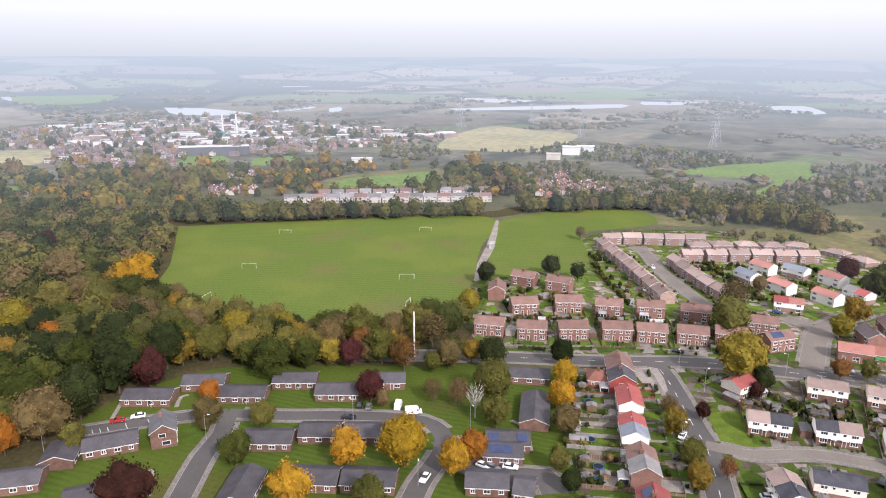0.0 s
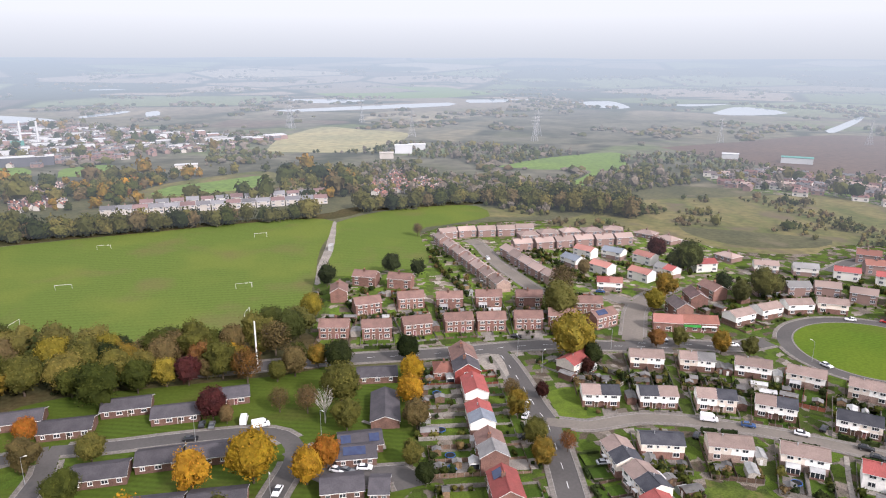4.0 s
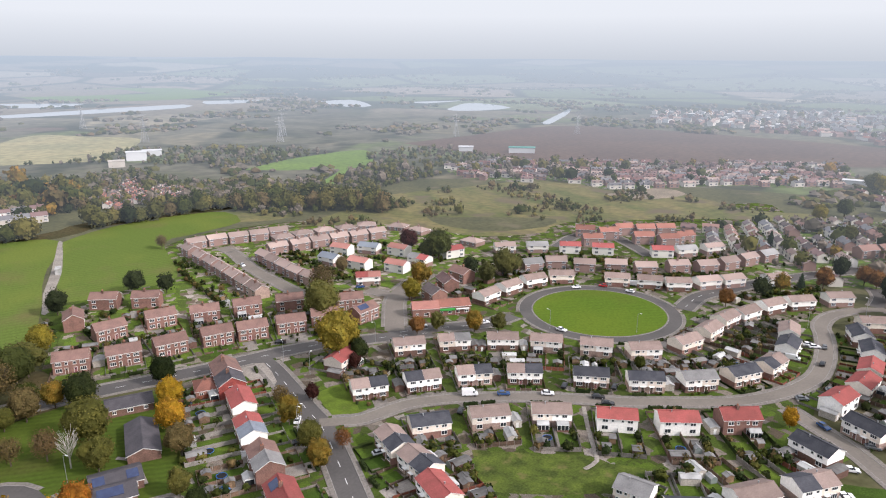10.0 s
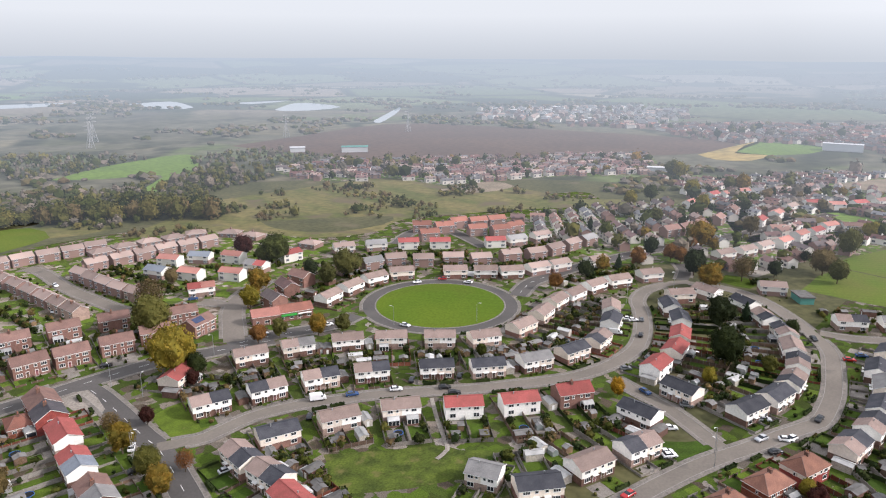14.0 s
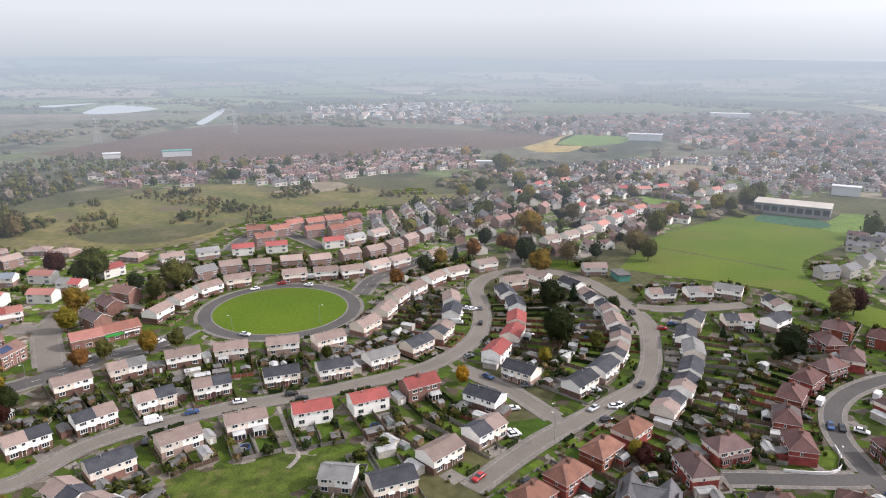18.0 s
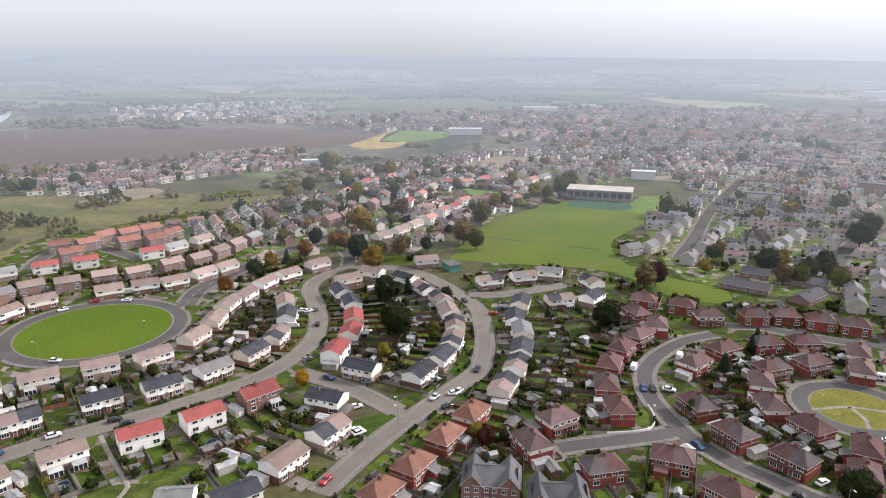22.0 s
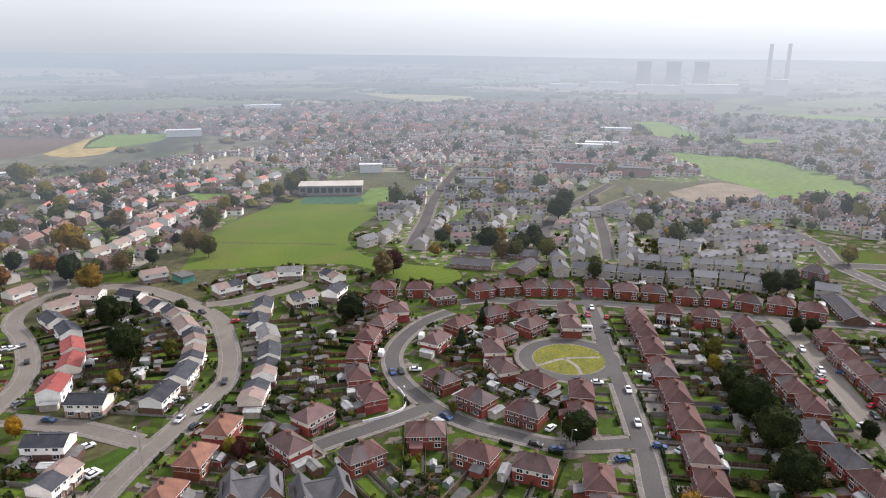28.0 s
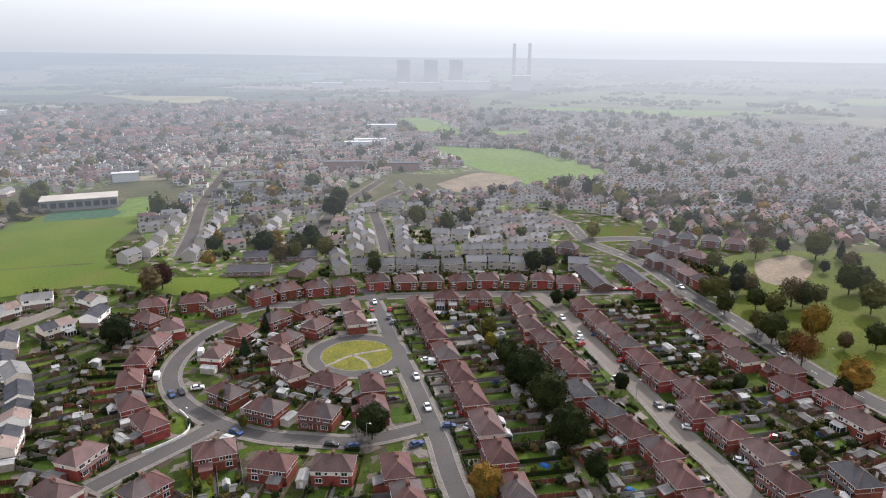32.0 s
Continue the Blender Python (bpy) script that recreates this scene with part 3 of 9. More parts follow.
def patch(name, mat, z, pts, label, keep=False):
    """A piece of ground cover with a slightly uneven rim."""
    if keep:
        KEEP.append(pts)
    line = smooth_line(pts + pts[:1], 12.0 if abs(pts[0][0]) + abs(pts[0][1]) < 900 else 60.0)[:-1]
    bm = bmesh.new()
    vs = []
    for x, y in line:
        w = 0.9 * noise.noise(Vector((x / 7, y / 7, 0)))
        vs.append(bm.verts.new((x + w, y - w, land_z(x, y) + z)))
    f = bm.faces.new(vs)
    if f.normal.z < 0:
        f.normal_flip()
    bm.normal_update()
    if f.normal.z < 0:
        f.normal_flip()
    bmesh.ops.triangulate(bm, faces=bm.faces[:])
    ob = finish(name, bm, mat)
    tagged(ob, label, "ground", kind="structure")
    return ob


make_ground()
patch("open_ground", "rough", 0.01, [(620 * math.sin(k * 0.26), 620 * math.cos(k * 0.26)) for k in range(24)], "rough grass and worn ground around the estate")
# stretches of the plan
WOOD_NEAR = [(-306, 433), (-277, 458), (-173, 432), (-146, 347), (-137, 300), (-102, 272), (-67, 250), (-32, 251), (4, 260), (11, 247), (9, 228), (-37, 226), (-71, 226), (-90, 217), (-106, 202), (-111, 184), (-129, 166)]
WOOD_BELT = [(-173, 438), (-85, 453), (26, 465), (26, 477), (-95, 466), (-179, 453)]
WOOD_BELT_EAST = [(58, 476), (133, 489), (164, 474), (192, 454), (241, 412), (258, 442), (210, 490), (153, 505), (55, 491)]
WOOD_WEST_FAR = [(-311, 440), (-280, 463), (-175, 441), (-181, 458), (-152, 476), (-216, 577), (-290, 603), (-343, 574), (-367, 525)]
SCRUB = [(59, 556), (120, 516), (176, 433), (248, 472), (288, 506), (363, 531), (353, 620), (233, 571), (155, 615), (129, 705), (84, 710)]
SCRUB_NORTH = [(-77, 865), (125, 773), (220, 653), (501, 733), (562, 652), (489, 566), (378, 562), (342, 675), (323, 788), (146, 888), (49, 817), (-66, 710)]
HEDGES_ORANGE = [(-160, 578), (-124, 672), (-91, 672), (-92, 608), (-91, 567), (52, 545), (61, 642), (-2, 657), (3, 595), (-39, 555)]
MOOR_BUSHES = [(167, 413), (258, 472), (344, 468), (444, 387), (460, 279), (484, 235), (405, 272), (317, 319)]
TOWN_MID = [(580, 266), (627, 222), (711, 167), (826, 44), (906, -112), (970, -549), (567, -328), (560, -229), (502, -166), (519, -108), (562, -71), (645, -45), (576, 26), (639, 55), (518, 67), (427, 73), (417, 100), (416, 132), (500, 187)]
FILL_WEST = [(342, 282), (411, 252), (468, 226), (537, 187), (643, 168), (577, 114), (442, 91), (374, 91), (348, 107), (356, 130), (332, 154), (327, 179), (332, 205), (329, 234)]
FILL_EAST = [(453, -20), (542, -62), (541, -99), (493, -165), (443, -190), (408, -262), (354, -271), (294, -211), (285, -177), (308, -131), (320, -94), (331, -47), (360, -30)]
FILL_PARK = [(413, -331), (377, -393), (253, -446), (222, -470), (200, -428), (221, -395), (241, -360), (262, -334), (262, -301), (285, -296), (337, -308)]
SCRUB_TOWN = [(-421, 606), (-349, 639), (-263, 661), (-195, 670), (-126, 686), (-48, 688), (97, 677), (79, 545), (33, 528), (-87, 542), (-147, 529), (-216, 577), (-284, 589), (-336, 561), (-367, 525)]
TOWN_FAR = [(952, 624), (1180, 382), (1396, 71), (1407, -391), (1385, -776), (984, -557), (918, -113), (841, 59), (956, 192), (880, 323), (1010, 488)]
TOWN_EAST = [(1243, -378), (1012, -761), (589, -999), (478, -969), (188, -404), (219, -390), (261, -421), (276, -408), (312, -352), (342, -308), (408, -262), (436, -204), (506, -216), (460, -234), (457, -319), (771, -331)]
TOWN_BEYOND_MOOR = [(383, 560), (460, 568), (521, 515), (636, 468), (734, 442), (736, 350), (609, 286), (542, 342), (493, 365), (432, 394), (407, 448), (369, 503)]
TOWN_NORTH = [(-520, 800), (-640, 1010), (-560, 1190), (-341, 1290), (-148, 1092), (10, 960), (-60, 860), (-148, 800), (-223, 770), (-265, 668), (-349, 649)]
TOWN_RED = [(82, 606), (118, 653), (143, 564), (115, 541), (73, 534)]
TOWN_BROWN = [(-210, 629), (-178, 643), (-150, 541), (-176, 524)]
TOWN_FAR_NORTH = [(1141, 927), (1437, 733), (1422, 599), (1228, 514), (985, 497), (992, 686), (953, 773)]
ESTATE = [(5, 242), (15, 287), (16, 335), (37, 358), (76, 344), (83, 405), (126, 429), (204, 419), (228, 384), (426, 313), (474, 263), (182, 88), (12, 150), (15, 189), (49, 226)]

# the fields, greens and waters
patch("playing_field", "pitch", 0.05, [(-169.9, 431.8), (-84.5, 450.9), (30.2, 464.8), (21.3, 382.7), (15.2, 327.6), (6.9, 281.2), (-0.8, 262.8), (-36.5, 255.3), (-67.7, 255.0), (-104.1, 276.5), (-135.0, 300.2), (-142.9, 346.8)], "wide green playing field of mown grass", True)
patch("playing_field", "pitch", 0.06, [(36.9, 451.3), (57.2, 470.7), (87.0, 484.1), (120.3, 488.5), (142.7, 481.4), (142.3, 446.5), (102.5, 427.2), (86.1, 416.7), (75.8, 344.7), (50.7, 337.4), (26.0, 333.3), (27.2, 382.7)], "green sloping field beside the housing estate", True)
patch("rough_grass", "meadow", 0.05, [(142.7, 481.4), (161.5, 465.4), (182.5, 457.2), (174.9, 440.7), (141.3, 443.3)], "rough pale grass at the edge of the field")
patch("bungalow_lawns", "turf", 0.03, [(-129.8, 171.9), (-110.3, 186.1), (-100.4, 206.3), (-89.1, 221.3), (-61.1, 227.6), (-16.9, 229.0), (9.5, 229.2), (24.3, 224.7), (39.9, 222.5), (40.3, 207.5), (37.7, 182.3), (32.4, 170.1), (24.3, 145.1), (-111.9, 144.3)], "mown grass around the grey-roofed bungalows")
patch("wood_floor", "wood_floor", 0.04, [(-306.2, 432.6), (-276.9, 457.7), (-172.8, 434.8), (-142.9, 346.8), (-135.0, 300.2), (-103.4, 274.5), (-67.4, 253.8), (-31.9, 254.2), (3.8, 264.7), (12.4, 250.1), (11.0, 226.9), (-36.6, 225.0), (-70.4, 224.7), (-89.0, 215.6), (-105.1, 200.4), (-109.4, 181.2), (-127.4, 163.5)], "leaf-strewn ground under the wood")
patch("wood_floor", "wood_floor", 0.04, [(-175.3, 431.7), (-84.5, 450.9), (37.0, 463.2), (58.3, 479.8), (148.9, 489.1), (156.8, 509.2), (56.3, 499.1), (26.3, 479.2), (-95.4, 467.9), (-183.8, 454.2)], "leaf-strewn ground under the tree belt")
patch("green", "lawn", 0.03, [(81.4, 191.5), (92.8, 193.3), (91.5, 176.7), (87.3, 169.2), (81.3, 171.5), (79.6, 176.7)], "corner lawn behind a hedge")
patch("green", "wild_grass", 0.035, [(103.4, 136.5), (117.7, 124.4), (127.8, 116.6), (130.1, 110.2), (137.9, 100.6), (126.1, 102.7), (116.0, 103.7), (100.2, 114.2), (95.6, 122.0)], "rough open green between back gardens", True)
patch("moor", "meadow", 0.05, [(167.4, 413.2), (212.9, 439.4), (258.3, 471.5), (343.6, 468.2), (425.1, 453.4), (434.3, 378.3), (467.6, 340.3), (459.9, 279.2), (489.1, 238.0), (467.2, 226.6), (411.0, 275.7), (321.0, 324.1), (290.5, 312.1), (249.9, 327.5), (224.8, 379.9)], "wide rough moor with yellowing grass", True)
patch("green_strip", "rough", 0.06, [(252.6, 388.9), (306.2, 351.8), (321.5, 335.2), (300.7, 323.3), (262.9, 333.1), (247.2, 366.9)], "brighter grass on the moor")
patch("bare_ground", "bare_earth", 0.07, [(417.1, 380.0), (476.2, 374.0), (471.6, 343.3), (433.7, 344.6), (416.4, 362.2)], "bare earth patch on the moor")
patch("green_field", "field", 0.06, [(217.6, 662.6), (294.4, 712.2), (385.3, 730.7), (337.2, 623.6), (282.5, 574.6), (247.4, 532.7), (255.4, 561.3), (297.1, 616.6), (252.9, 633.9)], "green pasture between scrub", True)
patch("stubble_field", "stubble", 0.06, [(-11, 832), (12, 983), (77, 1120), (134, 1068), (190, 990), (121, 825), (76, 808)], "pale tan stubble field", True)
patch("rough_rim", "meadow", 0.05, [(-118, 560), (-101, 622), (-69, 655), (-15, 687), (6, 653), (4, 580), (-34, 560), (-80, 552)], "rough grass round the sports field", True)
patch("sports_green", "field", 0.06, [(-99, 588), (-87, 620), (-59, 634), (-15, 660), (-5, 635), (-14, 602), (-39, 585), (-82, 574)], "green sports field ringed by rough ground")
patch("stadium_pitch", "field", 0.06, [(-272.0, 697.3), (-280.4, 773.5), (-241.2, 760.8), (-223.6, 722.4), (-230.9, 683.3)], "green football pitch beside a stand", True)
patch("stadium_pitch", "field", 0.06, [(-193.5, 691.7), (-201.4, 748.5), (-161.0, 763.1), (-152.5, 704.3)], "green practice pitch", True)
patch("stubble_field", "stubble", 0.06, [(-521, 795), (-456, 813), (-410, 701), (-445, 674)], "pinkish bare field", True)
patch("green_field", "field", 0.06, [(-377.4, 568.1), (-354.6, 573.9), (-328.7, 525.6), (-344.7, 516.4)], "small green field by the wood", True)
patch("plough_field", "plough", 0.06, [(459, 765), (596, 795), (723, 831), (838, 802), (906, 544), (922, 320), (783, 313), (719, 356), (661, 412), (565, 479), (494, 546), (475, 637)], "wide dark ploughed field", True)
patch("green_field", "field", 0.08, [(814, 283), (949, 304), (944, 223), (868, 218), (823, 250)], "bright green field corner", True)
patch("ochre_field", "ochre", 0.08, [(773, 309), (939, 306), (930, 295), (826, 285), (823, 249), (765, 248), (746, 277)], "narrow ochre field", True)
patch("oval_green", "field", 0.08, [(514.1, 131.2), (540.3, 114.8), (541.7, 92.3), (521.8, 79.4), (501.6, 94.2), (498.0, 118.8)], "second oval green among houses", True)
patch("bare_ground", "bare_earth", 0.08, [(656.0, 146.7), (722.0, 122.0), (737.3, 83.2), (685.2, 86.5), (651.6, 110.4)], "sandy building plot", True)
patch("school_field", "school_grass", 0.05, [(342.4, 81.1), (415.3, 78.6), (484.6, 50.7), (510.3, 29.1), (479.0, -25.3), (404.4, -2.4), (373.1, -4.5), (345.8, -17.1), (333.5, -41.5), (324.6, -54.9), (305.8, -51.0), (311.9, -27.3), (340.9, -2.7), (343.8, 28.0), (341.5, 54.9)], "wide green school field", True)
patch("school_court", "field", 0.07, [(546.0, -21.5), (541.9, -39.4), (488.9, -28.8), (487.0, -9.7)], "pale green pitch by the school hall", True)
patch("sports_court", "court", 0.09, [(492, 30), (516, 26), (512, -12), (488, -9)], "dark green fenced sports court before the hall", True)
patch("field_ditch", "rough", 0.075, [(394.4, 74.6), (390.0, 50.0), (386.0, 28.0), (382.2, 6.6), (380.4, 6.6), (384.4, 28.0), (388.4, 50.0), (392.6, 74.6)], "dark overgrown ditch across the field")
patch("waste_ground", "rough", 0.06, [(352, 103), (396, 93), (414, 85), (398, 76), (366, 83), (349, 88)], "rough waste ground beside the field")
patch("green_field", "field", 0.06, [(1039, -436), (1031, -503), (834, -457), (769, -416), (823, -385), (933, -417)], "bright green field beyond the roofs", True)
patch("green_field", "field", 0.06, [(825, -478), (801, -548), (732, -497), (750, -443)], "narrow green field", True)
patch("green_field", "field", 0.06, [(730.0, -345.1), (681.0, -381.6), (648.9, -428.6), (500.9, -420.1), (460.0, -396.4), (467.1, -326.3), (470.6, -290.4), (506.7, -323.9), (548.4, -319.6), (633.0, -321.7)], "long green recreation field", True)
patch("bare_ground", "bare_earth", 0.08, [(500.5, -250.3), (532.4, -310.4), (483.0, -323.0), (454.4, -265.2), (467.7, -247.7)], "bare earth plot", True)
patch("park", "park", 0.04, [(240.6, -273.3), (246.6, -302.8), (239.0, -338.2), (211.7, -379.0), (181.9, -393.0), (85.7, -206.1), (110.5, -212.7), (134.6, -215.3), (154.1, -220.9), (173.2, -227.0), (188.1, -231.9), (207.4, -261.3)], "tree-dotted park grass", True)
patch("play_area", "bare_earth", 0.07, [(232.5, -301.1), (233.1, -330.3), (215.5, -324.4), (200.0, -294.7), (203.2, -279.0), (215.5, -282.5)], "worn earth play area in the park")
patch("triangle_green", "turf", 0.06, [(328.4, -266.6), (319.4, -301.6), (296.3, -272.0), (296.4, -252.3)], "triangular green at a junction", True)
patch("lake", "water", 0.3, [(-600, 1513), (-511, 1500), (-382, 1381), (-378, 1325), (-498, 1319)], "pale lake reflecting the sky", True)
patch("lake", "water", 0.3, [(-349, 1427), (-295, 1566), (-279, 1513), (-331, 1398)], "pale lake reflecting the sky", True)
patch("lake", "water", 0.3, [(-596, 2632), (-381, 2458), (-393, 2212), (-525, 2358)], "pale lake reflecting the sky", True)
patch("lake", "water", 0.3, [(-1331, 2100), (-1198, 1951), (-1047, 1727), (-1099, 1771)], "pale lake reflecting the sky", True)
patch("lake", "water", 0.3, [(-245, 1515), (-227, 1552), (-208, 1435), (-227, 1403)], "small pale pond", True)
patch("lake", "water", 0.3, [(7, 1518), (228, 1621), (425, 1688), (397, 1570), (233, 1507), (51, 1464)], "long pale lake reflecting the sky", True)
patch("lake", "water", 0.3, [(42, 1942), (241, 1836), (150, 1724), (65, 1791)], "pale lake reflecting the sky", True)
patch("lake", "water", 0.3, [(504, 1801), (667, 1771), (607, 1691), (472, 1663)], "pale lake reflecting the sky", True)
patch("lake", "water", 0.3, [(725, 1629), (839, 1651), (768, 1412), (709, 1423)], "pale lake reflecting the sky", True)
patch("lake", "water", 0.3, [(919, 1499), (1065, 1474), (920, 1423)], "pale lake reflecting the sky", True)
patch("lake", "water", 0.3, [(857, 1241), (1004, 1378), (1039, 1335), (1001, 1202), (893, 1165), (841, 1193)], "pale lake reflecting the sky", True)
patch("lake", "water", 0.3, [(809, 888), (986, 1028), (1097, 1111), (956, 982), (798, 859)], "narrow pale lake", True)
patch("far_field", "field", 0.4, [(-1226, 2010), (-1075, 2310), (-817, 1719), (-945, 1585)], "far green field", True)
patch("far_field", "field", 0.4, [(107, 2403), (443, 2584), (758, 2325), (500, 1920), (199, 1963)], "far green field", True)
patch("far_field", "stubble", 0.4, [(1869, -33), (1780, -138), (1666, -308), (1507, -267), (1539, -149)], "far pale field", True)
patch("far_field", "field", 0.4, [(1143, -777), (966, -985), (846, -1140), (879, -898), (1032, -714)], "far green field", True)
patch("far_field", "field", 0.4, [(1059, -1621), (914, -1817), (796, -1587), (930, -1427)], "far green field", True)
patch("field_track", "track", 0.08, [(15.0, 323.0), (17.2, 323.1), (21.1, 349.0), (26.7, 370.9), (32.7, 408.8), (37.3, 451.3), (35.1, 452.9), (30.0, 420.1), (23.9, 382.7), (18.5, 351.0)], "pale gravel track between the playing fields", True)
patch("verge_road", "track", 0.07, [(353.7, 111.6), (375.7, 106.8), (402.9, 101.8), (438.4, 99.0), (468.8, 93.6), (458.5, 88.8), (426.5, 91.6), (398.1, 95.4), (371.7, 99.1), (348.0, 103.9)], "pale worn service road beside the field")
patch("corner_lawn", "turf", 0.06, [(328.1, 114.6), (342.2, 116.2), (341.8, 102.2), (327.9, 99.7)], "mown corner lawn by the road")
patch("forecourt", "track", 0.075, [(66.5, 225.2), (75.6, 224.1), (74.1, 206.8), (69.1, 205.1), (67.1, 213.5)], "pale worn forecourt beside the shops")
patch("corner_plot", "lawn", 0.06, [(171.8, 71.1), (176.3, 65.6), (181.3, 60.4), (173.6, 56.8), (164.7, 60.0), (166.0, 66.0)], "bright mown lawn at a road corner")

patch("estate_ground", "garden", 0.02, ESTATE, "garden ground of turf, beds and paving between the houses")
patch("estate_ground", "garden_paved", 0.035, [(14, 243), (18, 290), (40, 330), (80, 340), (88, 402), (226, 396), (236, 310), (180, 262), (130, 244)], "paved courts and small gardens between the terraces")
patch("estate_ground", "garden_green", 0.02, [(420, 60), (420, -330), (230, -330), (150, -230), (60, -190), (60, -60), (100, 0), (160, 60)], "garden ground of turf, beds and paving between the houses")
for plot in (TOWN_MID, TOWN_EAST, TOWN_BEYOND_MOOR, FILL_WEST, FILL_EAST, FILL_PARK):
    patch("estate_ground", "garden_far", 0.025, plot, "garden ground between the streets of the town")

# ---- roads ----
ROADS = []  # (half width, points)
RINGS = [("oval", 31.5, 214.0, 194.0, 5.3), ("small_oval", 15.4, 217.0, -77.0, 4.8)]


def near_road(x, y, but=None):
    """How far a place lies outside the nearest carriageway."""
    best = 1e9
    for k, (hw, pts) in enumerate(ROADS):
        if k != but:
            d = np.min(np.hypot(pts[:, 0] - x, pts[:, 1] - y)) - hw
            best = min(best, d)
    return best


PLANS = []


def road(name, width, pts):
    line = np.array(smooth_line(pts))
    PLANS.append((name, width, line, False))
    ROADS.append((width / 2, line))


def ring(name, r, cx, cy, width):
    a = np.linspace(0, 2 * math.pi, 73)
    line = np.stack([cx + r * np.cos(a), cy + r * np.sin(a)], 1)
    PLANS.append((name, width, line, True))
    ROADS.append((width / 2, line))


def strip(line, offs, zs):
    """Verts and faces of a band along a line, at the offsets to its left."""
    d = np.gradient(line, axis=0)
    d /= np.maximum(np.hypot(d[:, 0], d[:, 1]), 1e-6)[:, None]
    nrm = np.stack([-d[:, 1], d[:, 0]], 1)
    return [[(*(p + n * o), z) for o, z in zip(offs, zs)] for p, n in zip(line, nrm)]


def lay_roads():
    for k, (name, width, line, closed) in enumerate(PLANS):
        hw = width / 2
        z = 0.06 + 0.006 * (k % 12)
        rows = strip(line, (hw, -hw), (z, z))
        verts = [v for r in rows for v in r]
        faces = [(2 * i, 2 * i + 1, 2 * i + 3, 2 * i + 2) for i in range(len(rows) - 1)]
        worn = any(w in name for w in ("crescent", "branch", "spur", "rows", "shopclose", "terrace", "rows"))
        ob = raw("road", verts, faces, "worn_concrete" if worn and name not in ("ring", "ringspur") else "asphalt")
        tagged(ob, "pale worn concrete estate road" if worn else "grey asphalt road with worn patches", "road", kind="structure")
        # pavements: raised kerbs on both sides, left out where another road joins
        for side in (1, -1):
            o = (hw * side, (hw + 0.15) * side, (hw + 1.5) * side)
            rows = strip(line, (o[0], o[0], o[1], o[2], o[2]), (0.02, 0.15, 0.155, 0.155, 0.02))
            ok = [near_road(r[3][0], r[3][1], k) > -0.2 and near_road(r[2][0], r[2][1], k) > 0.2 for r in rows]
            verts, faces, idx = [], [], []
            for i in range(len(rows) - 1):
                if ok[i] and ok[i + 1]:
                    b = len(verts)
                    verts += rows[i] + rows[i + 1]
                    for q in range(4):
                        f = (b + q, b + q + 5, b + q + 6, b + q + 1)
                        faces.append(f if side < 0 else f[::-1])
                        idx.append(0 if q < 2 else 1)
            if faces:
                ob = raw("pavement", verts, faces, ["kerb", "footway"], idx)
                tagged(ob, "pale paved footway with a stone kerb along the road", "pavement", kind="structure")
        # centre dashes on the through roads
        if any(w in name for w in ("main", "street", "avenue", "boulevard")):
            verts, faces = [], []
            for i in range(1, len(line) - 1, 2):
                p, q = line[i], line[i] + (line[i + 1] - line[i]) * 0.7
                d = (q - p) / max(np.hypot(*(q - p)), 1e-6)
                n = np.array([-d[1], d[0]]) * 0.09
                b = len(verts)
                verts += [(*(p + n), z + 0.012), (*(p - n), z + 0.012), (*(q - n), z + 0.012), (*(q + n), z + 0.012)]
                faces.append((b, b + 1, b + 2, b + 3))
            ob = raw("road_marking", verts, faces, "marking")
            tagged(ob, "worn white dashes along the middle of the road", "road marking", kind="structure")


# the roads
road("main", 8, [(-33.8, 234.7), (-4.8, 234.0), (19.9, 233.2), (44.3, 231.0), (64.4, 229.8), (84.6, 229.5), (104.1, 227.3), (116.6, 222.3), (128.9, 218.8), (140.8, 214.2)])
road("main2", 8, [(126.4, 222.6), (143.0, 218.2), (155.0, 213.1), (166.7, 209.5), (180.1, 210.9)])
road("street", 7, [(75.9, 227.5), (76.4, 217.9), (75.7, 201.5), (74.5, 183.6), (74.0, 171.6), (69.9, 152.5), (65.9, 136.1), (62.0, 119.9)])
road("crescent", 4.9, [(74.3, 174.0), (81.0, 170.9), (86.4, 168.7), (102.0, 169.3), (115.5, 164.8), (127.7, 157.5), (137.9, 150.9), (148.8, 141.8), (159.8, 132.1), (172.2, 123.4), (183.6, 115.6), (195.6, 109.8), (210.2, 106.7), (225.2, 106.8), (238.1, 110.3), (252.2, 116.5), (266.5, 124.7), (277.2, 131.8), (292.1, 135.2), (308.5, 131.6), (319.5, 125.5)])
road("crescent2", 4.9, [(309.1, 131.1), (315.8, 128.2), (320.2, 107.6), (314.9, 90.8), (301.4, 74.9), (286.5, 61.6), (272.7, 52.1), (258.9, 47.7), (245.7, 44.3), (232.1, 41.7), (216.0, 40.5), (209.7, 42.0), (198.2, 46.5), (186.2, 50.7), (176.2, 54.8), (166.2, 58.4), (150.8, 62.4), (137.0, 65.4)])
road("branch", 4.8, [(198.8, 100.6), (195.3, 90.0), (191.0, 77.2), (183.8, 64.0), (178.5, 54.8)])
road("spur", 5, [(289.7, 59.9), (292.6, 48.8), (303.4, 32.2), (315.1, 18.2)])
road("ring", 5.0, [(268.7, -42.4), (260.8, -32.2), (247.8, -22.7), (235.2, -16.8), (223.2, -14.7), (208.9, -16.2), (197.3, -20.8), (189.1, -24.8), (180.9, -31.2), (175.1, -37.2), (171.3, -43.0), (167.6, -48.5), (163.8, -55.0), (161.8, -65.2), (161.6, -77.3)])
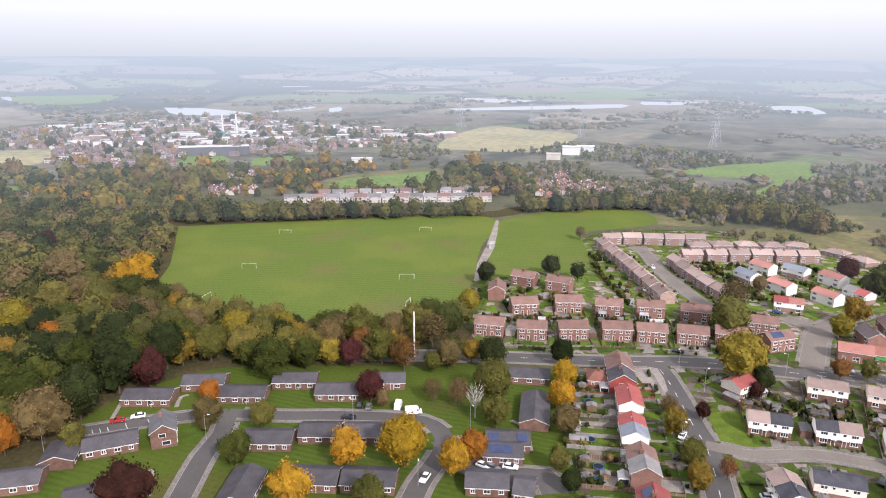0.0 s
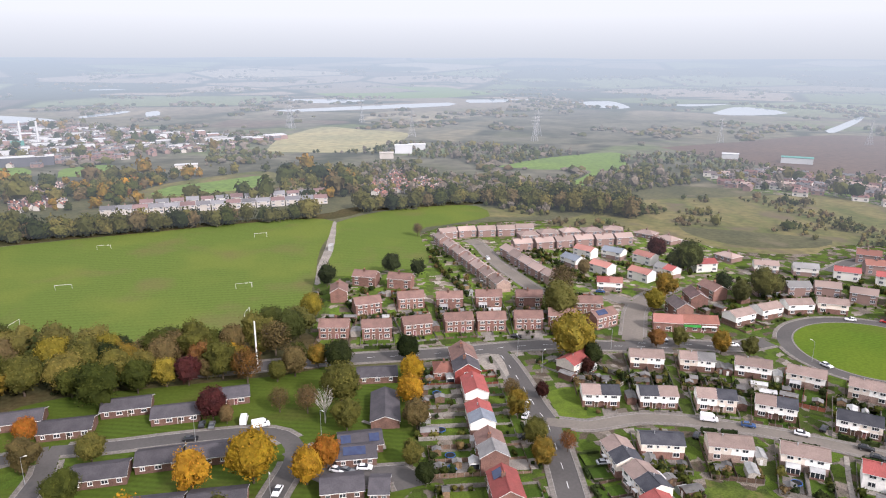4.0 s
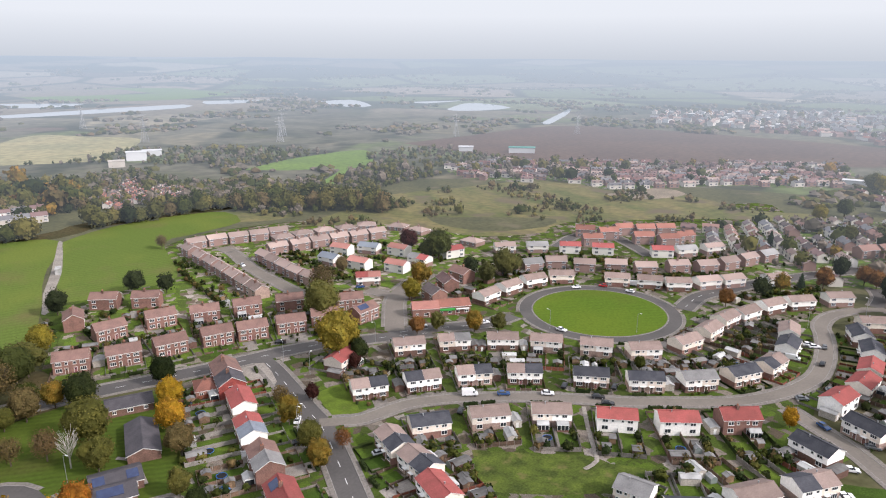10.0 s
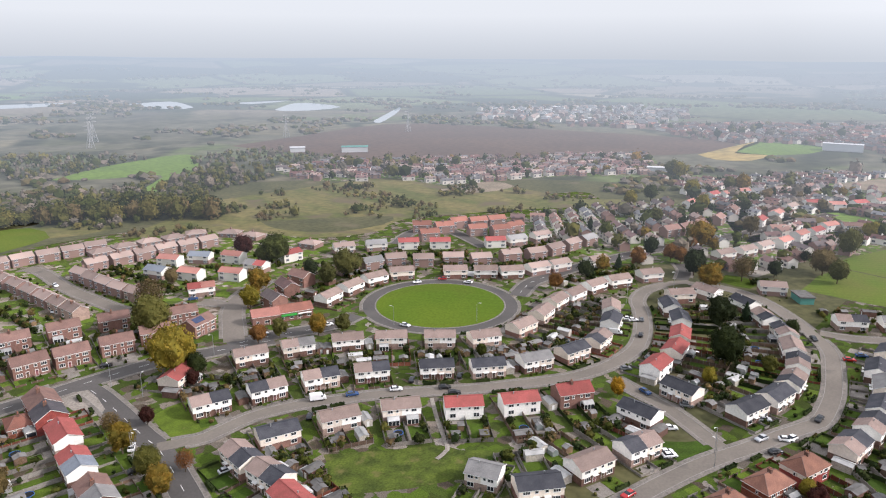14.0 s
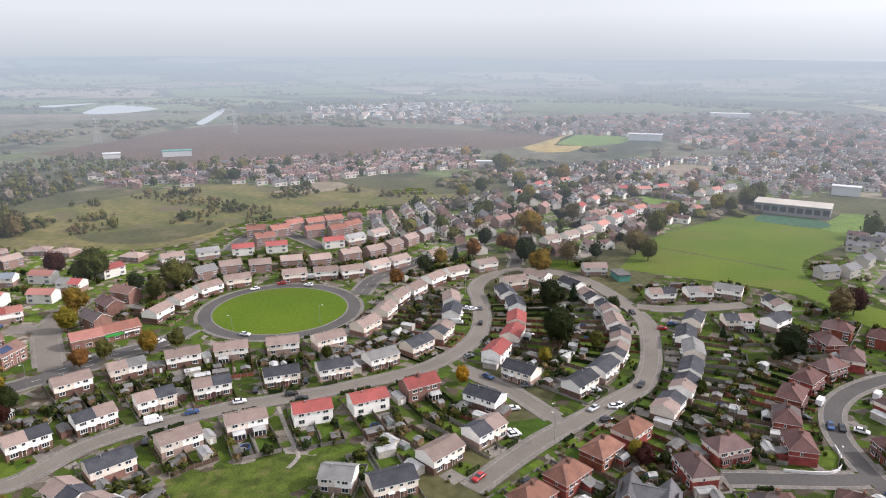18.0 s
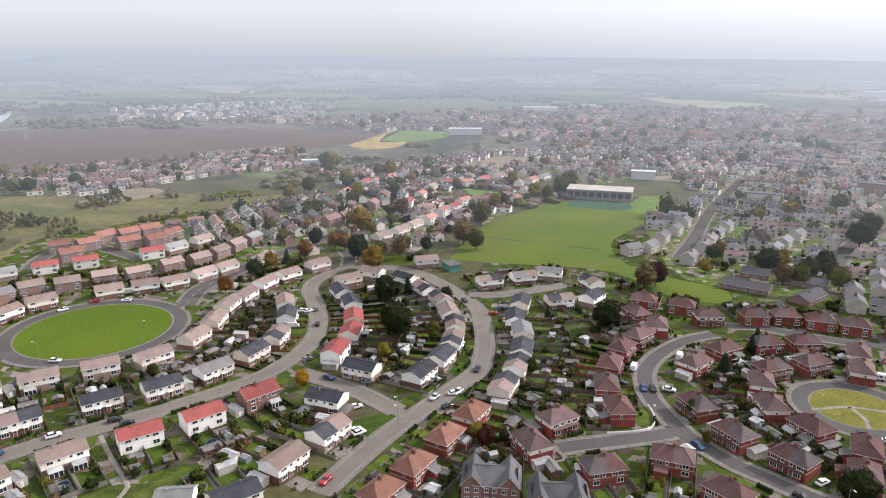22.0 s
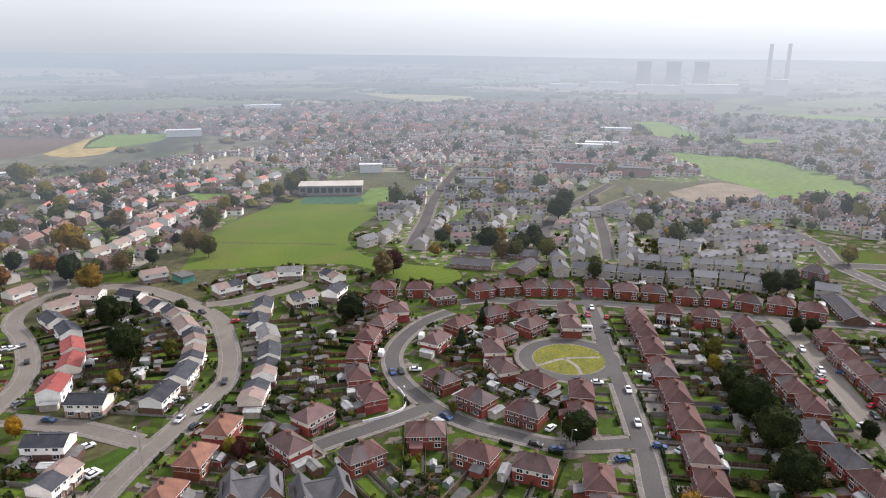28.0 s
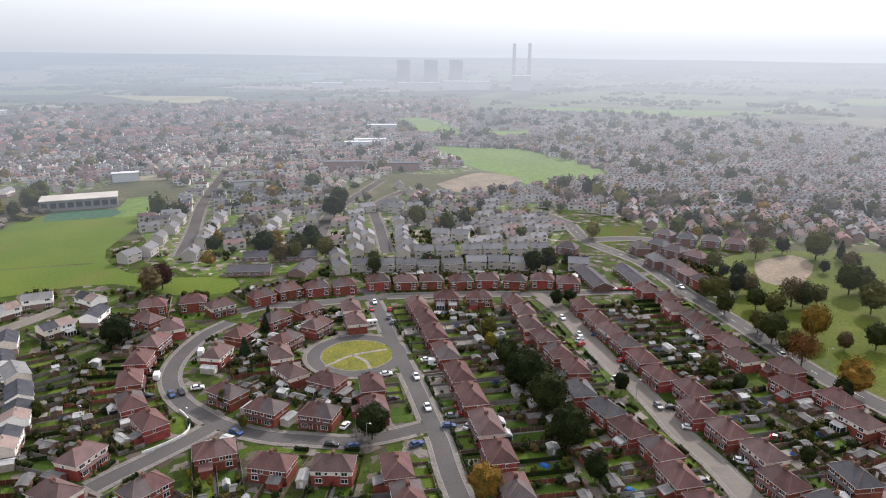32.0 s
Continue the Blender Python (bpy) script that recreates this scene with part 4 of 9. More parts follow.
road("ringspur", 5.2, [(190.3, -23.6), (186.7, -18.7), (182.5, -10.8), (177.9, -1.6), (175.2, 4.2), (172.2, 9.6)])
road("straight", 5.0, [(283.3, -105.0), (273.2, -104.1), (248.2, -99.0), (226.6, -93.9), (200.8, -88.5), (179.8, -84.0), (160.4, -79.4), (151.9, -77.4), (138.4, -73.2), (121.5, -69.0), (107.9, -65.6)])
road("frontage", 5.2, [(278.5, -47.6), (280.4, -60.2), (276.6, -70.9), (272.2, -90.9), (271.4, -102.2), (265.8, -118.5), (258.2, -137.2), (247.7, -160.3), (240.9, -174.0), (231.2, -200.7), (224.0, -215.2), (215.0, -228.3)])
road("rows", 5.2, [(245.8, -172.7), (223.4, -169.5), (203.1, -163.8), (185.8, -158.3), (166.4, -152.4), (153.3, -149.7), (139.2, -145.7), (127.1, -141.5), (116.7, -139.2), (107.3, -137.2), (94.5, -132.9)])
road("avenue", 7, [(344.8, -266.1), (307.1, -249.9), (287.9, -248.4), (258.6, -247.8), (232.4, -240.3), (212.6, -233.2), (190.0, -228.0), (169.1, -222.1), (150.6, -216.5), (131.5, -211.0), (119.1, -209.6), (107.9, -208.4), (95.3, -207.1)])
road("north", 8, [(344.8, -266.1), (371.5, -265.2), (393.0, -252.1)])
road("east", 8, [(307.1, -249.9), (290.5, -283.9), (247.2, -282.5)])
road("close_a", 5.5, [(-65.9, 191.2), (-48.9, 189.6), (-31.9, 189.8), (-11.6, 188.5), (-3.0, 184.6), (0.5, 177.3), (-0.1, 169.9), (-2.5, 163.0), (-5.8, 154.6), (-7.9, 146.0)])
road("close_b", 5.5, [(-65.9, 191.2), (-76.7, 189.1), (-91.7, 184.6), (-105.7, 179.6)])
road("close_c", 5.5, [(-65.5, 189.8), (-63.8, 179.9), (-65.1, 168.0), (-64.9, 155.7), (-64.5, 145.7)])
road("yard", 8, [(0.5, 176.3), (6.0, 166.5), (16.0, 158.6), (26.6, 157.9), (28.8, 150.9)])
road("terrace", 6, [(110.0, 387.7), (113.2, 374.4), (111.7, 338.2), (113.7, 311.3), (115.5, 293.2), (117.8, 282.4)])
road("shopclose", 8, [(129.7, 224.0), (138.4, 239.0), (148.1, 254.9), (160.1, 267.3), (175.1, 276.1), (183.1, 280.8)])
road("shopclose2", 6, [(151.2, 260.0), (146.8, 269.5), (143.9, 274.4)])
road("redclose", 7, [(272.1, 282.0), (298.6, 294.2), (318.9, 288.9), (312.7, 264.7), (302.2, 238.8)])
road("boulevard", 8, [(245.6, 175.2), (265.6, 181.7), (283.2, 180.6), (309.7, 177.5), (343.1, 169.8), (367.8, 161.6), (412.9, 145.0), (444.0, 137.1), (494.4, 124.9), (533.1, 114.4)])
road("bou2", 6, [(318.5, 129.2), (333.7, 134.1), (345.4, 142.4)])
road("fartown_a", 7, [(373.6, -36.7), (426.7, -50.2), (512.1, -69.7), (643.3, -109.5)])
road("fartown_b", 7, [(378.3, -113.9), (432.1, -137.5), (483.8, -176.0), (536.5, -217.4)])
road("fartown_c", 6, [(331.6, -136.3), (382.3, -152.9), (435.8, -170.3), (467.4, -194.3), (487.3, -220.1)])

for name, r, cx, cy, w in RINGS:
    ring(name, r, cx, cy, w)
lay_roads()


def disc(name, mat, cx, cy, r, z, label):
    verts = [(cx, cy, z)] + [(cx + (r + 0.3 * noise.noise(Vector((k * 0.3, r, 0)))) * math.cos(k * math.pi / 40), cy + r * math.sin(k * math.pi / 40), z) for k in range(80)]
    ob = raw(name, verts, [(0, 1 + k, 1 + (k + 1) % 80) for k in range(80)], mat)
    tagged(ob, label, "green", kind="structure")


disc("oval_green", "green_round", 214, 194, 28.2, 0.16, "round mown green inside a ring road")
disc("small_oval_green", "dry_green", 217, -77, 12.6, 0.16, "small yellowing round green crossed by paths")
KEEP.append([(214 + 40 * math.cos(k), 194 + 40 * math.sin(k)) for k in np.linspace(0, 6, 16)])
KEEP.append([(217 + 20 * math.cos(k), -77 + 20 * math.sin(k)) for k in np.linspace(0, 6, 16)])


# ---- houses ----
DIM = {  # width, depth, eaves, rise, wall below, wall above, hipped
    "white": (11.4, 7.2, 4.4, 1.65, "brick_dark", "render", False),
    "brick": (11.3, 7.4, 4.9, 2.1, "brick_brown", "brick_brown", False),
    "brickd": (9.6, 6.8, 4.9, 2.2, "brick_dark", "brick_dark", False),
    "hip": (10.4, 7.2, 4.25, 2.75, "brick_red", "brick_red", True),
    "terr": (10.6, 7.0, 4.5, 1.9, "brick_pale", "brick_pale", False),
    "grey": (9.8, 7.0, 4.5, 2.0, "stone_grey", "stone_grey", False),
    "shop": (14.0, 7.6, 3.9, 2.1, "brick_brown", "brick_brown", False),
    "twin": (14.2, 9.0, 5.2, 2.6, "brick_brown", "brick_brown", False),
    "bung": (12.0, 8.4, 2.5, 1.6, "brick_dark", "brick_dark", False),
    "inn": (10.8, 8.6, 4.8, 2.6, "brick_red", "brick_red", False),
    "lodge": (12.0, 9.0, 2.5, 1.9, "brick_dark", "brick_dark", False),
    "hipb": (11.5, 9.0, 2.6, 1.9, "brick_brown", "brick_brown", True),
}
LABEL = {
    "white": "white rendered house pair", "brick": "brown brick gabled house pair", "brickd": "tall dark brick house", "hip": "red brick hipped house pair",
    "terr": "brown brick terrace pair", "grey": "grey stone-clad house pair", "shop": "low brick shop building", "twin": "new twin-gabled brick house",
    "inn": "orange brick corner building", "bung": "low dark brick bungalows", "lodge": "long low dark brick hall", "hipb": "low hipped brick bungalow",
}
COLOUR = {"tan": "tan tile", "slate": "black slate", "slate2": "grey slate", "red": "bright red tile", "rust": "rust-red tile", "salmon": "pink-red new tile", "brown": "brown tile",
          "orange": "orange tile", "maroon": "dark red-brown tile", "mauve": "weathered brown tile", "umber": "dark umber tile", "grey": "grey tile", "bluegrey": "blue-grey", "pale": "pale grey slate", "lead": "dark grey tile"}


def gable_wall(bm, w, d, z0, z1, rise, mat=0):
    """Walls from z0 up to the eaves z1, and the gables above when there is a rise."""
    x, y = w / 2, d / 2
    lo = [bm.verts.new(p) for p in ((-x, -y, z0), (x, -y, z0), (x, y, z0), (-x, y, z0))]
    hi = [bm.verts.new(p) for p in ((-x, -y, z1), (x, -y, z1), (x, y, z1), (-x, y, z1))]
    fs = [(lo[0], lo[1], hi[1], hi[0]), (lo[2], lo[3], hi[3], hi[2])]
    if rise:
        t = [bm.verts.new((x, 0, z1 + rise)), bm.verts.new((-x, 0, z1 + rise))]
        fs += [(lo[1], lo[2], hi[2], t[0], hi[1]), (lo[3], lo[0], hi[0], t[1], hi[3])]
    else:
        fs += [(lo[1], lo[2], hi[2], hi[1]), (lo[3], lo[0], hi[0], hi[3]), tuple(hi)]
    for f in fs:
        bm.faces.new(f).material_index = mat


def gable_roof(x0, x1, d, e, rise, over=0.35, thick=0.16):
    bm = bmesh.new()
    s = rise / (d / 2)
    y = d / 2 + over
    prof = [(-y, e - over * s), (0, e + rise), (y, e - over * s)]
    top = [[bm.verts.new((x, py, pz + thick)) for py, pz in prof] for x in (x0, x1)]
    low = [[bm.verts.new((x, py, pz)) for py, pz in prof] for x in (x0, x1)]
    for k in (0, 1):
        bm.faces.new((top[0][k], top[1][k], top[1][k + 1], top[0][k + 1])).material_index = 0
        bm.faces.new((low[0][k + 1], low[1][k + 1], low[1][k], low[0][k])).material_index = 1
        bm.faces.new((low[0][k], top[0][k], top[0][k + 1], low[0][k + 1])).material_index = 1
        bm.faces.new((low[1][k + 1], top[1][k + 1], top[1][k], low[1][k])).material_index = 1
    bm.faces.new((low[0][0], low[1][0], top[1][0], top[0][0])).material_index = 1
    bm.faces.new((low[1][2], low[0][2], top[0][2], top[1][2])).material_index = 1
    # ridge tiles
    a, b = min(x0, x1), max(x0, x1)
    box(bm, a, b, -0.13, 0.13, e + rise + thick - 0.06, e + rise + thick + 0.07, 0)
    bmesh.ops.recalc_face_normals(bm, faces=bm.faces[:])
    return bm


def hip_roof(w, d, e, rise, over=0.32, thick=0.16):
    bm = bmesh.new()
    x, y, r = w / 2 + over, d / 2 + over, max(0.8, (w - d) / 2 + 0.6)
    lo = [bm.verts.new((sx * x, sy * y, e - 0.1)) for sx, sy in ((-1, -1), (1, -1), (1, 1), (-1, 1))]
    ed = [bm.verts.new((sx * x, sy * y, e - 0.1 + thick)) for sx, sy in ((-1, -1), (1, -1), (1, 1), (-1, 1))]
    t = [bm.verts.new((-r, 0, e + rise)), bm.verts.new((r, 0, e + rise))]
    mid = [bm.verts.new(q) for q in ((0, -y, e - 0.1 + thick), (0, y, e - 0.1 + thick), (0, 0, e + rise))]
    for f, half in (((ed[0], mid[0], mid[2], t[0]), 0), ((mid[0], ed[1], t[1], mid[2]), 3), ((ed[2], mid[1], mid[2], t[1]), 3), ((mid[1], ed[3], t[0], mid[2]), 0), ((ed[1], ed[2], t[1]), 3), ((ed[3], ed[0], t[0]), 0)):
        bm.faces.new(f).material_index = half
    for k in range(4):
        bm.faces.new((lo[k], lo[(k + 1) % 4], ed[(k + 1) % 4], ed[k])).material_index = 1
    bm.faces.new(lo[::-1]).material_index = 1
    # pale mortar along hips and ridge
    for p, q in ((ed[0], t[0]), (ed[3], t[0]), (ed[1], t[1]), (ed[2], t[1]), (t[0], t[1])):
        tube(bm, p.co + Vector((0, 0, 0.02)), q.co + Vector((0, 0, 0.02)), 0.09, 0.09, 4, 2)
    return bm


def window(x, z, w, h, y, facing, panes=2):
    """A white frame with dark panes, proud of the wall at y and facing -y or +y."""
    bm = bmesh.new()
    s = facing
    y0, y1 = (y, y + 0.08 * s)
    box(bm, x - w / 2, x + w / 2, min(y0, y1), max(y0, y1), z, z + h, 0)
    pw = (w - 0.12) / panes
    for k in range(panes):
        a = x - w / 2 + 0.06 + k * pw
        yy = (y + 0.075 * s, y + 0.095 * s)
        box(bm, a + 0.05, a + pw - 0.05, min(yy), max(yy), z + 0.1, z + h - 0.1, 1)
    box(bm, x - w / 2 - 0.08, x + w / 2 + 0.08, min(y, y + 0.14 * s), max(y, y + 0.14 * s), z - 0.09, z, 0)
    return bm


def side_window(y, z, w, h, x, s):
    bm = bmesh.new()
    box(bm, min(x, x + 0.08 * s), max(x, x + 0.08 * s), y - w / 2, y + w / 2, z, z + h, 0)
    box(bm, min(x + 0.075 * s, x + 0.095 * s), max(x + 0.075 * s, x + 0.095 * s), y - w / 2 + 0.1, y + w / 2 - 0.1, z + 0.1, z + h - 0.1, 1)
    return bm


def door_leaf(x, y, s):
    bm = bmesh.new()
    box(bm, x - 0.55, x + 0.55, min(y, y + 0.06 * s), max(y, y + 0.06 * s), 0.12, 2.3, 0)
    box(bm, x - 0.43, x + 0.43, min(y + 0.05 * s, y + 0.09 * s), max(y + 0.05 * s, y + 0.09 * s), 0.15, 2.15, 1)
    box(bm, x - 0.2, x + 0.2, min(y + 0.085 * s, y + 0.1 * s), max(y + 0.085 * s, y + 0.1 * s), 1.5, 1.95, 2)
    return bm


def stack(x, y, z0, z1, pots=0):
    bm = bmesh.new()
    box(bm, x - 0.35, x + 0.35, y - 0.5, y + 0.5, z0, z1, 0)
    box(bm, x - 0.42, x + 0.42, y - 0.57, y + 0.57, z1, z1 + 0.14, 0)
    for k in range(pots):
        py = y + (k - (pots - 1) / 2) * 0.5
        tube(bm, (x, py, z1 + 0.14), (x, py, z1 + 0.6), 0.15, 0.12, 8, 1)
    return bm


def solar(w, d, e, rise, x0, x1, side, lo=0.25, hi=0.85, thick=0.16):
    """A panel lying on one slope."""
    bm = bmesh.new()
    s = rise / (d / 2)
    pts = []
    for x, k in ((x0, lo), (x1, lo), (x1, hi), (x0, hi)):
        y = side * d / 2 * (1 - k)
        pts.append((x, y, e + rise - abs(y) * s + thick))
    a = [bm.verts.new((x, y, z + 0.02)) for x, y, z in pts]
    b = [bm.verts.new((x, y, z + 0.12)) for x, y, z in pts]
    bm.faces.new(b)
    for k in range(4):
        bm.faces.new((a[k], a[(k + 1) % 4], b[(k + 1) % 4], b[k]))
    bmesh.ops.recalc_face_normals(bm, faces=bm.faces[:])
    return bm


PROTO = {}
HOUSES = []


def bay_window(x, y, w=2.0, deep=0.6):
    """A ground-floor bay in one shell: a brick plinth, white frame and head, dark panes between."""
    bm = bmesh.new()
    x0, x1, y0 = x - w / 2, x + w / 2, y - deep
    line = [(x0, y), (x0, y0 + 0.1), (x0, y0)]
    for k in range(3):
        a = x0 + 0.08 + k * (w - 0.16) / 3
        line += [(a + 0.04, y0), (a + (w - 0.16) / 3 - 0.04, y0)]
    line += [(x1, y0), (x1, y0 + 0.1), (x1, y)]
    zs = (-0.1, 0.8, 0.92, 2.1, 2.25)
    grid = [[bm.verts.new((px, py, z)) for z in zs] for px, py in line]
    for c in range(len(line) - 1):
        pane = c in (0, 3, 5, 7, len(line) - 2)
        for q in range(4):
            bm.faces.new((grid[c][q], grid[c + 1][q], grid[c + 1][q + 1], grid[c][q + 1])).material_index = 0 if q == 0 else 2 if q == 2 and pane else 1
    bm.faces.new([g[-1] for g in grid]).material_index = 1
    bmesh.ops.recalc_face_normals(bm, faces=bm.faces[:])
    return bm


def lean_roof(x0, x1, y0, y1, z0, z1, thick=0.1):
    """A single slope from y0 (low, z0) up to y1 (high, z1)."""
    bm = bmesh.new()
    v = [bm.verts.new(q) for q in ((x0, y0, z0), (x1, y0, z0), (x1, y1, z1), (x0, y1, z1), (x0, y0, z0 + thick), (x1, y0, z0 + thick), (x1, y1, z1 + thick), (x0, y1, z1 + thick))]
    for f in ((3, 2, 1, 0), (4, 5, 6, 7), (0, 1, 5, 4), (1, 2, 6, 5), (2, 3, 7, 6), (3, 0, 4, 7)):
        bm.faces.new([v[k] for k in f])
    bmesh.ops.recalc_face_normals(bm, faces=bm.faces[:])
    return bm


def band(w, d, z0, z1, out=0.04):
    bm = bmesh.new()
    x, y = w / 2, d / 2
    for q in ((-x - out, x + out, -y - out, -y), (-x - out, x + out, y, y + out), (-x - out, -x, -y, y), (x, x + out, -y, y)):
        box(bm, *q, z0, z1)
    return bm


def make_house(kind, left, right, w, far, back, style=0, flank=1):
    wid, d, e, rise, lower, upper, hipped = DIM[kind]
    w = w or wid
    two = e > 4
    if kind == "white":
        lower = "render" if left in ("red", "salmon") and style % 2 == 0 else ("brick_dark", "brick_pale", "brick_brown")[style % 3]
    split = 2.2 if lower != upper else 0
    bm = bmesh.new()
    gable_wall(bm, w - (1.2 if kind == "twin" else 0), d, -0.3, split or e, 0 if (split or hipped) else rise)
    root = finish("house", bm, lower)
    if split:
        if style in (1, 3) and not far:
            for sx, paint in ((-1, upper), (1, "cream_render")):
                bm = bmesh.new()
                gable_wall(bm, w / 2 + 0.03, d + 0.08, split, e, rise)
                bmesh.ops.translate(bm, verts=bm.verts[:], vec=(sx * (w / 4 + 0.02), 0, 0))
                part("upper_wall", bm, paint, root, "white rendered half of the upper storey" if sx < 0 else "cream rendered half of the upper storey")
        else:
            bm = bmesh.new()
            gable_wall(bm, w + 0.08, d + 0.08, split, e, rise)
            part("upper_wall", bm, upper if style != 2 else "cream_render", root, "white rendered upper storey" if style != 2 else "cream rendered upper storey")
    rl, rr = "roof_" + left, "roof_" + right
    if hipped:
        part("roof", hip_roof(w, d, e, rise), [rl, "white_paint", "roof_brown", rr], root)
    elif left == right:
        end = w / 2 + (-2.6 if kind == "twin" else 0.3)
        part("roof", gable_roof(-end, end, d, e, rise), [rl, "white_paint"], root)
    else:
        part("roof", gable_roof(-w / 2 - 0.3, -0.01, d, e, rise), [rl, "white_paint"], root, COLOUR[left] + " half of the roof")
        part("roof", gable_roof(0.01, w / 2 + 0.3, d, e, rise), [rr, "white_paint"], root, COLOUR[right] + " half of the roof")
    if kind == "twin":
        # a gabled wing at each end, from front to back
        for s in (-1, 1):
            m = Matrix.Translation((s * (w / 2 - 2.6), -0.12, 0)) @ Matrix.Rotation(radians(-90), 4, "Z")
            g = gable_roof(-d / 2 - 0.5, d / 2 + 0.6, 5.2, e, 2.9)
            bmesh.ops.transform(g, verts=g.verts[:], matrix=m)
            part("gable_roof", g, [rl, "white_paint"], root)
            g = bmesh.new()
            gable_wall(g, d + 0.4, 5.1, -0.3, e, 2.8)
            bmesh.ops.transform(g, verts=g.verts[:], matrix=m)
            part("gable_wing", g, lower, root)
            for q in (-1.15, 1.15):
                x = s * (w / 2 - 2.6) + q
                for z in (0.85, 3.3):
                    if z > 3 or q * s > 0:
                        part("window", window(x, z, 1.1, 1.25, -d / 2 - 0.33, -1, 2), ["white_paint", "glass"], root)
                if q * s < 0:
                    part("door", door_leaf(x, -d / 2 - 0.33, -1), ["white_paint", "door", "glass"], root)
            for z in (0.85, 3.3):
                part("window", window(s * 0.95, z, 1.0, 1.2, -d / 2, -1, 2), ["white_paint", "glass"], root)
        return root
    top = e + rise
    if kind == "white":
        g = bmesh.new()
        tube(g, (w / 6, 0.5, top - 0.4), (w / 6, 0.5, top + 0.45), 0.13, 0.13, 8)
        tube(g, (w / 6, 0.5, top + 0.45), (w / 6, 0.5, top + 0.6), 0.22, 0.2, 8)
        part("flue", g, "steel", root)
    elif kind not in ("twin", "lodge", "bung", "shop"):
        cx, cy, cz = 0.0 if hipped else 0.6, 0.0 if hipped else 0.5, top + (0.65 if hipped else 0.75)
        flue = part("chimney", stack(cx, cy, top - 0.6, cz, 2 if far else 0), ["brick_dark", "pot"], root)
        for k in range(0 if far else 2):
            g = bmesh.new()
            tube(g, (cx, cy - 0.25 + 0.5 * k, cz + 0.14), (cx, cy - 0.25 + 0.5 * k, cz + 0.6), 0.15, 0.12, 8)
            part("chimney_pot", g, "pot", flue)
    fy, by = -d / 2 - (0.04 if split else 0), d / 2 + (0.04 if split else 0)
    h = w / 4
    glassy = ["white_paint", "glass"]
    up = 2.95 if hipped else 3.25
    # the side towards the open gets all its windows, the other side its main ones
    if not two:
        for k in range(max(2, int(w / 3.4))):
            x = -w / 2 + (k + 0.5) * w / max(2, int(w / 3.4))
            part("window", window(x, 1.0, 1.7 if k % 2 else 1.2, 1.1, by if back else fy, 1 if back else -1), glassy, root)
        part("door", door_leaf(w * 0.08, fy, -1), ["white_paint", "door", "glass"], root)
        return root
    bays = kind == "hip" and not back and not far
    for s in (-1, 1):
        if not back or not far:
            if not back:
                if bays:
                    part("bay_window", bay_window(s * h * 1.2, fy), [lower, "white_paint", "glass"], root, "white framed ground-floor bay window")
                else:
                    part("window", window(s * h * 1.35, 0.85, 2.0, 1.35, fy, -1, 3), glassy, root)
                if not far:
                    part("window", window(s * h * 0.45, up + 0.1, 1.0, 1.0, fy, -1, 1), glassy, root)
                    part("door", door_leaf(s * h * 0.5, fy, -1), ["white_paint", "door", "glass"], root)
            part("window", window(s * h * 1.35, up, 1.9, 1.15, fy, -1, 3), glassy, root)
        if back or not far:
            if back:
                part("window", window(s * h * 1.25, 0.9, 1.8, 1.3, by, 1), glassy, root)
                if not far:
                    part("window", window(s * h * 0.5, up + 0.15, 0.8, 0.9, by, 1, 1), glassy, root)
            part("window", window(s * h * 1.25, up, 1.6, 1.15, by, 1), glassy, root)
    if kind == "white" and not far and not back:
        for s in (-1, 1):
            g = bmesh.new()
            box(g, s * h * 0.5 - 0.85, s * h * 0.5 + 0.85, fy - 0.9, fy, 2.38, 2.5, 0)
            part("door_canopy", g, "white_paint", root)
    if kind == "hip" and not far:
        if style == 1:
            part("upper_band", band(w, d, 3.0, 4.15), "cream_render", root, "cream rendered band under the eaves")
            for s in (-1, 1):
                part("window", window(s * h * 1.35, 2.95, 1.9, 1.1, -d / 2 - 0.04, -1, 3), glassy, root)
        else:
            part("band_course", band(w, d, 2.55, 2.75, 0.03), "pebbledash", root)
        if bays:
            part("canopy_roof", lean_roof(-w * 0.44, w * 0.44, fy - 0.85, fy, 2.3, 2.75), rl, root, "tiled lean-to canopy over the bays")
        if back and style in (0, 3):
            s = 1 if style else -1
            g = bmesh.new()
            box(g, s * h - 1.7, s * h + 1.7, by, by + 2.7, -0.2, 2.25)
            part("rear_extension", g, lower, root, "single-storey brick extension")
            part("extension_roof", lean_roof(s * h - 1.8, s * h + 1.8, by + 2.85, by, 2.25, 2.95), "roof_maroon" if style else "shed_felt", root)
    if kind in ("hip", "brickd", "inn") and not far:
        x = flank * (w / 2 + (0.04 if style == 1 and hipped else 0))
        if kind == "hip":
            part("window", side_window(0.6, 2.95, 0.7, 0.95, x, flank), glassy, root)
        else:
            part("window", side_window(0.3, 3.3, 1.9, 1.15, x, flank), glassy, root)
            part("window", side_window(-0.6, 0.9, 2.2, 1.3, x, flank), glassy, root)
    return root


# houses of the streets beyond, joined by their kind
FAR_LOOK = {"render": "far_wall_white", "cream_render": "far_wall_render", "brick_pale": "far_wall_brick", "brick_red": "far_wall_red", "brick_brown": "far_wall_brick", "brick_dark": "far_wall_brick", "stone_grey": "far_wall_stone",
            "white_paint": "far_white", "glass": "far_charcoal", "door": "far_charcoal", "pot": "far_wall_brick", "steel": "far_concrete", "pebbledash": "far_wall_stone"}
FAR_SHAPES, FAR_JOIN = {}, {}


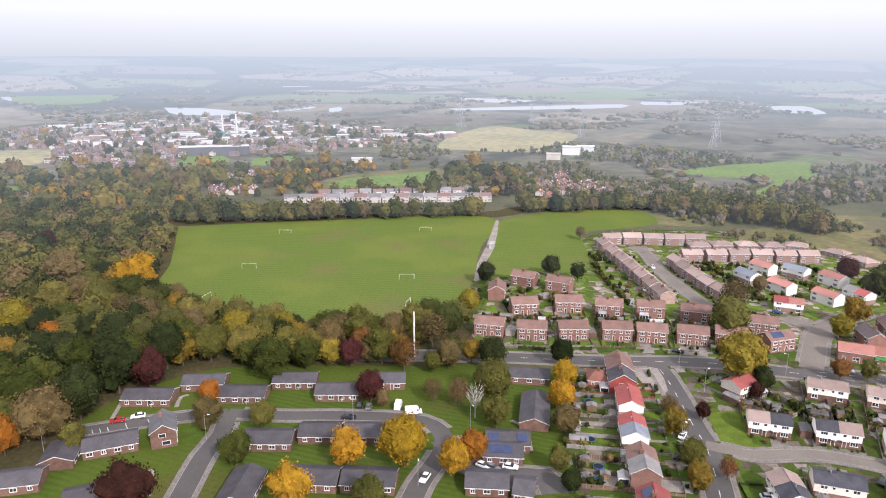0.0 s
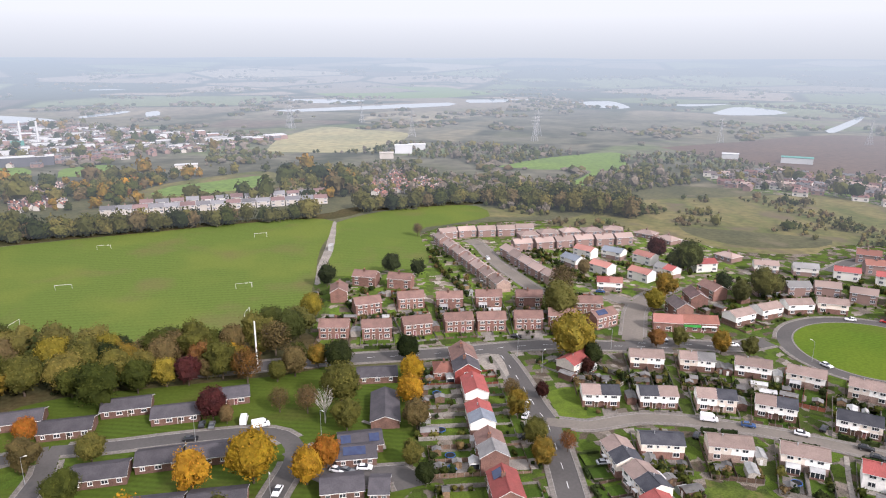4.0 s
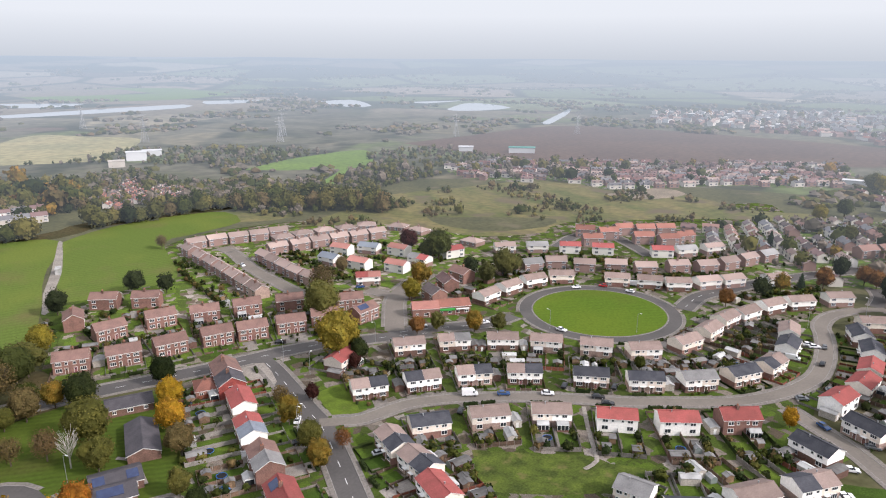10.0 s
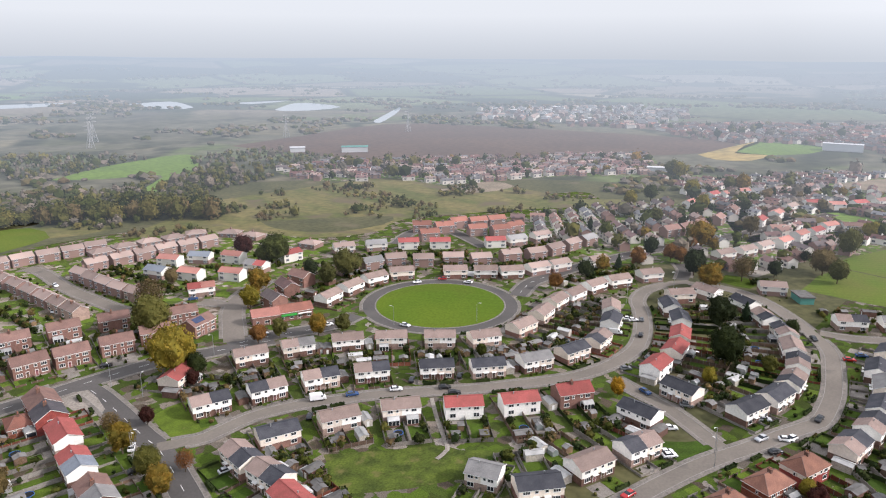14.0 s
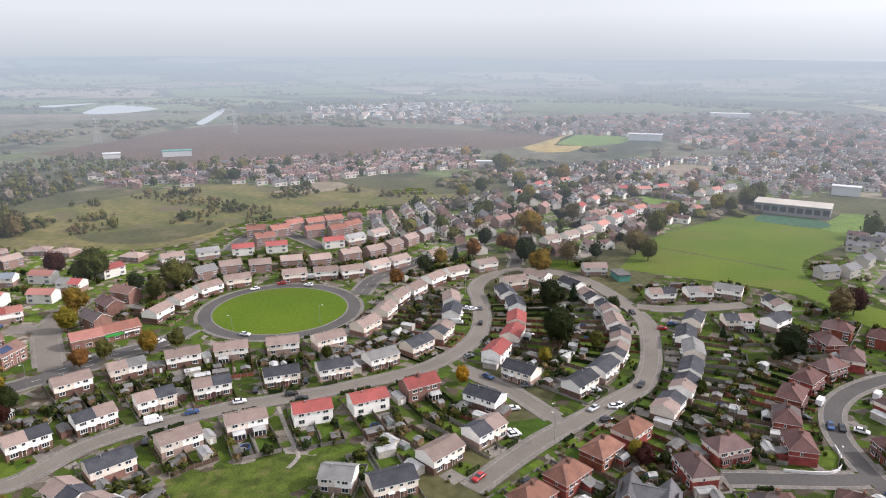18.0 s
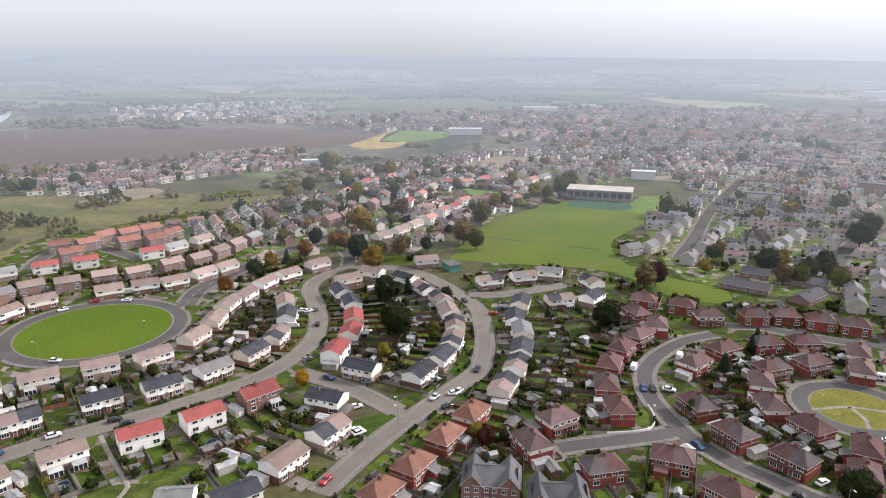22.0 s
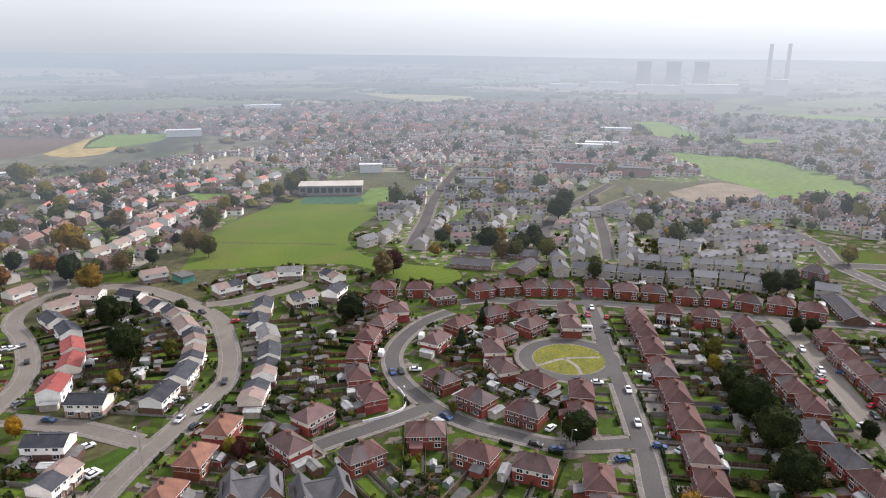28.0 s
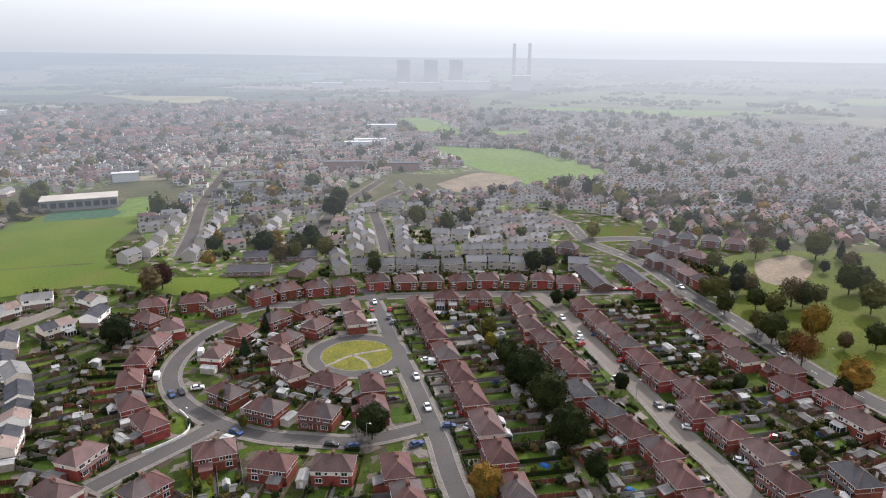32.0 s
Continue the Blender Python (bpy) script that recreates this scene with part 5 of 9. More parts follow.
def far_house(kind, x, y, deg, left, right, w, back):
    key = (kind, left, right, w, back)
    if key not in FAR_SHAPES:
        root = make_house(kind, left, right, w, True, back)
        pieces = []
        for ob in [root, *root.children_recursive]:
            me = ob.data
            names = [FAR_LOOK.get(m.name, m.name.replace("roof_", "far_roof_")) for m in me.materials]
            pieces.append(([v.co[:] for v in me.vertices], [(tuple(q.vertices), names[q.material_index]) for q in me.polygons]))
        for ob in [*root.children_recursive, root]:
            me = ob.data
            bpy.data.objects.remove(ob)
            bpy.data.meshes.remove(me)
        FAR_SHAPES[key] = pieces
    group = "white" if kind == "white" else "grey" if kind in ("grey", "lodge") else "brown"
    V, F, N = FAR_JOIN.setdefault(group, ([], [], []))
    c, s = math.cos(radians(deg)), math.sin(radians(deg))
    for verts, faces in FAR_SHAPES[key]:
        b = len(V)
        V += [(x + p * c - q * s, y + p * s + q * c, z) for p, q, z in verts]
        for f, name in faces:
            F.append(tuple(b + k for k in f))
            N.append(name)


def house(kind, x, y, deg, left, right, w=None):
    dist = math.hypot(x, y)
    far = dist > 290
    back = x * math.sin(radians(deg)) - y * math.cos(radians(deg)) > 0
    if kind == "twin" and back:
        deg, back = deg + 180, False
    if kind in ("bung", "lodge"):
        left = right = "lead"
    style = int(abs(x * 3.1 + y * 1.7)) % 4
    if kind == "hip" and left == "maroon":
        left, right = (("maroon", "maroon"), ("mauve", "mauve"), ("maroon", "umber"), ("mauve", "maroon"))[style]
    if dist > 330:
        far_house(kind, x, y, deg, left, right, w, back)
        HOUSES.append((kind, x, y, deg, w or DIM[kind][0], DIM[kind][1], None))
        return None
    if kind not in ("hip", "white"):
        style = 0
    flank = 1 if -x * math.cos(radians(deg)) - y * math.sin(radians(deg)) > 0 else -1
    key = (kind, left, right, w, far, back, style, flank if kind in ("hip", "brickd", "inn") else 1)
    m = at(x, y, deg)
    if key not in PROTO:
        ob = make_house(kind, left, right, w, far, back, style, key[7])
        roofs = COLOUR[left] + " roof" if left == right else (COLOUR[left] + " and " + COLOUR[right] + " roof").replace(" tile", "").replace(" new", "").replace(" slate", "")
        tagged(ob, LABEL[kind] + " with " + roofs, "house", "houses of the estate")
        ob.matrix_basis = m
        PROTO[key] = ob
    else:
        ob = copy_thing(PROTO[key], m)
    HOUSES.append((kind, x, y, deg, w or DIM[kind][0], DIM[kind][1], ob))
    return ob


# the houses, street by street
house("white", 95.2, 181.7, 343, "tan", "slate")
house("white", 112.3, 176.6, 342, "slate", "tan")
house("white", 128.9, 170.5, 335, "tan", "slate")
house("white", 143.7, 161.6, 324, "tan", "slate")
house("white", 160.4, 147.2, 318, "slate", "slate")
house("white", 172.9, 134.9, 322, "slate", "slate")
house("white", 187.7, 125.7, 334, "grey", "grey")
house("white", 203.3, 120.0, 347, "slate", "slate")
house("white", 218.3, 118.4, 6, "slate", "tan")
house("white", 238.9, 123.9, 21, "slate", "slate")
house("white", 252.4, 131.4, 29, "tan", "tan")
house("white", 98.5, 151.1, 161, "slate", "slate")
house("white", 115.8, 145.3, 156, "tan", "tan")
house("white", 132.2, 136.1, 144, "tan", "tan")
house("white", 146.1, 123.0, 138, "red", "red")
house("white", 159.5, 111.9, 144, "red", "red")
house("brick", 174.6, 102.3, 148, "red", "red")
house("white", 177.9, 80.8, 84, "slate", "slate")
house("white", 200.5, 77.8, 261, "slate", "slate")
house("white", 122.4, 95.5, 110, "grey", "grey", 8.5)
house("white", 127.0, 82.7, 322, "slate", "slate")
house("white", 144.1, 78.2, 343, "tan", "tan")
house("white", 160.4, 72.8, 342, "slate", "tan")
house("white", 201.8, 57.8, 345, "slate", "slate")
house("white", 215.8, 54.2, 351, "slate", "slate")
house("white", 229.9, 53.5, 4, "slate", "tan")
house("white", 245.3, 56.0, 16, "tan", "slate")
house("white", 259.0, 61.8, 25, "tan", "tan")
house("white", 272.7, 68.6, 35, "tan", "slate")
house("white", 284.2, 79.3, 44, "slate", "tan")
house("white", 296.6, 91.7, 61, "slate", "slate")
house("white", 301.3, 110.0, 76, "tan", "tan")
house("white", 288.8, 117.4, 140, "tan", "tan")
house("white", 271.5, 114.1, 219, "slate", "slate")
house("white", 259.2, 104.2, 211, "slate", "slate")
house("white", 242.7, 96.9, 201, "red", "red")
house("white", 228.9, 92.8, 189, "red", "red")
house("white", 211.7, 91.8, 183, "red", "red")
house("white", 276.9, 34.5, 180, "slate", "slate")
house("white", 258.5, 34.5, 189, "slate", "slate")
house("white", 245.6, 29.7, 193, "grey", "grey")
house("white", 228.9, 27.7, 184, "slate", "slate")
house("white", 214.8, 27.5, 177, "slate", "tan")
house("white", 199.0, 29.5, 173, "slate", "tan")
house("white", 303.1, 52.8, 304, "tan", "slate")
house("white", 312.9, 38.4, 301, "grey", "tan")
house("white", 322.6, 26.5, 269, "grey", "grey")
house("white", 312.4, 6.5, 213, "slate", "tan")
house("white", 291.8, 5.4, 155, "slate", "slate")
house("white", 284.7, 19.1, 117, "tan", "slate")
house("white", 123.4, 203.1, 159, "tan", "tan")
house("white", 139.5, 196.9, 154, "grey", "tan")
house("white", 155.3, 187.6, 145, "tan", "tan")
house("white", 167.8, 177.0, 137, "tan", "tan")
house("white", 180.4, 163.8, 134, "tan", "tan")
house("white", 192.0, 151.7, 151, "tan", "tan")
house("white", 210.4, 147.5, 177, "tan", "tan")
house("white", 227.8, 149.9, 191, "tan", "tan")
house("white", 244.5, 153.9, 186, "tan", "tan")
house("white", 257.3, 153.0, 178, "tan", "tan")
house("white", 274.8, 152.6, 351, "tan", "tan")
house("white", 289.1, 148.1, 334, "tan", "tan")
house("white", 307.8, 141.1, 329, "tan", "tan")
house("white", 181.6, 231.2, 13, "tan", "tan")
house("white", 197.6, 235.0, 9, "tan", "tan")
house("white", 213.8, 236.4, 351, "tan", "tan")
house("white", 228.9, 233.2, 326, "tan", "tan")
house("white", 248.2, 215.0, 316, "tan", "tan")
house("white", 258.4, 203.9, 312, "tan", "tan")
house("white", 266.5, 194.2, 323, "tan", "tan")
house("white", 280.3, 188.1, 339, "tan", "tan")
house("white", 292.2, 183.3, 342, "tan", "tan")
house("white", 311.2, 172.4, 162, "tan", "tan")
house("terr", 216.4, 259.2, 347, "tan", "tan")
house("terr", 230.1, 256.1, 345, "grey", "grey")
house("terr", 243.3, 252.2, 325, "tan", "tan")
house("terr", 252.2, 240.5, 316, "tan", "tan")
house("terr", 265.0, 231.1, 316, "tan", "tan")
house("terr", 273.8, 219.5, 324, "tan", "tan")
house("terr", 290.4, 212.6, 152, "tan", "tan")
house("terr", 302.2, 204.3, 337, "tan", "tan")
house("terr", 316.5, 201.7, 352, "tan", "tan")
house("terr", 331.9, 200.4, 354, "tan", "tan")
house("terr", 346.7, 198.5, 353, "grey", "grey")
house("white", 239.8, 289.9, 152, "tan", "tan")
house("white", 256.1, 281.1, 148, "grey", "grey")
house("white", 271.0, 270.2, 140, "red", "red")
house("white", 283.9, 257.6, 136, "red", "red")
house("white", 307.0, 235.8, 321, "red", "red")
house("white", 318.8, 229.5, 157, "grey", "grey")
house("white", 335.6, 224.0, 161, "tan", "tan")
house("brick", 304.4, 291.4, 136, "rust", "rust")
house("brick", 312.3, 280.1, 152, "rust", "rust")
house("brick", 327.6, 281.7, 338, "rust", "rust")
house("brick", 337.3, 273.3, 331, "rust", "rust")
house("brick", 348.6, 267.3, 330, "rust", "rust")
house("brick", 292.8, 274.4, 149, "rust", "rust")
house("brick", 321.0, 260.6, 327, "rust", "rust")
house("brick", 329.2, 249.2, 334, "rust", "rust")
house("brick", 342.2, 248.2, 167, "rust", "rust")
house("shop", 149.6, 232.6, 335, "salmon", "salmon", 11.0)
house("shop", 161.0, 228.8, 339, "rust", "rust", 14.5)
house("brick", 162.8, 245.2, 263, "umber", "umber")
house("brick", 176.6, 254.9, 257, "mauve", "mauve")
house("brick", 190.1, 262.2, 275, "brown", "brown")
house("brick", 125.5, 242.4, 17, "brown", "brown")
house("brick", 108.3, 236.2, 1, "brown", "brown")
house("brick", 127.0, 258.3, 343, "brown", "brown")
house("white", 163.0, 338.0, 300, "salmon", "salmon")
house("white", 158.4, 308.2, 295, "salmon", "salmon")
house("white", 149.7, 283.2, 335, "red", "salmon")
house("white", 176.6, 331.4, 306, "bluegrey", "bluegrey")
house("white", 149.0, 323.5, 290, "bluegrey", "bluegrey")
house("white", 172.0, 293.2, 296, "salmon", "salmon")
house("white", 188.8, 319.2, 293, "salmon", "salmon")
house("white", 187.4, 295.7, 289, "grey", "red")
house("white", 210.8, 299.8, 356, "red", "red")
house("hipb", 146.7, 383.8, 356, "tan", "tan")
house("hipb", 160.0, 385.8, 358, "tan", "tan")
house("hipb", 174.6, 385.8, 356, "tan", "tan")
house("hipb", 188.4, 384.0, 356, "tan", "tan")
house("hipb", 203.0, 384.0, 334, "tan", "tan")
house("hipb", 218.0, 369.5, 304, "tan", "tan")
house("hipb", 223.4, 354.0, 287, "tan", "tan")
house("hipb", 235.2, 313.9, 106, "tan", "tan")
house("bung", 193.5, 367.1, 358, "tan", "tan", 20.7)
house("brick", 18.8, 256.3, 346, "brown", "brown")
house("brick", 34.8, 252.2, 353, "brown", "brown")
house("brick", 50.6, 252.3, 360, "brown", "brown")
house("brick", 67.6, 251.9, 355, "brown", "brown")
house("brick", 80.6, 249.7, 351, "brown", "brown")
house("brick", 95.7, 247.5, 346, "brown", "brown")
house("brick", 110.2, 246.6, 340, "brown", "brown")
house("brick", 34.6, 279.9, 7, "brown", "brown")
house("brick", 54.1, 282.4, 357, "brown", "brown")
house("brick", 70.6, 278.2, 170, "brown", "brown")
house("brick", 87.8, 276.3, 169, "brown", "brown")
house("brick", 105.0, 271.6, 165, "brown", "brown")
house("brick", 39.3, 317.6, 153, "brown", "brown")
house("brick", 54.8, 309.7, 153, "brown", "brown")
house("brick", 24.7, 299.7, 83, "brown", "brown")
house("terr", 92.3, 380.7, 95, "tan", "tan")
house("terr", 93.6, 363.6, 95, "tan", "tan")
house("terr", 95.2, 348.9, 95, "tan", "tan")
house("terr", 96.3, 334.3, 94, "tan", "tan")
house("terr", 97.4, 320.8, 94, "tan", "tan")
house("terr", 98.3, 307.8, 94, "tan", "tan")
house("terr", 99.3, 295.5, 94, "tan", "tan")
house("terr", 122.2, 346.3, 280, "tan", "tan")
house("terr", 122.5, 334.0, 278, "tan", "tan")
house("terr", 123.8, 322.1, 276, "tan", "tan")
house("terr", 124.9, 310.0, 278, "tan", "tan")
house("terr", 127.1, 297.9, 280, "tan", "tan")
house("terr", 98.7, 394.6, 7, "tan", "tan")
house("terr", 111.0, 396.1, 1, "tan", "tan")
house("terr", 123.2, 394.4, 354, "tan", "tan")
house("terr", 135.4, 393.3, 351, "tan", "tan")
house("terr", 147.6, 393.4, 348, "tan", "tan")
house("terr", 133.7, 359.6, 181, "tan", "tan")
house("terr", 146.8, 359.7, 181, "tan", "tan")
house("terr", 159.1, 359.9, 181, "tan", "tan")
house("terr", 171.5, 360.2, 178, "tan", "tan")
house("terr", 183.6, 358.8, 178, "tan", "tan")
house("terr", 195.8, 358.6, 1, "tan", "tan")
house("hip", 292.5, -16.1, 260, "maroon", "maroon")
house("hip", 289.8, -31.5, 260, "maroon", "maroon")
house("hip", 276.6, -12.9, 34, "maroon", "maroon")
house("hip", 264.7, -20.5, 1, "maroon", "maroon")
house("hip", 252.2, -13.2, 327, "maroon", "maroon")
house("hip", 238.9, -7.0, 340, "maroon", "maroon")
house("hip", 223.7, -3.1, 352, "maroon", "maroon")
house("hip", 207.3, -2.4, 6, "maroon", "maroon")
house("hip", 193.2, -6.2, 15, "maroon", "maroon")
house("hip", 182.9, 11.1, 315, "maroon", "maroon")
house("hip", 168.1, 16.8, 38, "maroon", "maroon")
house("hip", 160.7, -2.3, 117, "maroon", "maroon")
house("hip", 169.5, -20.1, 83, "maroon", "maroon")
house("hip", 157.2, -32.2, 52, "maroon", "maroon")
house("hip", 149.5, -45.9, 61, "maroon", "maroon")
house("hip", 179.5, 35.8, 163, "orange", "orange")
house("hip", 165.2, 40.3, 163, "orange", "orange")
house("hip", 149.8, 44.8, 162, "orange", "orange")
house("hip", 137.0, 49.4, 160, "orange", "orange")
house("twin", 147.6, 24.2, 97, "slate2", "slate2")
house("twin", 144.2, 7.6, 101, "slate2", "slate2")
house("hip", 201.3, -29.2, 210, "maroon", "maroon")
house("hip", 186.7, -37.7, 220, "maroon", "maroon")
house("hip", 176.9, -50.8, 229, "maroon", "maroon")
house("hip", 221.8, -50.7, 356, "maroon", "maroon")
house("hip", 206.2, -50.5, 14, "maroon", "maroon")
house("hip", 195.2, -59.0, 37, "maroon", "maroon")
house("hip", 186.1, -70.6, 345, "maroon", "maroon")
house("hip", 172.8, -66.2, 347, "maroon", "maroon")
house("hip", 279.6, -40.8, 283, "maroon", "maroon")
house("hip", 284.6, -58.8, 283, "maroon", "maroon")
house("hip", 287.7, -71.1, 277, "maroon", "maroon")
house("hip", 285.0, -83.2, 265, "maroon", "maroon")
house("hip", 282.5, -95.1, 79, "maroon", "maroon")
house("hip", 281.1, -110.9, 255, "maroon", "maroon")
house("hip", 275.1, -121.9, 250, "maroon", "maroon")
house("hip", 271.1, -133.1, 249, "maroon", "maroon")
house("hip", 232.0, -31.3, 143, "maroon", "maroon")
house("hip", 246.5, -42.4, 132, "maroon", "maroon")
house("hip", 255.8, -57.8, 114, "maroon", "maroon")
house("hip", 259.9, -71.7, 106, "maroon", "maroon")
house("hip", 253.9, -88.1, 346, "maroon", "maroon")
house("hip", 239.3, -84.9, 168, "maroon", "maroon")
house("hip", 234.0, -55.8, 304, "maroon", "maroon")
house("hip", 242.0, -70.1, 304, "maroon", "maroon")
house("hip", 264.8, -145.0, 251, "maroon", "maroon")
house("hip", 260.9, -157.0, 240, "maroon", "maroon")
house("hip", 254.1, -167.8, 232, "maroon", "maroon")
house("hip", 249.5, -179.7, 236, "maroon", "maroon")
house("hip", 240.9, -188.0, 236, "maroon", "maroon")
house("hip", 247.6, -128.8, 64, "maroon", "maroon")
house("hip", 241.4, -141.4, 64, "maroon", "maroon")
house("hip", 231.3, -152.2, 347, "maroon", "maroon")
house("hip", 219.1, -149.5, 342, "maroon", "maroon")
house("hip", 206.0, -143.9, 343, "maroon", "maroon")
house("hip", 193.4, -141.4, 347, "maroon", "maroon")
house("hip", 179.7, -137.8, 348, "maroon", "maroon")
house("hip", 167.6, -135.8, 339, "maroon", "maroon")
house("hip", 154.0, -127.3, 341, "slate2", "slate2")
house("hip", 141.3, -126.6, 356, "slate2", "slate2")
house("hip", 129.6, -125.4, 356, "maroon", "maroon")
house("hip", 117.4, -125.5, 349, "maroon", "maroon")
house("hip", 106.4, -120.8, 345, "maroon", "maroon")
house("hip", 94.6, -118.4, 348, "maroon", "maroon")
house("hip", 213.7, -175.1, 162, "maroon", "maroon")
house("hip", 199.4, -170.8, 164, "maroon", "maroon")
house("hip", 188.0, -167.8, 168, "maroon", "maroon")
house("hip", 176.4, -165.0, 166, "maroon", "maroon")
house("hip", 163.4, -161.4, 165, "maroon", "maroon")
house("hip", 151.0, -157.5, 169, "maroon", "maroon")
house("hip", 138.6, -158.8, 166, "maroon", "maroon")
house("hip", 128.6, -150.0, 162, "maroon", "maroon")
house("hip", 116.5, -149.3, 168, "maroon", "maroon")
house("hip", 104.3, -149.1, 167, "maroon", "maroon")
house("hip", 93.6, -142.5, 171, "maroon", "maroon")
house("hip", 81.5, -144.3, 177, "slate2", "slate2")
house("hip", 217.2, -212.9, 344, "maroon", "maroon")
house("hip", 204.3, -213.2, 341, "maroon", "maroon")
house("hip", 194.0, -206.8, 342, "maroon", "maroon")
house("hip", 182.0, -205.8, 344, "maroon", "maroon")
house("hip", 171.4, -200.4, 344, "maroon", "maroon")
house("hip", 159.5, -199.1, 347, "maroon", "maroon")
house("hip", 148.6, -192.4, 351, "maroon", "maroon")
house("hip", 136.1, -198.8, 351, "maroon", "maroon")
house("hip", 126.9, -188.9, 351, "maroon", "maroon")
house("hip", 114.1, -193.9, 351, "maroon", "maroon")
house("hip", 103.1, -187.3, 354, "maroon", "maroon")
house("hip", 90.8, -189.4, 0, "maroon", "maroon")
house("hip", 244.2, -113.7, 168, "maroon", "maroon", 13.4)
house("hip", 229.8, -110.6, 167, "maroon", "maroon", 13.4)
house("hip", 214.8, -106.9, 166, "maroon", "maroon", 13.4)
house("hip", 197.8, -102.8, 167, "maroon", "maroon", 13.4)
house("hip", 181.0, -99.1, 166, "maroon", "maroon", 13.4)
house("hip", 165.9, -95.0, 165, "maroon", "maroon", 13.4)
house("hip", 149.7, -90.8, 164, "maroon", "maroon", 13.4)
house("hip", 135.1, -86.2, 163, "maroon", "maroon")
house("hip", 120.4, -81.7, 163, "maroon", "maroon")
house("hip", 141.2, -59.7, 344, "maroon", "maroon")
house("hip", 129.2, -57.4, 345, "maroon", "maroon")
house("hip", 86.7, -160.0, 161, "slate2", "slate2")
house("hip", 271.8, -258.9, 159, "umber", "umber")
house("hip", 250.5, -250.4, 166, "slate2", "slate2")
house("hip", 238.0, -251.1, 172, "umber", "umber")
house("hip", 226.3, -247.1, 167, "mauve", "mauve")
house("hip", 214.5, -244.6, 168, "umber", "umber")
house("hip", 270.9, -272.1, 6, "slate2", "slate2")
house("hip", 258.2, -271.0, 10, "umber", "umber")
house("hip", 245.7, -273.1, 14, "mauve", "mauve")
house("hip", 286.5, -290.9, 202, "umber", "umber")
house("hip", 274.0, -295.8, 215, "slate2", "slate2")
house("hip", 264.7, -304.5, 222, "umber", "umber")
house("hip", 254.5, -311.8, 217, "mauve", "mauve")
house("grey", 330.0, -107.9, 351, "pale", "pale")
house("grey", 311.6, -103.7, 351, "pale", "pale")
house("grey", 383.0, -137.7, 349, "pale", "pale")
house("grey", 360.2, -136.6, 344, "pale", "pale")
house("grey", 341.7, -129.4, 341, "pale", "pale")
house("grey", 309.4, -114.1, 244, "pale", "pale")
house("grey", 304.3, -123.6, 244, "pale", "pale")
house("grey", 299.6, -133.8, 59, "pale", "pale")
house("grey", 292.5, -142.3, 244, "pale", "pale")
house("grey", 289.9, -153.8, 255, "pale", "pale")
house("grey", 317.7, -151.9, 64, "pale", "pale")
house("grey", 313.3, -161.9, 69, "pale", "pale")
house("grey", 309.1, -175.5, 71, "pale", "pale")
house("grey", 305.3, -186.2, 67, "pale", "pale")
house("grey", 299.4, -198.1, 67, "pale", "pale")
house("grey", 295.0, -209.6, 69, "pale", "pale")
house("grey", 288.6, -166.8, 244, "pale", "pale")
house("grey", 284.0, -177.1, 238, "pale", "pale")
house("grey", 276.9, -185.8, 233, "pale", "pale")
house("grey", 351.2, -153.7, 164, "pale", "pale")
house("grey", 329.1, -149.7, 164, "pale", "pale")
house("grey", 345.6, -175.8, 231, "pale", "pale")
house("grey", 338.3, -184.9, 231, "pale", "pale")
house("hip", 288.3, -223.2, 37, "umber", "umber")
house("grey", 263.4, -211.1, 234, "pale", "pale")
house("lodge", 244.3, -205.2, 341, "slate2", "slate2", 27.9)
house("lodge", 236.9, -223.8, 161, "slate2", "slate2", 29.8)
house("lodge", 329.0, -63.2, 249, "slate2", "slate2", 20.2)
house("lodge", 351.5, -71.1, 75, "slate2", "slate2", 12.0)
house("lodge", 319.9, -87.3, 321, "slate2", "slate2", 16.9)
house("lodge", 342.8, -91.2, 70, "slate2", "slate2", 19.4)
house("grey", 376.2, -12.3, 312, "pale", "pale")
house("grey", 384.9, -22.0, 331, "pale", "pale")
house("grey", 407.5, -29.7, 339, "pale", "pale")
house("grey", 427.9, -38.5, 338, "pale", "pale")
house("grey", 449.6, -45.4, 340, "pale", "pale")
house("grey", 367.1, -41.6, 158, "pale", "pale")
house("grey", 391.8, -51.1, 158, "pale", "pale")
house("grey", 408.4, -55.8, 158, "pale", "pale")
house("grey", 426.2, -61.8, 158, "pale", "pale")
house("grey", 444.6, -69.4, 157, "pale", "pale")
house("grey", 378.6, -79.9, 335, "pale", "pale")
house("grey", 395.8, -87.8, 335, "pale", "pale")
house("grey", 413.1, -96.1, 332, "pale", "pale")
house("grey", 432.0, -106.9, 330, "pale", "pale")
house("grey", 381.7, -105.2, 336, "pale", "pale")
house("grey", 419.2, -122.0, 336, "pale", "pale")
house("grey", 393.5, -143.3, 340, "pale", "pale")
house("grey", 372.2, -134.5, 340, "pale", "pale")
house("grey", 354.3, -125.6, 340, "pale", "pale")
house("grey", 333.4, -119.8, 340, "pale", "pale")
house("grey", 383.4, -165.8, 161, "pale", "pale")
house("grey", 361.4, -158.2, 160, "pale", "pale")
house("grey", 341.0, -149.4, 160, "pale", "pale")
house("grey", 320.7, -140.9, 160, "pale", "pale")
house("grey", 430.1, -162.7, 277, "pale", "pale")
house("grey", 431.5, -178.2, 244, "pale", "pale")
house("grey", 419.7, -180.2, 229, "pale", "pale")
house("grey", 417.4, -192.5, 69, "pale", "pale")
house("bung", -92.3, 198.9, 0, "slate2", "slate2", 15.2)
house("bung", -91.9, 171.2, 202, "slate2", "slate2", 13.8)
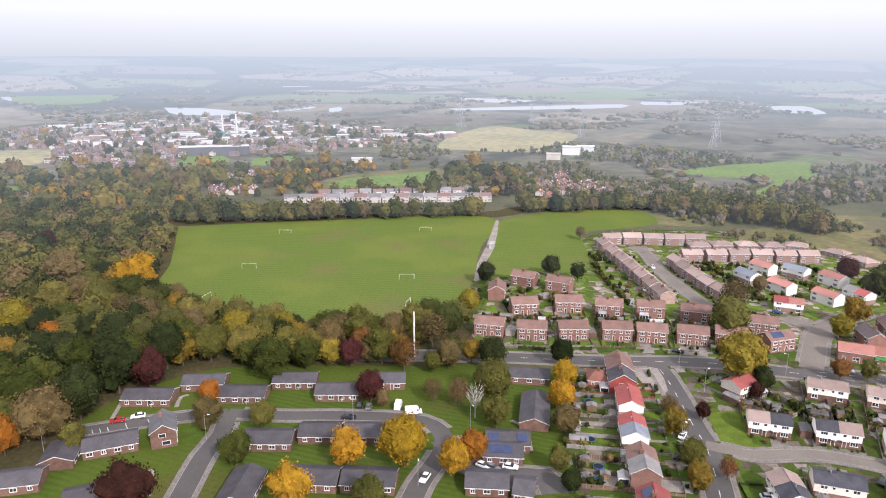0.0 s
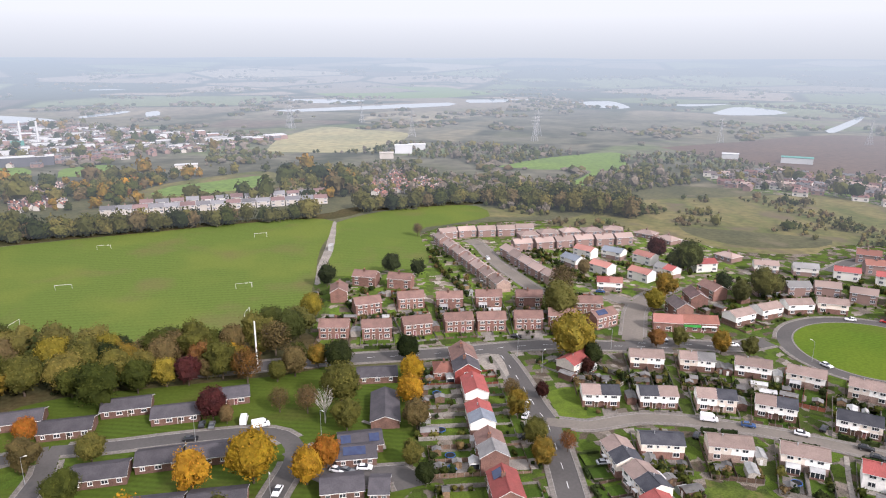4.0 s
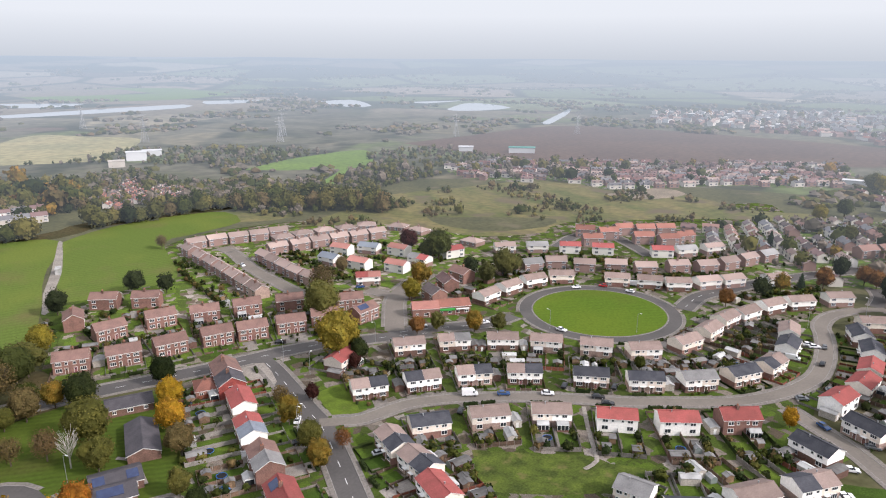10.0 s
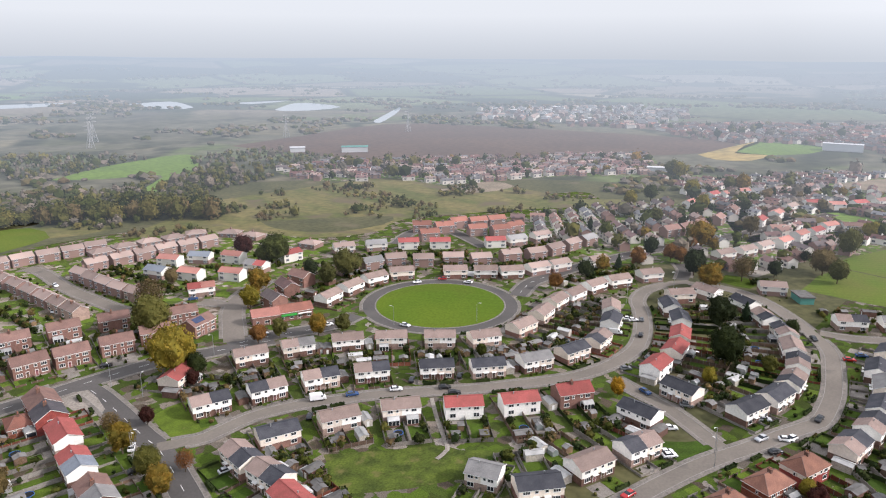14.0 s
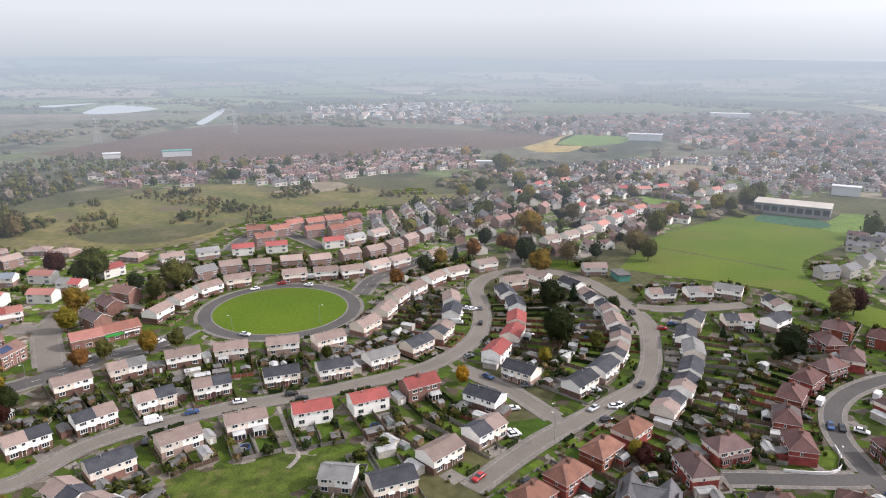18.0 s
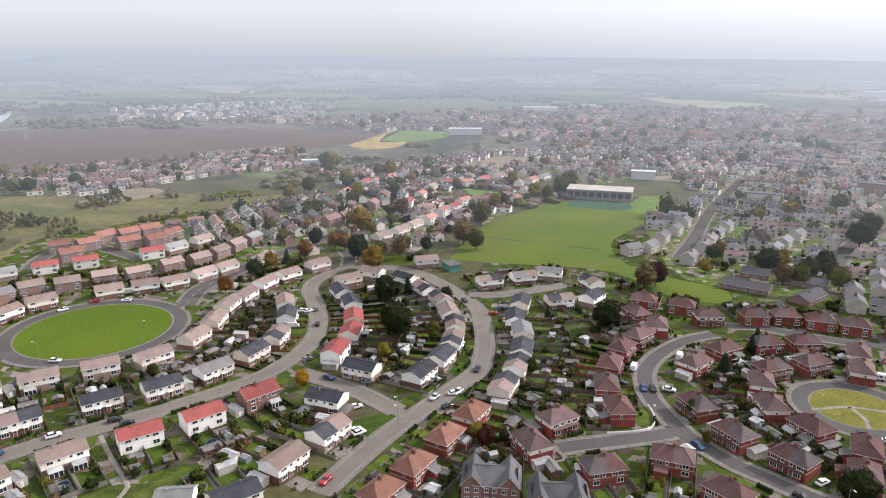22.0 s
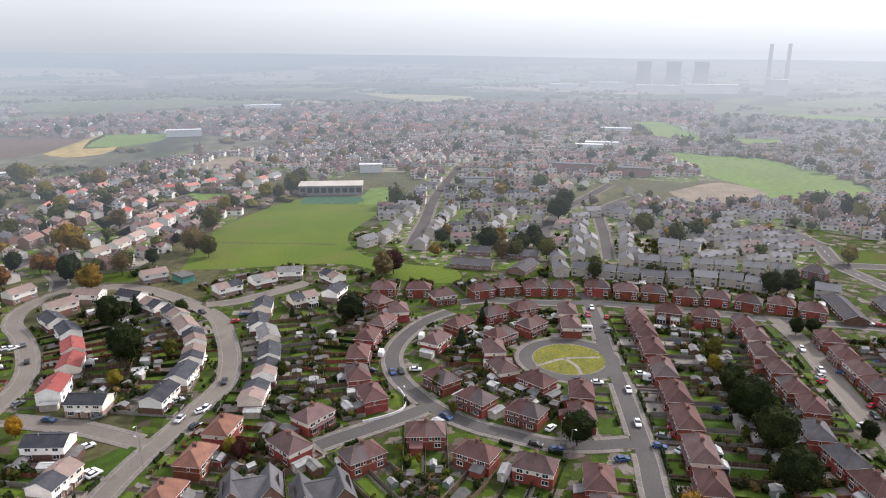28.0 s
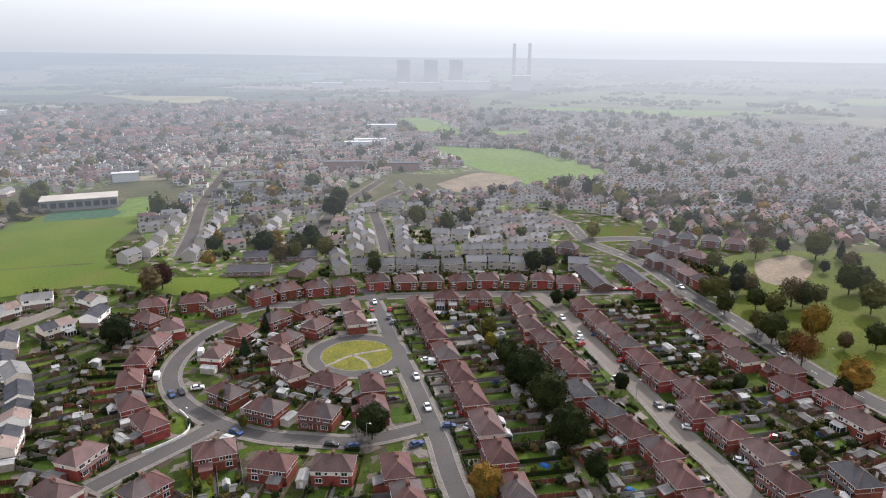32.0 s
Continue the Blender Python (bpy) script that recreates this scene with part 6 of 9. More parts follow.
house("bung", -102.5, 165.4, 282, "slate2", "slate2", 10.7)
house("brickd", -79.0, 175.8, 111, "slate2", "slate2")
house("bung", -107.1, 153.5, 193, "slate2", "slate2", 11.2)
house("bung", -86.4, 146.7, 23, "slate2", "slate2", 9.9)
house("bung", -78.3, 209.3, 4, "slate2", "slate2", 13.5)
house("bung", -63.2, 200.9, 0, "slate2", "slate2", 14.5)
house("bung", -48.7, 210.9, 1, "slate2", "slate2", 14.0)
house("bung", -33.4, 202.8, 0, "slate2", "slate2", 13.8)
house("bung", -17.5, 210.9, 3, "slate2", "slate2", 10.0)
house("bung", -48.6, 173.7, 180, "slate2", "slate2", 13.7)
house("bung", -34.7, 177.6, 180, "slate2", "slate2", 11.6)
house("bung", -22.2, 177.5, 180, "slate2", "slate2", 11.2)
house("bung", -32.8, 155.0, 357, "slate2", "slate2", 13.0)
house("bung", -18.4, 154.5, 356, "slate2", "slate2", 13.6)
house("bung", -49.8, 150.4, 266, "slate2", "slate2", 14.0)
house("bung", 29.4, 215.1, 173, "slate2", "slate2", 13.3)
house("bung", 28.2, 190.4, 261, "slate2", "slate2", 18.7)
house("bung", 18.4, 173.6, 357, "slate2", "slate2", 12.0)
house("bung", 16.6, 167.6, 355, "slate2", "slate2", 10.6)
house("bung", 11.4, 153.7, 176, "slate2", "slate2", 10.6)
house("bung", 20.6, 150.8, 167, "slate2", "slate2", 4.9)
house("inn", 60.2, 217.6, 83, "brown", "brown")
house("inn", 58.6, 207.4, 83, "lead", "lead", 8.0)
house("hipb", 52.2, 213.0, 350, "rust", "rust", 7.0)
house("white", 57.7, 194.3, 82, "red", "red", 12.0)
house("white", 54.2, 176.2, 82, "bluegrey", "red", 11.8)
house("brick", 51.9, 158.0, 82, "grey", "brown", 12.2)
house("brick", 49.8, 139.8, 82, "red", "red", 11.6)
house("white", 97.4, 205.8, 212, "red", "red")
house("white", 85.3, 135.0, 272, "tan", "slate")
house("white", 84.9, 147.6, 264, "tan", "slate")
house("white", 82.6, 122.3, 264, "red", "red")
house("white", 368.7, 128.0, 158, "tan", "tan")
house("white", 384.2, 121.8, 162, "tan", "tan")
house("white", 400.4, 117.9, 165, "tan", "tan")
house("white", 418.1, 112.6, 170, "salmon", "salmon")
house("white", 442.0, 110.4, 170, "salmon", "salmon")
house("white", 457.2, 105.8, 167, "red", "red")
house("white", 478.2, 103.4, 156, "salmon", "salmon")
house("white", 485.7, 91.9, 123, "brown", "brown")
house("white", 488.3, 197.6, 0, "salmon", "salmon")
house("white", 531.4, 197.8, 352, "red", "red")
house("white", 542.9, 190.0, 337, "salmon", "salmon")
house("white", 560.0, 185.6, 332, "salmon", "salmon")
house("white", 570.0, 175.4, 314, "pale", "pale")
house("white", 464.9, 141.0, 2, "red", "red")
house("white", 493.6, 139.6, 1, "salmon", "salmon")
house("white", 523.9, 139.3, 351, "tan", "tan")
house("white", 547.9, 131.4, 322, "red", "red")
house("white", 552.5, 116.8, 312, "salmon", "salmon")
house("white", 570.4, 106.0, 330, "red", "red")
house("white", 589.3, 95.6, 331, "brown", "brown")
house("white", 494.2, 67.8, 176, "salmon", "salmon")
house("white", 526.2, 65.5, 186, "tan", "tan")
house("white", 555.4, 74.3, 181, "tan", "tan")
house("white", 575.6, 66.4, 157, "salmon", "salmon")
house("white", 594.3, 57.7, 155, "pale", "pale")
house("white", 327.2, 90.0, 300, "tan", "tan")
house("brick", 449.7, 162.4, 5, "brown", "brown")
house("brick", 481.6, 164.9, 5, "brown", "brown")
house("brick", 398.7, 171.9, 339, "brown", "brown")
house("brick", 411.0, 167.1, 345, "brown", "brown")
house("brick", 425.9, 164.8, 351, "brown", "brown")



def lay_far_houses():
    labels = {"white": "white rendered houses with tan and red roofs, farther streets", "grey": "grey stone-clad houses with pale slate roofs", "brown": "brown brick houses with tan and brown roofs"}
    for group, (V, F, N) in FAR_JOIN.items():
        mats = sorted(set(N))
        ob = raw("town_houses", V, F, mats, [mats.index(n) for n in N])
        tagged(ob, labels[group], "houses", kind="stuff")


def clear_of_houses(x, y, margin=0.5, but=-1):
    for k, (kind, hx, hy, deg, w, d, ob) in enumerate(HOUSES):
        if abs(hx - x) + abs(hy - y) < 40 and k != but:
            c, s = math.cos(radians(deg)), math.sin(radians(deg))
            u, v = (x - hx) * c + (y - hy) * s, -(x - hx) * s + (y - hy) * c
            if abs(u) < w / 2 + margin and abs(v) < d / 2 + margin:
                return False
    return True


# ---- trees ----
rng = np.random.default_rng(11)


def leaf_quads(rng, p, d, size):
    """Small leaf clumps at the places p, as quads of about that size facing roughly along d."""
    n = len(p)
    nr = d + rng.normal(size=(n, 3)) * 0.55
    nr /= np.linalg.norm(nr, axis=1)[:, None]
    u = np.cross(nr, rng.normal(size=(n, 3)))
    u /= np.linalg.norm(u, axis=1)[:, None]
    v = np.cross(nr, u)
    s = (size * rng.uniform(0.6, 1.3, n))[:, None]
    q = np.stack([p - u * s - v * s * 0.6, p + u * s - v * s * 0.7, p + u * s * 0.7 + v * s, p - u * s * 0.8 + v * s * 0.8], 1)
    return q.reshape(-1, 3)


def ball(level):
    bm = bmesh.new()
    bmesh.ops.create_icosphere(bm, subdivisions=level, radius=1.0)
    V, F = np.array([v.co[:] for v in bm.verts]), [tuple(v.index for v in f.verts) for f in bm.faces]
    bm.free()
    return V, F


ICO_V, ICO_F = ball(1)
BALL_V, BALL_F = ball(2)
WIDE_V, WIDE_F = ball(3)


def bulge(d, seed, rough):
    """How far a crown reaches in each direction: broad limbs, and smaller boughs on them."""
    out = []
    for x, y, z in d:
        a = noise.noise(Vector((x * 1.5 + seed, y * 1.5, z * 1.5)))
        b = noise.noise(Vector((x * 3.6, y * 3.6 + seed, z * 3.6)))
        c = noise.noise(Vector((x * 8.0, y * 8.0, z * 8.0 + seed)))
        out.append(1.0 + rough * (0.30 * a + 0.26 * b + 0.11 * c))
    return np.array(out)


def crown_mesh(seed, leaves, size, cone=False, sparse=False, rough=1.0, core=True):
    """A crown of unit height and width: an uneven dome of leaf clumps over a dark inner mass."""
    r = np.random.default_rng(seed)
    d = r.normal(size=(leaves, 3))
    d[:, 2] = d[:, 2] * 0.9 + 0.12
    d /= np.linalg.norm(d, axis=1)[:, None]
    reach = bulge(d, seed * 3.7, rough)
    depth = r.uniform(0.45 if sparse else 0.84, 1.0, leaves)
    if cone:
        z = (0.5 + 0.5 * d[:, 2]) ** 1.25
        p = np.stack([d[:, 0], d[:, 1], z], 1)
        flat = np.maximum(np.hypot(d[:, 0], d[:, 1]), 1e-3)
        width = 0.4 * (1.04 - z) ** 0.8 * reach * depth
        p[:, 0], p[:, 1], p[:, 2] = p[:, 0] / flat * width, p[:, 1] / flat * width, 0.06 + 0.94 * z
    else:
        p = d * (reach * depth)[:, None] * np.array((0.43, 0.43, 0.42)) + np.array((0, 0, 0.56))
        p[:, 2] = np.where(p[:, 2] < 0.22, 0.22 + (p[:, 2] - 0.22) * 0.4, p[:, 2])
    verts = [leaf_quads(r, p, d, size)]
    faces = [(4 * i, 4 * i + 1, 4 * i + 2, 4 * i + 3) for i in range(leaves)]
    if core and not sparse:
        cv, cf = (WIDE_V, WIDE_F) if leaves > 1000 else (BALL_V, BALL_F) if leaves > 300 else (ICO_V, ICO_F)
        if cone:
            z = (0.5 + 0.5 * cv[:, 2])
            q = np.stack([cv[:, 0] * 0.36 * (1.05 - z), cv[:, 1] * 0.36 * (1.05 - z), 0.08 + 0.84 * z], 1)
        else:
            q = cv * (bulge(cv, seed * 3.7, rough) * 0.87)[:, None] * np.array((0.43, 0.43, 0.40)) + np.array((0, 0, 0.56))
        verts.append(q)
        faces += [tuple(leaves * 4 + k for k in f) for f in cf]
    return np.concatenate(verts), faces


CROWNS = [crown_mesh(5 + k, 1900, 0.0165, rough=0.85 + 0.16 * k) for k in range(5)]
SPARSE = crown_mesh(31, 2600, 0.0165, sparse=True, rough=0.8)
CONE = crown_mesh(41, 900, 0.03, cone=True)
SMALL = [crown_mesh(50 + k, 620, 0.031, rough=1.3) for k in range(3)]


def trunk_bm(sparse=False, seed=1, low=0.2):
    r = random.Random(seed)
    bm = bmesh.new()
    tube(bm, (0, 0, -0.02), (0, 0, 0.5), 0.026, 0.016, 7)
    for k in range(12 if sparse else 6):
        a, z = k * 2.4 + r.random(), 0.24 + 0.04 * (k % 6)
        q = (0.3 * math.cos(a), 0.3 * math.sin(a), z + 0.34)
        tube(bm, (0, 0, z), q, 0.011, 0.004, 5)
        if sparse:
            for s in (-1, 1):
                p = (0.18 * math.cos(a), 0.18 * math.sin(a), z + 0.2)
                tube(bm, p, (q[0] * 0.9 + s * 0.1 * math.sin(a), q[1] * 0.9 - s * 0.1 * math.cos(a), q[2] + 0.06), 0.006, 0.002, 4)
    return bm


TREE_NAMES = {"gold": "broad tree in bright golden autumn leaf", "amber": "broad tree turning amber and green", "orange": "tree in vivid orange autumn leaf", "rust": "tree with thin rusty brown leaf",
              "wine": "dark purple-leaved broad tree in full leaf", "brown": "nearly bare tree with brown leaf", "olive": "olive green tree turning brown", "sage": "pale olive-gold tree in thinning leaf", "lime": "broad yellow-green tree in autumn leaf",
              "green": "broad green tree in full leaf", "dark": "dense dark green tree in leaf", "conifer": "tall dark green conifer in a garden"}
TREE_PROTO = {}
TREES = []


def tree(kind, x, y, h, w):
    near = math.hypot(x, y) < 300
    k = int(abs(x * 7 + y * 3)) % 5
    if kind == "conifer":
        shape = ("cone", CONE)
    elif kind in ("brown", "rust"):
        shape = ("sparse", SPARSE) if k % 2 else ("crown%d" % k, CROWNS[k])
    elif near or w > 9:
        shape = ("crown%d" % k, CROWNS[k])
    else:
        shape = ("small%d" % (k % 3), SMALL[k % 3])
    # beyond 250 m the leaf copy with painted haze is used
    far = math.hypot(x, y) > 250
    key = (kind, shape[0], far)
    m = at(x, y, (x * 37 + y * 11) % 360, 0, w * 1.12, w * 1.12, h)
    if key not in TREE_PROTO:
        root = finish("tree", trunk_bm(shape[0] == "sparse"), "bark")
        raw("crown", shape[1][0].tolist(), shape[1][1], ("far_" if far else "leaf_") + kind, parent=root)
        tagged(root, TREE_NAMES[kind], "tree", "autumn trees")
        root.matrix_basis = m
        TREE_PROTO[key] = root
    else:
        # the first of a kind carries its own size, so each copy is placed by its whole pose
        ob = copy_thing(TREE_PROTO[key], m)
        ob.matrix_basis = m
    TREES.append((x, y, w))


# the single trees
tree("gold", -25.2, 161.8, 11.3, 9.4)
tree("gold", -10.3, 162.4, 15.1, 13.0)
tree("gold", 3.0, 158.5, 10.5, 8.5)
tree("orange", 8.4, 164.7, 9.7, 7.9)
tree("gold", -36.1, 143.8, 12.4, 10.4)
tree("olive", -17.0, 142.4, 10.5, 8.5)
tree("olive", -52.5, 181.6, 9.5, 7.7)
tree("green", -54.7, 162.2, 10.6, 8.7)
tree("orange", -72.8, 196.6, 8.7, 6.8)
tree("brown", -68.2, 180.5, 10.4, 8.5)
tree("wine", -73.5, 140.4, 15.0, 12.9)
tree("wine", -95.6, 206.8, 14.2, 12.1)
tree("wine", -22.6, 197.8, 11.4, 9.4)
tree("brown", -18.6, 195.1, 6.4, 4.7)
tree("brown", -3.2, 198.7, 8.7, 6.9)
tree("brown", 5.1, 196.0, 9.8, 7.9)
tree("olive", 15.7, 198.4, 15.1, 13.0)
tree("olive", 15.7, 182.8, 10.4, 8.5)
tree("gold", 40.0, 207.3, 10.7, 8.7)
tree("gold", 36.7, 193.1, 10.9, 9.0)
tree("brown", 35.7, 179.1, 10.0, 8.1)
tree("dark", 17.4, 223.0, 12.4, 10.4)
tree("green", 3.3, 227.9, 10.4, 8.5)
tree("olive", -3.6, 220.2, 8.1, 6.3)
tree("rust", -13.3, 221.7, 13.1, 11.1)
tree("brown", -26.7, 227.3, 8.8, 6.9)
tree("wine", -32.3, 224.5, 10.8, 8.9)
tree("lime", -39.3, 225.0, 10.5, 8.5)
tree("green", -47.7, 222.3, 11.7, 9.7)
tree("green", -57.0, 212.9, 15.9, 13.7)
tree("green", -67.7, 223.9, 11.1, 9.1)
tree("lime", 99.8, 212.9, 18.8, 16.5)
tree("amber", 66.5, 177.9, 9.2, 7.3)
tree("brown", 68.6, 189.5, 7.9, 6.1)
tree("wine", 78.4, 187.9, 6.2, 4.5)
tree("amber", 64.5, 151.8, 8.8, 6.9)
tree("olive", 66.0, 161.5, 9.4, 7.5)
tree("rust", 73.7, 157.0, 7.0, 5.2)
tree("dark", 42.2, 226.6, 10.5, 8.6)
tree("lime", 11.0, 276.1, 12.0, 10.0)
tree("dark", 20.7, 318.0, 11.2, 9.2)
tree("dark", 53.7, 330.5, 11.4, 9.4)
tree("dark", 65.9, 323.2, 9.8, 7.9)
tree("brown", 82.3, 403.4, 8.8, 6.9)
tree("olive", 110.9, 251.4, 17.9, 15.6)
tree("brown", 124.1, 279.4, 15.2, 13.1)
tree("lime", 154.4, 250.9, 10.5, 8.6)
tree("brown", 147.3, 306.5, 8.8, 6.9)
tree("wine", 100.2, 201.0, 6.1, 4.4)
tree("dark", 104.5, 206.2, 9.3, 7.4)
tree("olive", 30.6, 159.9, 8.1, 6.2)
tree("dark", 32.2, 150.6, 7.2, 5.4)
tree("gold", -135.7, 293.3, 21.5, 17.0)
tree("olive", -121.0, 237.6, 16.5, 14.3)
tree("olive", -100.7, 238.7, 16.6, 14.4)
tree("olive", -112.2, 240.8, 13.6, 11.5)
tree("orange", -143.1, 236.5, 12.5, 10.5)
tree("rust", -159.1, 252.8, 12.3, 10.3)
tree("dark", -96.0, 222.0, 17.0, 15.0)
tree("green", -104.0, 214.0, 16.0, 15.0)
tree("amber", -149.6, 219.2, 12.2, 10.2)
tree("dark", -104.5, 203.9, 18.5, 16.2)
tree("green", -119.5, 213.5, 15.0, 12.9)
tree("dark", -108.3, 186.5, 17.2, 15.0)
tree("green", -124.6, 187.2, 16.6, 14.3)
tree("brown", -111.8, 173.3, 17.4, 15.2)
tree("orange", -119.0, 167.0, 12.0, 9.0)
tree("gold", -121.0, 158.0, 13.0, 10.0)
tree("olive", -82.8, 228.5, 14.9, 12.8)
tree("lime", -77.4, 244.2, 14.6, 12.5)
tree("wine", -218.5, 368.1, 13.5, 11.5)
tree("brown", -95.3, 246.7, 13.6, 11.5)
tree("brown", -38.0, 243.8, 12.9, 10.8)
tree("brown", -19.0, 246.3, 12.4, 10.4)
tree("brown", -3.9, 241.8, 14.4, 12.3)
tree("gold", -18.7, 241.3, 6.9, 5.1)
tree("green", -23.2, 228.0, 7.5, 5.7)
tree("brown", 2.3, 223.0, 11.5, 9.5)
tree("amber", 10.4, 228.1, 9.2, 7.3)
tree("rust", -29.6, 235.4, 10.3, 8.4)
tree("brown", -49.0, 245.6, 10.7, 8.8)
tree("lime", -60.5, 244.9, 13.1, 11.0)
tree("olive", -100.9, 169.1, 9.1, 7.2)
tree("lime", -163.4, 246.1, 17.4, 15.2)
tree("brown", -174.1, 303.1, 20.1, 17.7)
tree("olive", -143.4, 275.8, 15.4, 13.3)
tree("dark", 233.2, 76.2, 15.5, 13.3)
tree("dark", 267.3, 91.1, 13.8, 11.7)
tree("amber", 155.2, 205.0, 9.3, 7.4)
tree("olive", 163.5, 200.1, 8.1, 6.3)
tree("olive", 143.8, 214.3, 8.1, 6.3)
tree("rust", 135.1, 215.6, 8.1, 6.2)
tree("dark", 329.7, 128.0, 12.8, 10.8)
tree("amber", 314.7, 113.9, 12.8, 10.8)
tree("amber", 381.7, 145.5, 16.6, 14.4)
tree("brown", 336.6, 106.9, 13.4, 11.4)
tree("dark", 287.8, 164.8, 10.4, 8.5)
tree("rust", 324.5, 156.0, 10.5, 8.5)
tree("dark", 349.3, 160.6, 11.0, 9.1)
tree("rust", 345.1, 141.6, 9.4, 7.6)
tree("olive", 210.5, 254.3, 15.0, 12.9)
tree("olive", 197.1, 251.1, 11.2, 9.3)
tree("green", 201.0, 298.5, 17.4, 15.2)
tree("amber", 168.0, 264.6, 12.2, 10.2)
tree("green", 195.9, 301.8, 11.1, 9.1)
tree("wine", 197.7, 323.7, 12.9, 10.9)
tree("amber", 303.8, 164.8, 9.5, 7.6)
tree("rust", 264.5, 167.0, 8.8, 7.0)
tree("dark", 353.6, 97.1, 9.3, 7.4)
tree("brown", 379.6, 84.8, 11.8, 9.8)
tree("dark", 198.0, 265.5, 10.4, 8.5)
tree("olive", 219.7, 256.6, 9.9, 8.0)
tree("dark", 141.1, 164.3, 4.8, 3.1)
tree("green", 182.8, 145.4, 5.4, 3.7)
tree("green", 203.9, 124.6, 5.5, 3.8)
tree("dark", 262.4, -1.3, 13.0, 11.0)
tree("dark", 162.3, -61.3, 11.1, 9.1)
tree("wine", 323.3, -22.7, 12.5, 10.5)
tree("brown", 316.6, -17.1, 12.3, 10.3)
tree("dark", 277.6, 67.3, 7.7, 5.9)
tree("olive", 237.1, 62.7, 7.4, 5.6)
tree("lime", 216.0, 75.2, 6.6, 4.9)
tree("gold", 188.0, 93.6, 6.7, 4.9)
tree("olive", 184.2, -30.2, 4.4, 2.8)
tree("olive", 199.5, -27.7, 6.1, 4.4)
tree("wine", 167.9, 29.5, 6.2, 5.6)
tree("lime", 170.4, 32.5, 6.0, 4.3)
tree("brown", 339.5, -80.7, 10.8, 8.9)
tree("dark", 358.1, -76.0, 12.5, 10.5)
tree("dark", 361.0, -103.6, 12.8, 10.8)
tree("amber", 388.1, -58.5, 8.4, 6.6)
tree("dark", 371.6, -53.3, 10.1, 8.2)
tree("dark", 418.6, -136.0, 16.9, 14.7)
tree("green", 447.0, -149.7, 15.5, 13.3)
tree("olive", 378.8, -176.3, 14.0, 11.9)
tree("olive", 336.9, -104.1, 12.2, 10.1)
tree("green", 352.5, -94.6, 11.2, 9.2)
tree("green", 312.3, -121.5, 8.7, 6.8)
tree("dark", 298.6, -144.9, 8.6, 6.8)
tree("amber", 364.0, -83.0, 10.1, 8.2)
tree("green", 216.2, 22.6, 6.0, 4.3)
tree("dark", 170.6, 24.6, 4.6, 3.4)
tree("dark", 166.4, -114.9, 15.3, 13.1)
tree("dark", 151.3, -112.9, 14.6, 12.5)
tree("dark", 132.6, -107.1, 13.9, 11.8)
tree("dark", 118.6, -104.7, 8.2, 6.4)
tree("amber", 123.7, -75.4, 10.5, 8.6)
tree("dark", 182.1, -118.7, 11.3, 9.3)
tree("amber", 117.7, -206.4, 12.8, 10.5)
tree("dark", 152.4, -142.4, 7.1, 5.3)
tree("olive", 210.4, -127.7, 8.3, 6.5)
tree("lime", 200.4, -122.5, 6.8, 5.0)
tree("dark", 268.1, -187.6, 12.0, 10.0)
tree("dark", 269.9, -196.6, 11.6, 9.7)
tree("dark", 360.7, -78.7, 12.6, 10.6)
tree("amber", 368.0, -85.6, 10.9, 8.9)
tree("olive", 341.3, -88.6, 10.9, 9.0)
tree("green", 354.2, -104.6, 10.0, 8.1)
tree("green", 303.1, -118.1, 9.1, 7.2)
tree("dark", 272.5, -211.5, 7.0, 5.3)
tree("dark", 225.7, -170.4, 7.7, 5.9)
tree("dark", 225.5, -177.1, 7.2, 5.5)
tree("dark", 98.5, -158.5, 6.2, 4.5)
tree("lime", 308.1, -256.4, 10.0, 8.1)
tree("green", 146.9, -176.3, 7.1, 5.3)
tree("dark", 135.9, -176.9, 6.5, 4.8)
tree("dark", 116.6, -199.0, 8.0, 6.2)
tree("dark", 222.2, -266.5, 7.1, 5.3)
tree("dark", 215.0, -268.0, 9.8, 7.9)
tree("olive", 199.2, -237.2, 11.8, 9.7)
tree("green", 186.6, -227.3, 9.7, 7.7)
tree("dark", 202.5, -252.0, 10.2, 8.3)
tree("brown", 199.7, -257.4, 10.2, 8.3)
tree("green", 184.6, -243.7, 10.4, 8.4)
tree("olive", 176.1, -244.0, 10.7, 8.6)
tree("brown", 180.3, -260.2, 14.3, 11.9)
tree("green", 176.9, -263.3, 11.7, 9.4)
tree("olive", 176.5, -271.8, 10.0, 8.0)
tree("amber", 153.3, -237.1, 13.8, 11.5)
tree("green", 157.9, -220.0, 12.6, 10.3)
tree("olive", 167.3, -224.0, 8.9, 7.0)
tree("rust", 139.6, -212.0, 13.8, 11.4)
tree("olive", 147.2, -215.2, 10.7, 8.6)
tree("brown", 141.3, -238.0, 7.6, 5.8)
tree("olive", 159.8, -283.0, 14.2, 11.8)
tree("green", 179.3, -297.8, 15.0, 12.5)
tree("olive", 178.5, -306.0, 12.2, 10.0)
tree("olive", 222.2, -335.1, 15.9, 13.3)
tree("brown", 237.4, -307.9, 12.7, 10.4)
tree("dark", 236.6, -327.5, 9.8, 7.8)
tree("olive", 232.0, -270.7, 10.3, 8.3)
tree("green", 136.4, -249.0, 10.6, 8.6)
tree("brown", 199.5, -329.6, 11.0, 9.1)
tree("olive", 206.8, -237.9, 8.9, 7.0)
tree("dark", 204.9, -317.2, 6.9, 5.1)
tree("amber", 384.7, 148.4, 13.1, 11.1)
tree("amber", 382.3, 139.1, 8.7, 6.8)
tree("dark", 332.6, 129.2, 13.5, 11.5)
